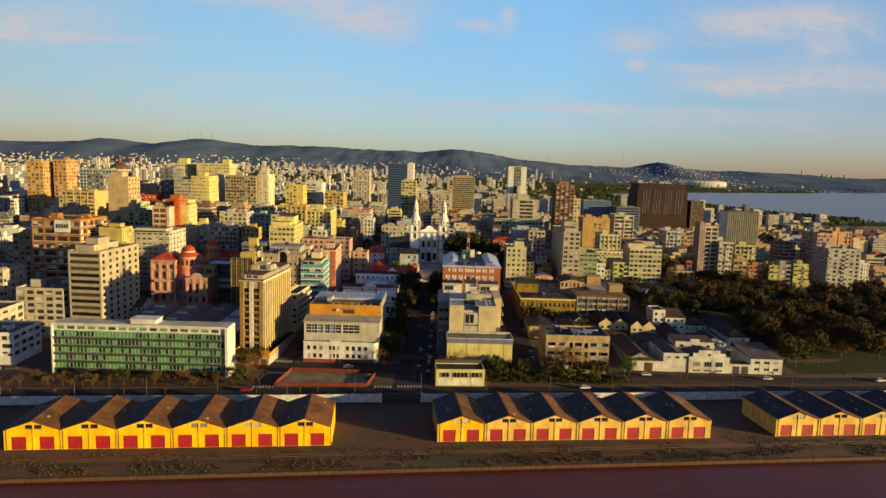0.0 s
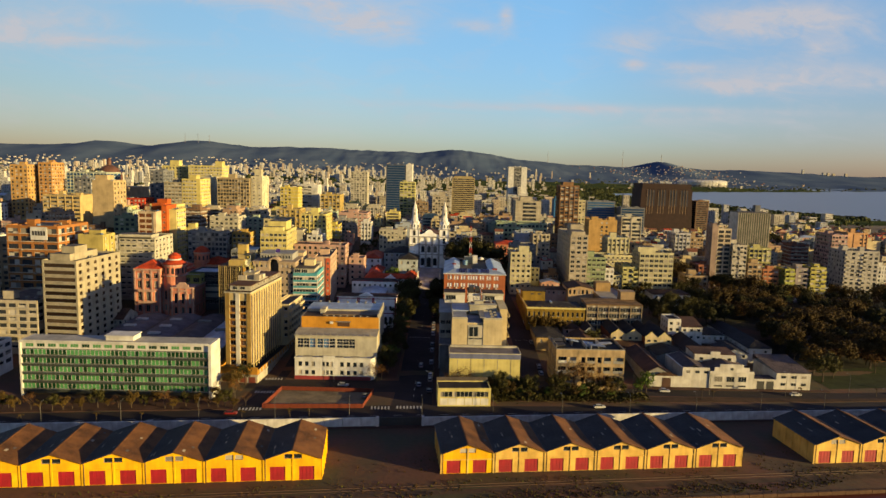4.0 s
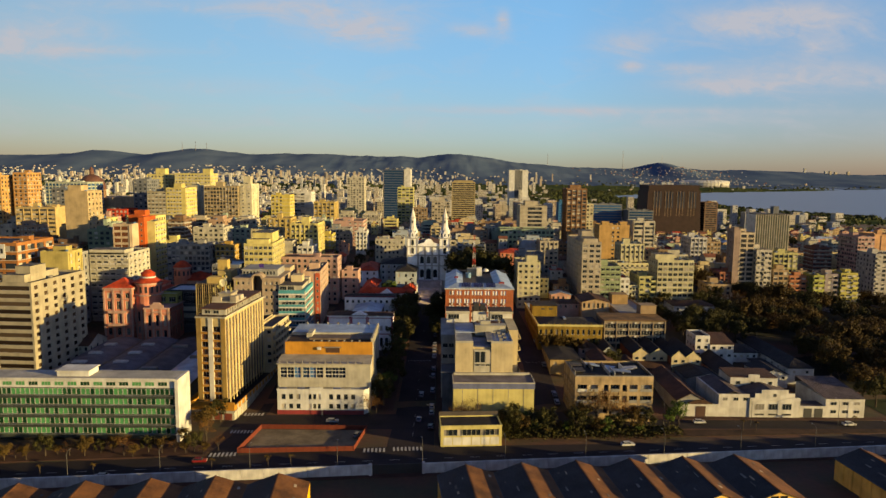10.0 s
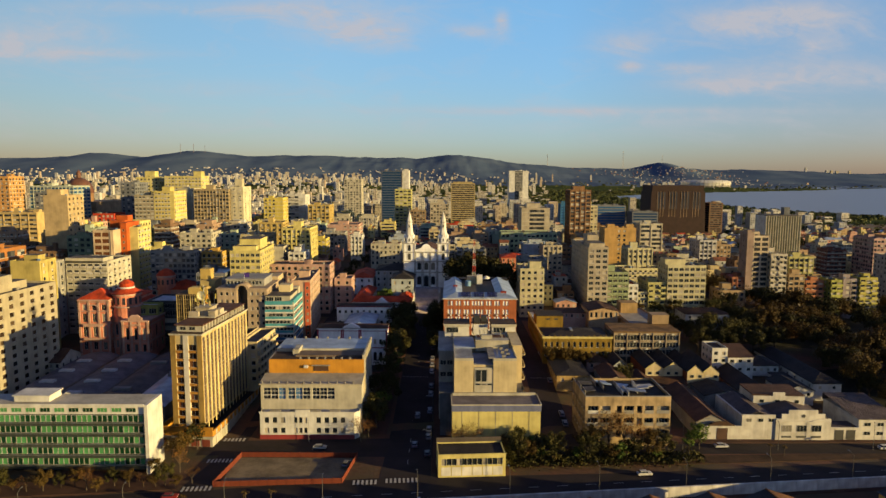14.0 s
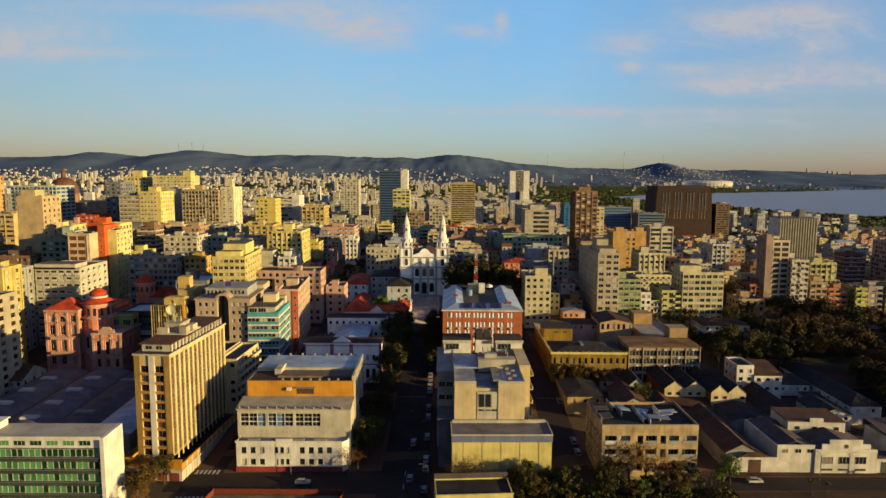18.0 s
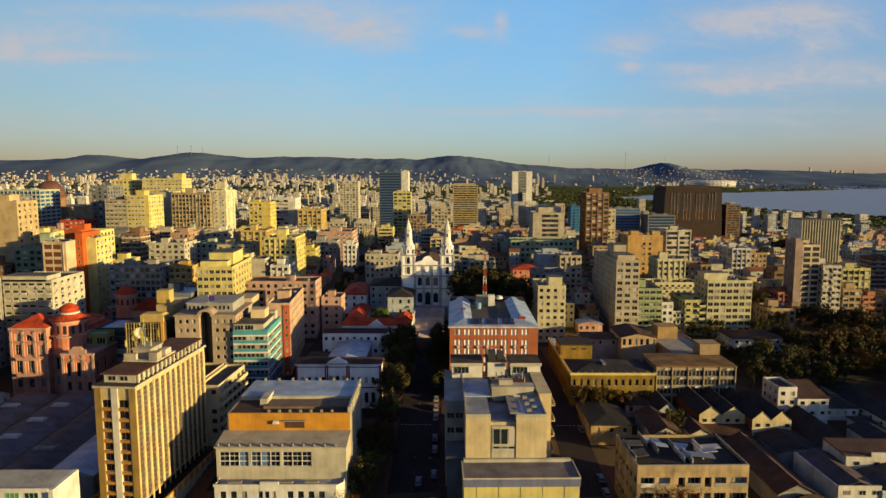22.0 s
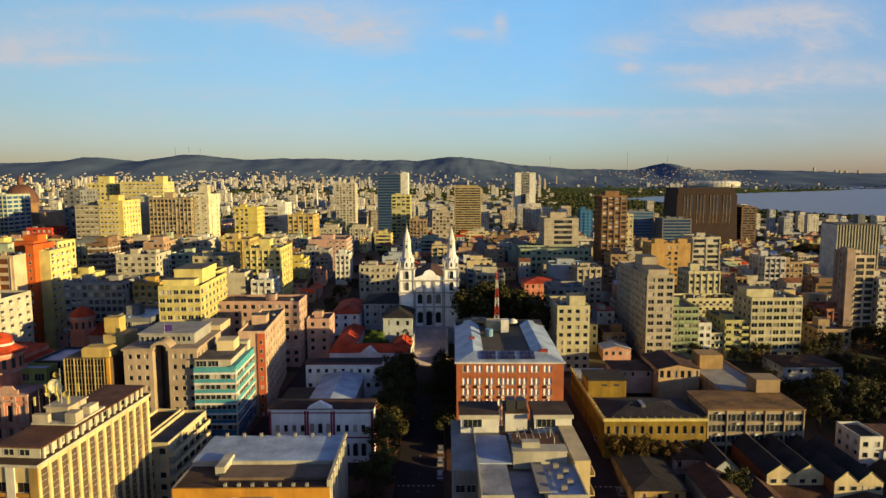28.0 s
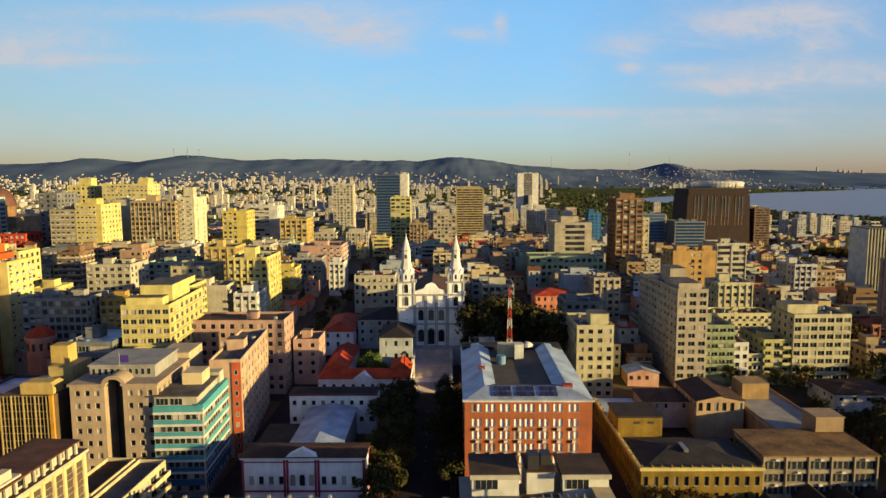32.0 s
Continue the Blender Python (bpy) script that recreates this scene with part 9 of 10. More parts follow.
# masts on the hills
for x, y, h, lab in ((1104, 4200, 112, "tall slim transmitter mast on the hill"), (640, 4250, 75, "short transmitter mast on the far hill"), (-1640, 4150, 62, "red-tipped transmitter mast on the ridge"), (-1570, 4180, 60, "grey transmitter mast on the ridge"), (-1500, 4180, 50, "small transmitter mast on the ridge"), (1364, 4250, 48, "lattice mast on the wooded knoll")):
    z = ground_z(x, y)
    e = thing("transmitter_mast", x, y, z, 0, lab, "mast", "masts")
    part("shaft", MB().tube((0, 0, -3), (0, 0, h), 1.5 if h > 60 else 1.2, 0.7, 0, 5), paint((0.16, 0.13, 0.13), 0.6, name="mast_steel"), e)
    part("platform", MB().box(-3, -3, h * 0.8, 3, 3, h * 0.83), STEEL, e)
# ---------------------------------------------------------------- trees
LEAF = [leafy("leaf_dark", (0.017, 0.017, 0.005), (0.046, 0.040, 0.010)), leafy("leaf_olive", (0.034, 0.022, 0.006), (0.086, 0.052, 0.012)),
        leafy("leaf_rust", (0.05, 0.024, 0.008), (0.13, 0.058, 0.015)), leafy("leaf_fresh", (0.022, 0.045, 0.008), (0.08, 0.11, 0.02))]


def tree_template(seed, height, spread, leaf, lumps=16, per=105, bare=False):
    r = random.Random(seed)
    e = thing("tree", 0, 0, -400, 0, "broad street tree with dense dark crown", "tree")
    tr = MB()
    th = height * 0.38
    tr.tube((0, 0, -1.2), (0.1, 0, th * 0.6), height * 0.03, height * 0.022, 0, 7).tube((0.1, 0, th * 0.6), (0, 0.1, th), height * 0.022, height * 0.017, 0, 7)
    cs = []
    for i in range(lumps):
        t, q = r.uniform(0, 2 * math.pi), math.sqrt(r.random())
        cz = height * r.uniform(0.42, 0.92)
        rad = spread * q * (1.05 - abs(cz / height - 0.6))
        c = Vector((rad * math.cos(t), rad * math.sin(t), cz))
        cs.append((c, spread * r.uniform(0.26, 0.42)))
        if i < 8:
            mid = Vector((c.x * 0.45, c.y * 0.45, th + (c.z - th) * 0.4))
            tr.tube((0, 0.1, th * 0.85), mid, height * 0.011, height * 0.007, 0, 5), tr.tube(mid, c, height * 0.007, height * 0.003, 0, 4)
    part("trunk", tr, BARK, e)
    cr = MB()
    for c, rad in cs:
        for k in range(per):
            v = Vector((r.gauss(0, 1), r.gauss(0, 1), r.gauss(0, 0.8))).normalized() * rad * r.uniform(0.55, 1.08)
            p, s = c + v, height * r.uniform(0.018, 0.036) * (0.55 if bare else 1)
            n = (v.normalized() + Vector((r.uniform(-0.8, 0.8), r.uniform(-0.8, 0.8), r.uniform(-0.3, 0.9)))).normalized()
            u = n.orthogonal().normalized()
            w = n.cross(u)
            a = r.uniform(0, 6.28)
            u, w = u * math.cos(a) + w * math.sin(a), w * math.cos(a) - u * math.sin(a)
            cr.face((p - u * s, p - w * s * 0.7 + n * s * 0.15, p + u * s, p + w * s * 0.7 + n * s * 0.15))
    part("crown", cr, leaf, e)
    return e


def palm_template(seed, height):
    r = random.Random(seed)
    e = thing("palm", 0, 0, -400, 0, "slim palm with drooping fronds on the verge", "palm")
    part("trunk", MB().tube((0, 0, -1), (0.15, 0, height * 0.5), 0.28, 0.2, 0, 7).tube((0.15, 0, height * 0.5), (0, 0, height), 0.2, 0.16, 0, 7), BARK, e)
    for i in range(11):
        t = 2 * math.pi * i / 11 + r.uniform(-0.2, 0.2)
        up, ln = r.uniform(-0.1, 0.9), r.uniform(2.0, 2.7)
        fm, prev = MB(), None
        for k in range(7):
            s = k / 6
            p = Vector((math.cos(t) * ln * s, math.sin(t) * ln * s, height + up * ln * s * 0.8 - ln * 0.75 * s * s))
            wv = Vector((-math.sin(t), math.cos(t), -0.25)) * 0.34 * math.sin(math.pi * min(1, s * 0.85 + 0.15))
            if prev:
                fm.face((prev[0] - prev[1], prev[0], p, p - wv)), fm.face((prev[0], prev[0] + prev[1], p + wv, p))
            prev = (p, wv)
        part("frond", fm, LEAF[1], e)
    return e


TPL = [tree_template(1, 11, 4.6, LEAF[0]), tree_template(2, 13, 5.4, LEAF[0], 18), tree_template(3, 9, 3.8, LEAF[1]), tree_template(4, 10, 4.6, LEAF[2], 14, 60, True), tree_template(5, 8, 3.4, LEAF[3]), tree_template(6, 14, 6.2, LEAF[1], 20)]
PALM = palm_template(3, 6.5)
TALLPALM = palm_template(4, 17)
LABELS = {0: "broad street tree with dense dark crown", 1: "tall dark park tree with spreading crown", 2: "young tree with olive leaves", 3: "half-bare tree with rusty leaves", 4: "fresh green young tree", 5: "large olive park tree"}
tr_rng = random.Random(21)


def plant(k, x, y, s=1.0, z=None, group="", src=None):
    ob = copy_thing(src or TPL[k], pose(x, y, land(x, y) if z is None else z, 0, 0, tr_rng.uniform(0, 360)) @ Matrix.Scale(s * tr_rng.uniform(0.88, 1.12), 4))
    ob.name = "palm" if src else "tree"
    sc = ob.matrix_basis.to_scale()
    ob.scale = sc
    return tagged(ob, "" if src else LABELS[k], group=group)


# the church street
for i in range(13):
    plant((0, 4, 1, 2)[i % 4], -20.6 + tr_rng.uniform(-2, 2), 272 + i * 9.0 + tr_rng.uniform(-2, 2), 1.05, group="street trees")
for i in range(9):
    plant((1, 4, 0)[i % 3], -3.0 + tr_rng.uniform(-1, 1), 334 + i * 6.6, 0.95, group="street trees")
for i in range(6):
    plant((0, 2)[i % 2], -18.0 + tr_rng.uniform(-2, 2), 328 + i * 11, 1.1, group="street trees")
for x, y, k, s in ((-22.8, 276, 3, 0.85), (-22.5, 290, 3, 0.7), (-26, 262, 3, 0.75), (-24, 266, 3, 0.6), (-22, 280, 2, 0.7), (8.0, 251.5, 3, 1.15), (4.0, 251, 3, 0.8), (22.5, 252.5, 0, 0.75), (27, 253, 4, 0.8), (18.5, 252.5, 2, 0.7), (31, 253.5, 0, 0.7)):
    if s > 0.1:
        plant(k, x, y, s, group="street trees")
plant(4, -30.5, 408, 1.25, 13, "court trees"), plant(2, -26, 406, 0.7, 13, "court trees")
plant(0, -16.8, 402, 0.5, 13, src=TALLPALM), plant(0, -18.5, 398, 0.75, 13, src=TALLPALM)
for x, y in ((-52, 425), (-55, 440), (-53, 455), (-57, 470), (-54, 486), (-50, 500), (-56, 410), (-45, 520), (-52, 540), (-46, 560), (-50, 585), (-44, 610)):
    plant(0, x - 4, y, 0.8, group="street trees")
for x, y in ((8, 402), (14, 406), (20, 400), (10, 414), (18, 416), (26, 408), (6, 424), (12, 430), (24, 424), (32, 416), (8, 445), (20, 440), (30, 436), (-2, 470), (4, 480), (-8, 490), (10, 465)):
    plant(tr_rng.choice((0, 1)), x, y, 0.95, group="church garden trees")
# Oversized trees added on the sun's side to throw shade up the church front.
for x, y, k, s in ((13, 421, 1, 2.0), (19, 417, 0, 2.4), (25, 421, 1, 2.1), (17, 430, 0, 2.1), (27, 434, 1, 1.6), (10, 436, 0, 1.8), (31, 412, 0, 2.2), (12, 446, 1, 1.5)):
    plant(k, x, y, s, group="church garden trees")
# hedge and trees beside the pavilion
for i in range(17):
    plant((0, 0, 2, 4)[i % 4], 20 + i * 3.0 + tr_rng.uniform(-1, 1), 247.5 + 0.06 * i * 3 + tr_rng.uniform(-1.5, 1.5), 0.5 + 0.12 * (i % 3), group="verge trees")
for x, y, k, s in ((51.5, 255.6, 3, 1.25), (56.5, 256.4, 3, 1.2), (47, 257, 2, 0.85), (61, 256, 3, 0.9), (44, 255, 2, 0.8), (66, 260, 2, 0.7), (80.5, 258, 4, 0.95), (77, 257, 4, 0.7), (36, 256, 2, 0.55)):
    plant(k, x, y, s, group="verge trees")
# along the avenue before the green offices
for i in range(26):
    x = -158 + i * 3.6
    plant((2, 3, 2, 0)[i % 4], x + tr_rng.uniform(-1, 1), wy(x, 20 + tr_rng.uniform(-1.5, 2.5)), 0.42 + 0.1 * (i % 3), group="avenue trees")
for x, y, k, s in ((-77.5, 246, 2, 0.95), (-75, 240, 3, 0.75), (-79, 252, 2, 0.8), (-76, 256, 0, 0.7), (-73.6, 262, 2, 0.5), (-81, 238, 2, 0.6)):
    plant(k, x, y, s, group="avenue trees")
for x in (-112, -98, -66, -50.5, -44, -150, -135, 33, 55, 100, 104.5, 140, 172, 200):
    plant(0, x, wy(x, 7.2 if x < 0 else 21.5), 0.55, src=PALM, group="verge palms")
# the park
n = 0
PW = [MB() for _ in range(3)]


def joined_tree(k, x, y, s):
    """A tree of the deep park, joined with its neighbours."""
    r, z = tr_rng, land(x, y)
    src = [o for o in TPL[k].children if o.name.startswith("crown")][0].data
    a = r.uniform(0, 6.28)
    ca, sa = math.cos(a) * s, math.sin(a) * s
    co = np.empty(len(src.vertices) * 3)
    src.vertices.foreach_get("co", co)
    co = co.reshape(-1, 3)
    co = np.stack([co[:, 0] * ca - co[:, 1] * sa + x, co[:, 0] * sa + co[:, 1] * ca + y, co[:, 2] * s + z], 1)
    mb = PW[{5: 1, 3: 2}.get(k, 0)]
    i0 = len(mb.v)
    mb.v += co.tolist()
    mb.f += [(i0 + 4 * j, i0 + 4 * j + 1, i0 + 4 * j + 2, i0 + 4 * j + 3) for j in range(len(co) // 4)]
    mb.m += [0] * (len(co) // 4)


while n < 310:
    x, y = tr_rng.uniform(130, 340), tr_rng.uniform(286, 452) if n % 4 else tr_rng.uniform(286, 335)
    if (x < 158 and y < 350) or y < 286 + (x - 160) * 0.12 or not (free(x - 1, y - 1, x + 1, y + 1) or x > 150) or (x < 150 and y < 395 and x < 146):
        continue
    (plant if n < 45 and y < 360 else joined_tree)(tr_rng.choice((1, 0, 5, 5, 3, 3, 3)), x, y, tr_rng.uniform(0.8, 1.25))
    n += 1
for i in range(70):
    x, y = tr_rng.uniform(153, 208), tr_rng.uniform(346, 412)
    if free(x - 1, y - 1, x + 1, y + 1):
        joined_tree(tr_rng.choice((1, 0, 5, 3, 3, 5)), x, y, tr_rng.uniform(0.8, 1.15))
for i in range(26):
    x, y = tr_rng.uniform(156, 188), tr_rng.uniform(346, 384)
    joined_tree(tr_rng.choice((1, 0, 5, 3, 3, 5)), x, y, tr_rng.uniform(0.75, 1.05))
for i in range(12):
    joined_tree(tr_rng.choice((1, 0, 5, 3)), tr_rng.uniform(145, 165), tr_rng.uniform(356, 372), tr_rng.uniform(0.6, 0.9))
for mb, lf, lab in zip(PW, (LEAF[0], LEAF[1], LEAF[2]), ("dense dark crowns of the deep park", "olive crowns of the deep park", "rusty crowns of the deep park")):
    tagged(new("park_woods", mb.mesh("park_woods", lf)), lab, "woods", kind="stuff")
for x, y in ((118, 402), (124, 408), (112, 404), (146, 398), (150, 392), (144, 408), (104, 405), (98, 408), (110, 374), (116, 368), (114, 380), (120, 352), (126, 346), (132, 350), (118, 340), (140, 344), (66, 294), (70, 306), (161, 286), (168, 283), (160, 300)):
    plant(tr_rng.choice((0, 1, 2)), x, y, 0.75, group="yard trees")
for i in range(0, 16, 3):
    plant(2, 47 + i * 1.4, 322.5 + tr_rng.uniform(-1, 1), 0.62, group="yard trees")
for x, y, k, s in ((150, 300, 3, 1.1), (156, 306, 1, 1.0), (150, 314, 5, 0.9), (158, 318, 1, 1.1), (152, 326, 3, 1.0), (160, 332, 5, 1.0), (154, 338, 0, 1.1), (163, 308, 5, 0.9), (166, 322, 1, 1.0), (168, 298, 3, 1.0), (174, 306, 5, 0.9), (175, 290, 0, 0.9), (182, 292, 3, 1.0), (190, 292, 5, 0.9)):
    if free(x - 2, y - 2, x + 2, y + 2):
        plant(k, x, y, s, group="park edge trees")
for x, y, s in ((45, 321, 1.05), (50.5, 320.5, 1.15), (55, 321, 1.0), (59, 320, 0.7)):
    plant(2, x, y, s, group="yard trees")
for x, y, s in ((113, 346, 0.9), (119, 351, 1.0), (125, 346, 0.9), (131, 352, 1.1), (138, 347, 1.0), (144, 354, 1.1), (116, 358, 0.9), (124, 360, 1.0), (133, 362, 1.1), (141, 364, 1.0), (148, 348, 1.1), (120, 369, 0.9), (129, 372, 0.9), (149, 372, 1.1), (147, 384, 1.0), (114, 366, 0.8)):
    plant(tr_rng.choice((0, 1, 0)), x, y, s, group="yard trees")
plant(1, 160, 277, 0.95, group="park edge trees")
# town greens further off
for cx, cy, k, sp in ((-215, 520, 10, 16), (60, 610, 18, 40), (20, 640, 12, 30), (150, 620, 10, 30), (240, 600, 8, 30), (330, 760, 16, 40), (380, 820, 16, 40), (-150, 560, 6, 20), (120, 700, 14, 40), (-20, 800, 10, 50), (430, 700, 10, 40), (-200, 460, 5, 10), (330, 560, 6, 30)):
    for i in range(k):
        x, y = cx + tr_rng.gauss(0, sp * 0.6), cy + tr_rng.gauss(0, sp * 0.35)
        if free(x - 3, y - 3, x + 3, y + 3):
            plant(tr_rng.choice((0, 1, 5)), x, y, 1.0, group="town trees")
for e_ in (*TPL, PALM, TALLPALM):
    for o in (*e_.children_recursive, e_):
        bpy.data.objects.remove(o)

# far woods: clumped crowns on the plain and along the lake
wood = MB()
wr = random.Random(8)
for i in range(9500):
    y = 900 + 2300 * wr.random() ** 1.5
    x = wr.uniform(-0.78, 0.8) * (y + 40)
    belt = x > 0.12 * y and y < 2700
    if in_lake(x, y) or (not belt and wr.random() > 0.45) or (belt and y < 1260 and wr.random() < 0.85) or not free(x - 2, y - 2, x + 2, y + 2):
        continue
    z, s = ground_z(x, y), wr.uniform(3.5, 8) * (0.65 if belt else 1)
    for k in range(26):
        v = Vector((wr.gauss(0, 1), wr.gauss(0, 1), abs(wr.gauss(0, 0.8)))).normalized()
        p = Vector((x, y, z + s * 0.35)) + v * s * 0.75
        u = v.orthogonal().normalized() * s * 0.3
        w = v.cross(u).normalized() * s * 0.26
        wood.face((p - u, p - w, p + u, p + w))
for i in range(11000):
    y = 1000 + 1500 * wr.random() ** 1.2
    x = wr.uniform(0.1, 0.62) * (y + 40)
    if in_lake(x, y) or (y < 1260 and wr.random() < 0.85) or not free(x - 2, y - 2, x + 2, y + 2) or noise.noise((x * 0.008, y * 0.008, 5)) < -0.25:
        continue
    z, s = ground_z(x, y), wr.uniform(3.0, 6.5)
    for k in range(12):
        v = Vector((wr.gauss(0, 1), wr.gauss(0, 1), abs(wr.gauss(0, 0.8)))).normalized()
        p = Vector((x, y, z + s * 0.3)) + v * s * 0.8
        u = v.orthogonal().normalized() * s * 0.42
        w = v.cross(u).normalized() * s * 0.36
        wood.face((p - u, p - w, p + u, p + w))
tagged(new("far_woods", wood.mesh("far_woods", leafy("far_leaf", (0.026, 0.036, 0.012), (0.070, 0.072, 0.020)))), "dark scattered woods between the suburbs and the lake", "woods", kind="stuff")

# ---------------------------------------------------------------- cars, lamps, fences
CARP = [paint(c, 0.3, 0.1, 0.0, name="car_paint", vary=0.02) for c in ((0.36, 0.36, 0.37), (0.05, 0.05, 0.055), (0.17, 0.17, 0.18), (0.62, 0.61, 0.59), (0.25, 0.02, 0.02), (0.12, 0.14, 0.2))]
TYRE = paint((0.02, 0.02, 0.02), 0.9, 0.2, 0.2, name="rubber")
CARGL = glazing("car_glass", (0.01, 0.012, 0.015), (0.03, 0.035, 0.04), 0.5, 0.05)
LAMPW = paint((0.8, 0.78, 0.7), 0.2, 0.1, 0.0, name="lamp_lens")
CNAME = ("silver", "black", "grey", "white", "red", "dark blue")


def car_template(m):
    e = thing("car", 0, 0, -400, 0, "parked car", "car")
    prof = ((-2.05, 0.35), (2.05, 0.35), (2.1, 0.75), (1.95, 0.9), (0.95, 0.98), (-1.75, 1.0), (-2.1, 0.9))
    mb = MB()
    for s in (-0.83, 0.83):
        q = [(x, s, z) for x, z in prof]
        mb.face(q if s < 0 else q[::-1])
    for i in range(len(prof)):
        (xa, za), (xb, zb) = prof[i], prof[(i + 1) % len(prof)]
        mb.face(((xb, -0.83, zb), (xa, -0.83, za), (xa, 0.83, za), (xb, 0.83, zb)))
    part("body", mb, m, e)
    part("cabin", MB().prism([(-1.7, -0.78), (0.95, -0.78), (0.95, 0.78), (-1.7, 0.78)], 0.97, 1.42, top=False, scale=0.74, cx=-0.45, cy=0), CARGL, e)
    part("car_roof", MB().box(-1.38, -0.58, 1.40, 0.55, 0.58, 1.47), m, e)
    wm = MB().tube((0, -0.1, 0), (0, 0.1, 0), 0.32, 0.32, 0, 10).mesh("wheel", TYRE)
    for x in (-1.3, 1.3):
        for y in (-0.78, 0.78):
            part("wheel", wm, None, e, at=(x, y, 0.32))
    for y in (-0.55, 0.55):
        part("headlight", MB().box(2.04, y - 0.2, 0.62, 2.1, y + 0.2, 0.78), LAMPW, e)
        part("tail_light", MB().box(-2.11, y - 0.2, 0.7, -2.05, y + 0.2, 0.86), RED, e)
    return e


CT = [car_template(m) for m in CARP]


def park(x, y, rz, k, state="parked by the kerb"):
    slope = math.atan2(land(x + 2 * math.cos(radians(rz)), y + 2 * math.sin(radians(rz))) - land(x - 2 * math.cos(radians(rz)), y - 2 * math.sin(radians(rz))), 4)
    ob = copy_thing(CT[k], pose(x, y, land(x, y) + 0.06, 0, 0, rz) @ Matrix.Rotation(-slope, 4, "Y"))
    ob.name = "car"
    tagged(ob, CNAME[k] + " car " + state, group="cars")


cr_ = random.Random(4)
for i in range(17):
    if i not in (0, 2, 5, 7, 10, 14):
        park(-4.4, 246 + i * 6.4, 90, cr_.choice((0, 1, 2, 5, 1)), "parked along the church street")
for y in (259, 281):
    park(-8.6, y, 90, cr_.choice((2, 5)), "standing in the church street")
for i in range(12):
    if i in (0, 1, 5, 9):
        park(41.8, 276 + i * 6.6, 90, cr_.choice((0, 2, 5, 1)), "parked in the side street")
for i in range(5):
    park(-50.6 + i * 0.45, 338 + i * 15, 92, cr_.choice((0, 1, 2, 3)), "parked on the sloping side street")
for x, y, rz, k in ((-71.5, wy(-71.5, 13), 6, 4), (88, 259.3, 3, 3), (139, 258.6, 3, 3), (58, wy(58, 13.5), 6, 3), (-38, 256.6, 2, 0), (-28, 245, 80, 2), (188, 261, 8, 3), (-95, wy(-95, 5), 186, 0)):
    park(x, y, rz, k, "on the road")
for i, (x, y) in enumerate(((-205, 252), (-200, 240), (-182, 241), (-176, 240), (-170, 241))):
    park(x, y, 20, (0, 3, 2, 0, 1)[i], "parked by the offices")
for e_ in CT:
    for o in (*e_.children_recursive, e_):
        bpy.data.objects.remove(o)


def lamp_template():
    POLE = paint((0.10, 0.095, 0.09), 0.6, 0.3, 0.1, name="painted_pole")
    e = thing("street_lamp", 0, 0, -400, 0, "tall grey street lamp with curved arm", "street lamp", "street lamps")
    part("pole", MB().tube((0, 0, -0.5), (0, 0, 8.5), 0.10, 0.06, 0, 6), POLE, e)
    part("arm", MB().tube((0, 0, 8.5), (0, 1.0, 9.1), 0.06, 0.05, 0, 5).tube((0, 1.0, 9.1), (0, 2.0, 9.15), 0.05, 0.05, 0, 5), POLE, e)
    part("lamp_head", MB().box(-0.12, 1.8, 9.05, 0.12, 2.4, 9.17), STEEL, e)
    return e


lt = lamp_template()
for x in range(-150, 230, 24):
    copy_thing(lt, pose(x, wy(x, 2.2), 0, 0, 0, 6)).name = "street_lamp"
for y in range(250, 390, 28):
    copy_thing(lt, pose(-3.2, y, land(-3.2, y), 0, 0, 90)).name = "street_lamp"
for x in (45, 75, 105, 135, 160):
    copy_thing(lt, pose(x, 255.6 + 0.02 * x, 0, 0, 0, 0)).name = "street_lamp"
for o in (*lt.children_recursive, lt):
    bpy.data.objects.remove(o)

# fenced empty lot
e = thing("lot_fence", 0, 0, 0, 0, "rust-red board fence round an empty gravel lot", "fence")
FEN = paint((0.24, 0.05, 0.025), 0.9, 0.5, 0.3, name="rust_red_boards")
corners = ((-62.5, 231.5), (-27.5, 234.0), (-25.5, 250.5), (-60.5, 250.5))
for (xa, ya), (xb, yb) in zip(corners, corners[1:] + corners[:1]):
    L, a = math.hypot(xb - xa, yb - ya), math.atan2(yb - ya, xb - xa)
    k = int(L / 2.4)
    fm = MB().box(0, -0.05, 0, L / k - 0.08, 0.05, 1.5).mesh("fence_panel", FEN)
    for i in range(k):
        p = (xa + (xb - xa) * i / k, ya + (yb - ya) * i / k, 0.05)
        part("fence_panel", fm, None, e, at=p, rz=a), part("fence_post", MB().box(-0.08, -0.1, 0, 0.08, 0.1, 1.75), FEN, e, at=p)
strip("gravel_lot", [(-61.5, 232.5, -61, 250), (-28.5, 234.8, -26.5, 250)], 0, paint((0.26, 0.20, 0.125), 0.95, 0.5, 0.6, name="gravel"), "bare gravel lot inside the fence", "lot", 0.06)
# Near-black ground sheet laid under the park trees.
strip("park_floor", [(150, 292, 150, 460), (345, 308, 345, 460)], 0, paint((0.022, 0.022, 0.011), 0.95, 0.6, 0.6, name="dark_floor"), "dark floor sheet under the park trees", "ground", 0.04)
strip("park_lawn", [(158, 268, 158, 290), (200, 274, 200, 300), (340, 288, 340, 330)], 0, paint((0.030, 0.046, 0.010), 0.95, 0.5, 0.6, name="lawn"), "dark green lawn at the park's edge", "lawn", 0.05)
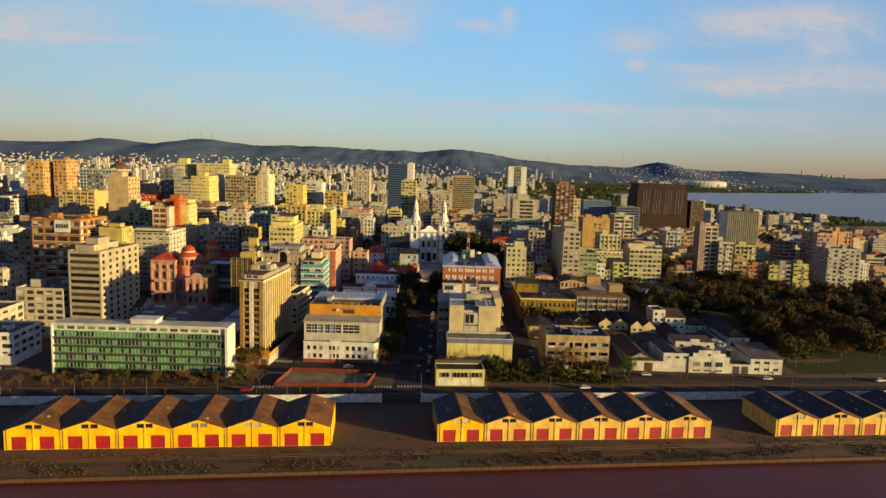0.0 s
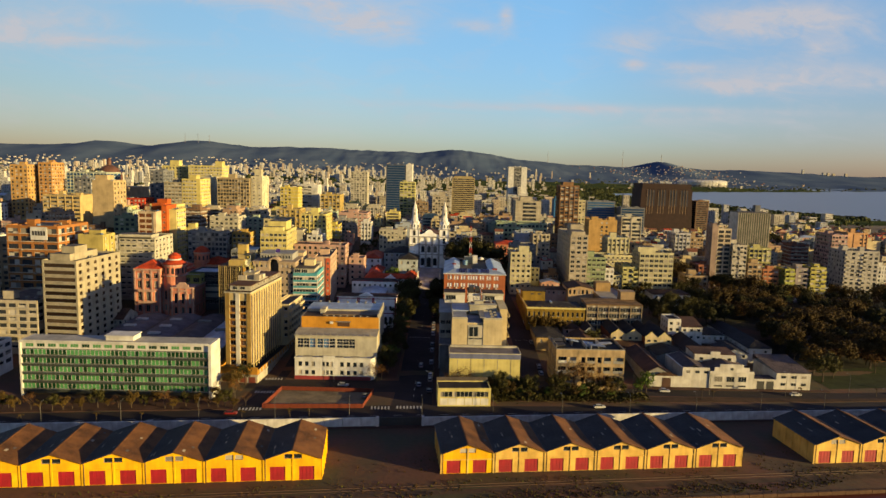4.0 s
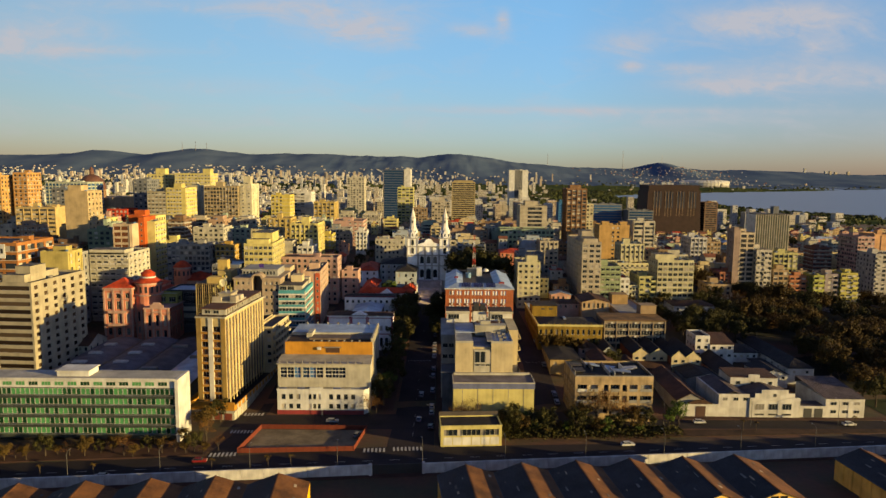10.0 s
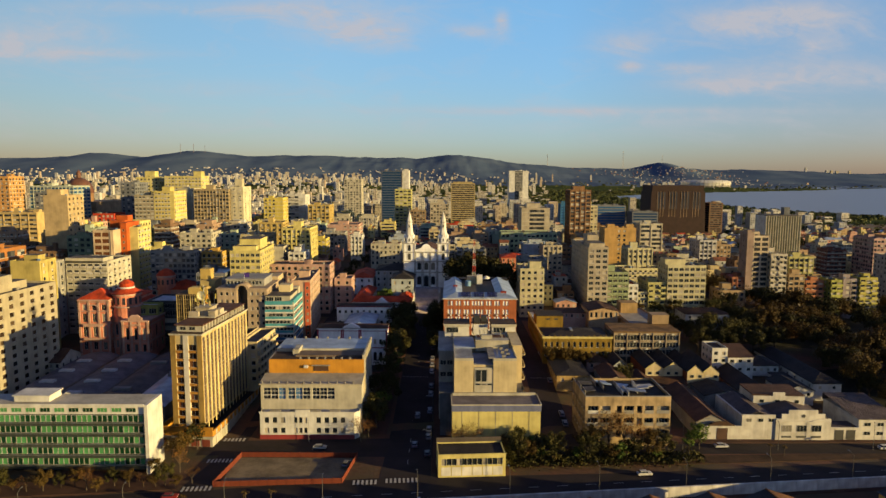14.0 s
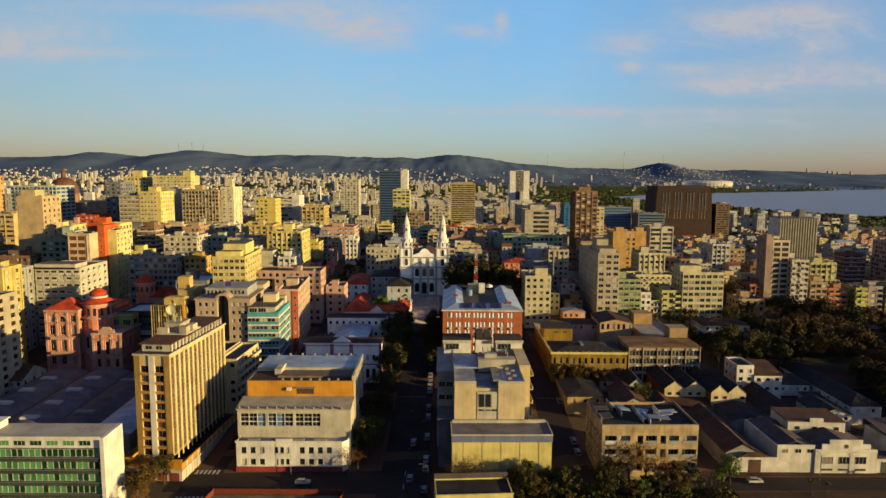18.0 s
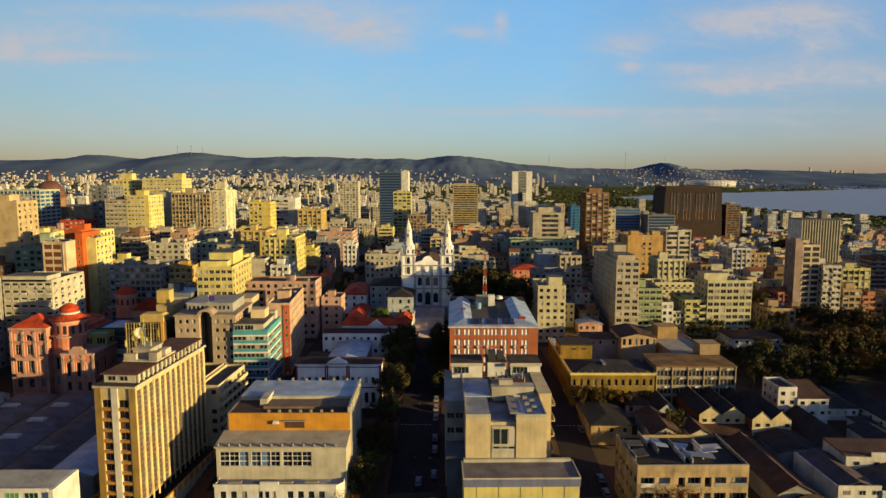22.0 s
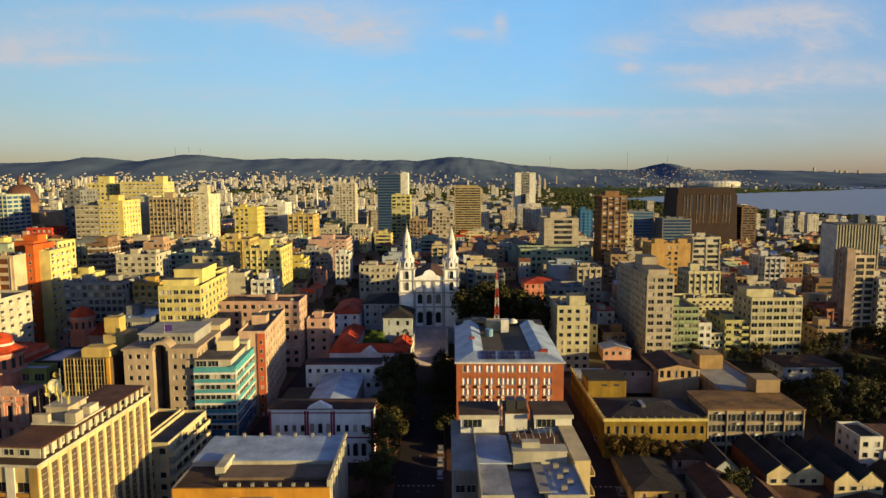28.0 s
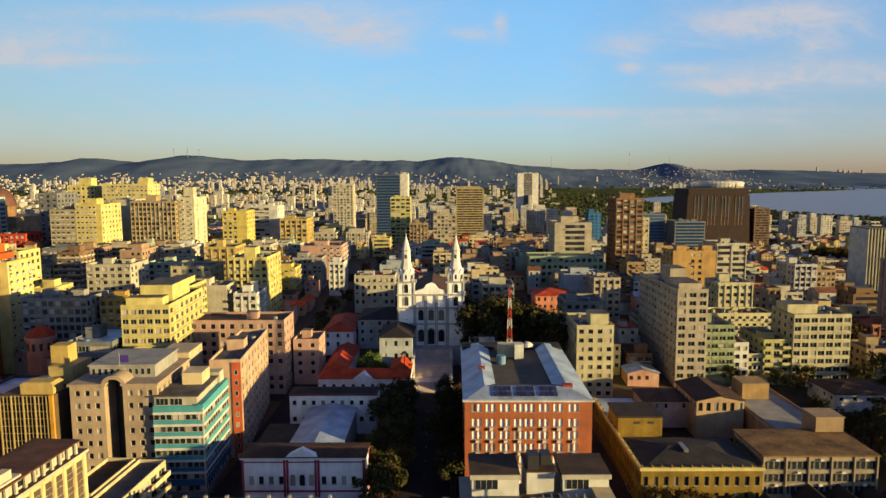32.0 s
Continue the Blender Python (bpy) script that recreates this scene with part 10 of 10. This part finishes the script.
strip("quay_path", [(-340, quay(-340) + 6, -340, quay(-340) + 8.5), (340, quay(340) + 6, 340, quay(340) + 8.5)], 0, paint((0.11, 0.065, 0.04), 0.95, 0.5, 0.5, name="track_earth"), "worn earth track along the quay", "path", 0.03)
rail = MB().box(0, -0.06, 0, 400, 0.06, 0.12)
for off in (9.6, 11.0):
    e = thing("rail", -200, quay(-200) + off, 0.03, math.degrees(math.atan(QUAY_T)), "rusty disused crane rail in the quay", "rail", "crane rails")
    part("rail_bar", rail, paint((0.14, 0.07, 0.04), 0.7, 0.4, name="rusty_rail"), e)

# rough grass and weeds over the quay
gq = random.Random(15)
GRASS = [MB(), MB()]
for i in range(9000):
    x = gq.uniform(-190, 230)
    off = gq.choice((gq.uniform(0.6, 14), gq.uniform(1, 6), gq.uniform(2, 30)))
    if noise.noise((x * 0.06, off * 0.15, 2)) < -0.12:
        continue
    y = quay(x) + off
    if any(a - 1 < x < b + 1 and off > lim for a, b, lim in ((-125, -31, 14), (0, 91, 14.5), (112, 203, 14.5))):
        continue
    mb, s = GRASS[gq.random() < 0.45], gq.uniform(0.16, 0.5)
    for k in range(3):
        a = gq.uniform(0, 6.28)
        dx, dy, lx, ly = math.cos(a) * s * 0.5, math.sin(a) * s * 0.5, gq.uniform(-0.4, 0.4) * s, gq.uniform(-0.4, 0.4) * s
        mb.face(((x - dx, y - dy, -0.02), (x + dx, y + dy, -0.02), (x + dx * 0.3 + lx, y + dy * 0.3 + ly, s)))
for mb, lf, lab in zip(GRASS, (leafy("dry_grass", (0.05, 0.024, 0.008), (0.11, 0.06, 0.015)), leafy("olive_grass", (0.03, 0.032, 0.006), (0.075, 0.07, 0.012))), ("dry reddish grass on the quay", "olive weeds on the quay")):
    tagged(new("quay_grass", mb.mesh("quay_grass", lf)), lab, "grass", kind="stuff")

# clipped shrubs filling the verge beside the pavilion
hd, hr = MB(), random.Random(44)
for i in range(5200):
    x = hr.uniform(18, 78)
    y = 246 + 0.06 * (x - 18) + hr.gauss(0, 2.0)
    top = 1.6 + 1.5 * max(0, noise.noise((x * 0.22, y * 0.22, 5)) + 0.5)
    p, s = Vector((x, y, top * math.sqrt(hr.random()))), hr.uniform(0.2, 0.42)
    v = Vector((hr.gauss(0, 1), hr.gauss(0, 1), hr.gauss(0.3, 1))).normalized()
    u = v.orthogonal().normalized() * s
    w = v.cross(u).normalized() * s * 0.8
    hd.face((p - u, p - w, p + u, p + w))
tagged(new("shrubs", hd.mesh("shrubs", LEAF[0])), "dense dark shrubs along the verge", "shrubs", kind="stuff")
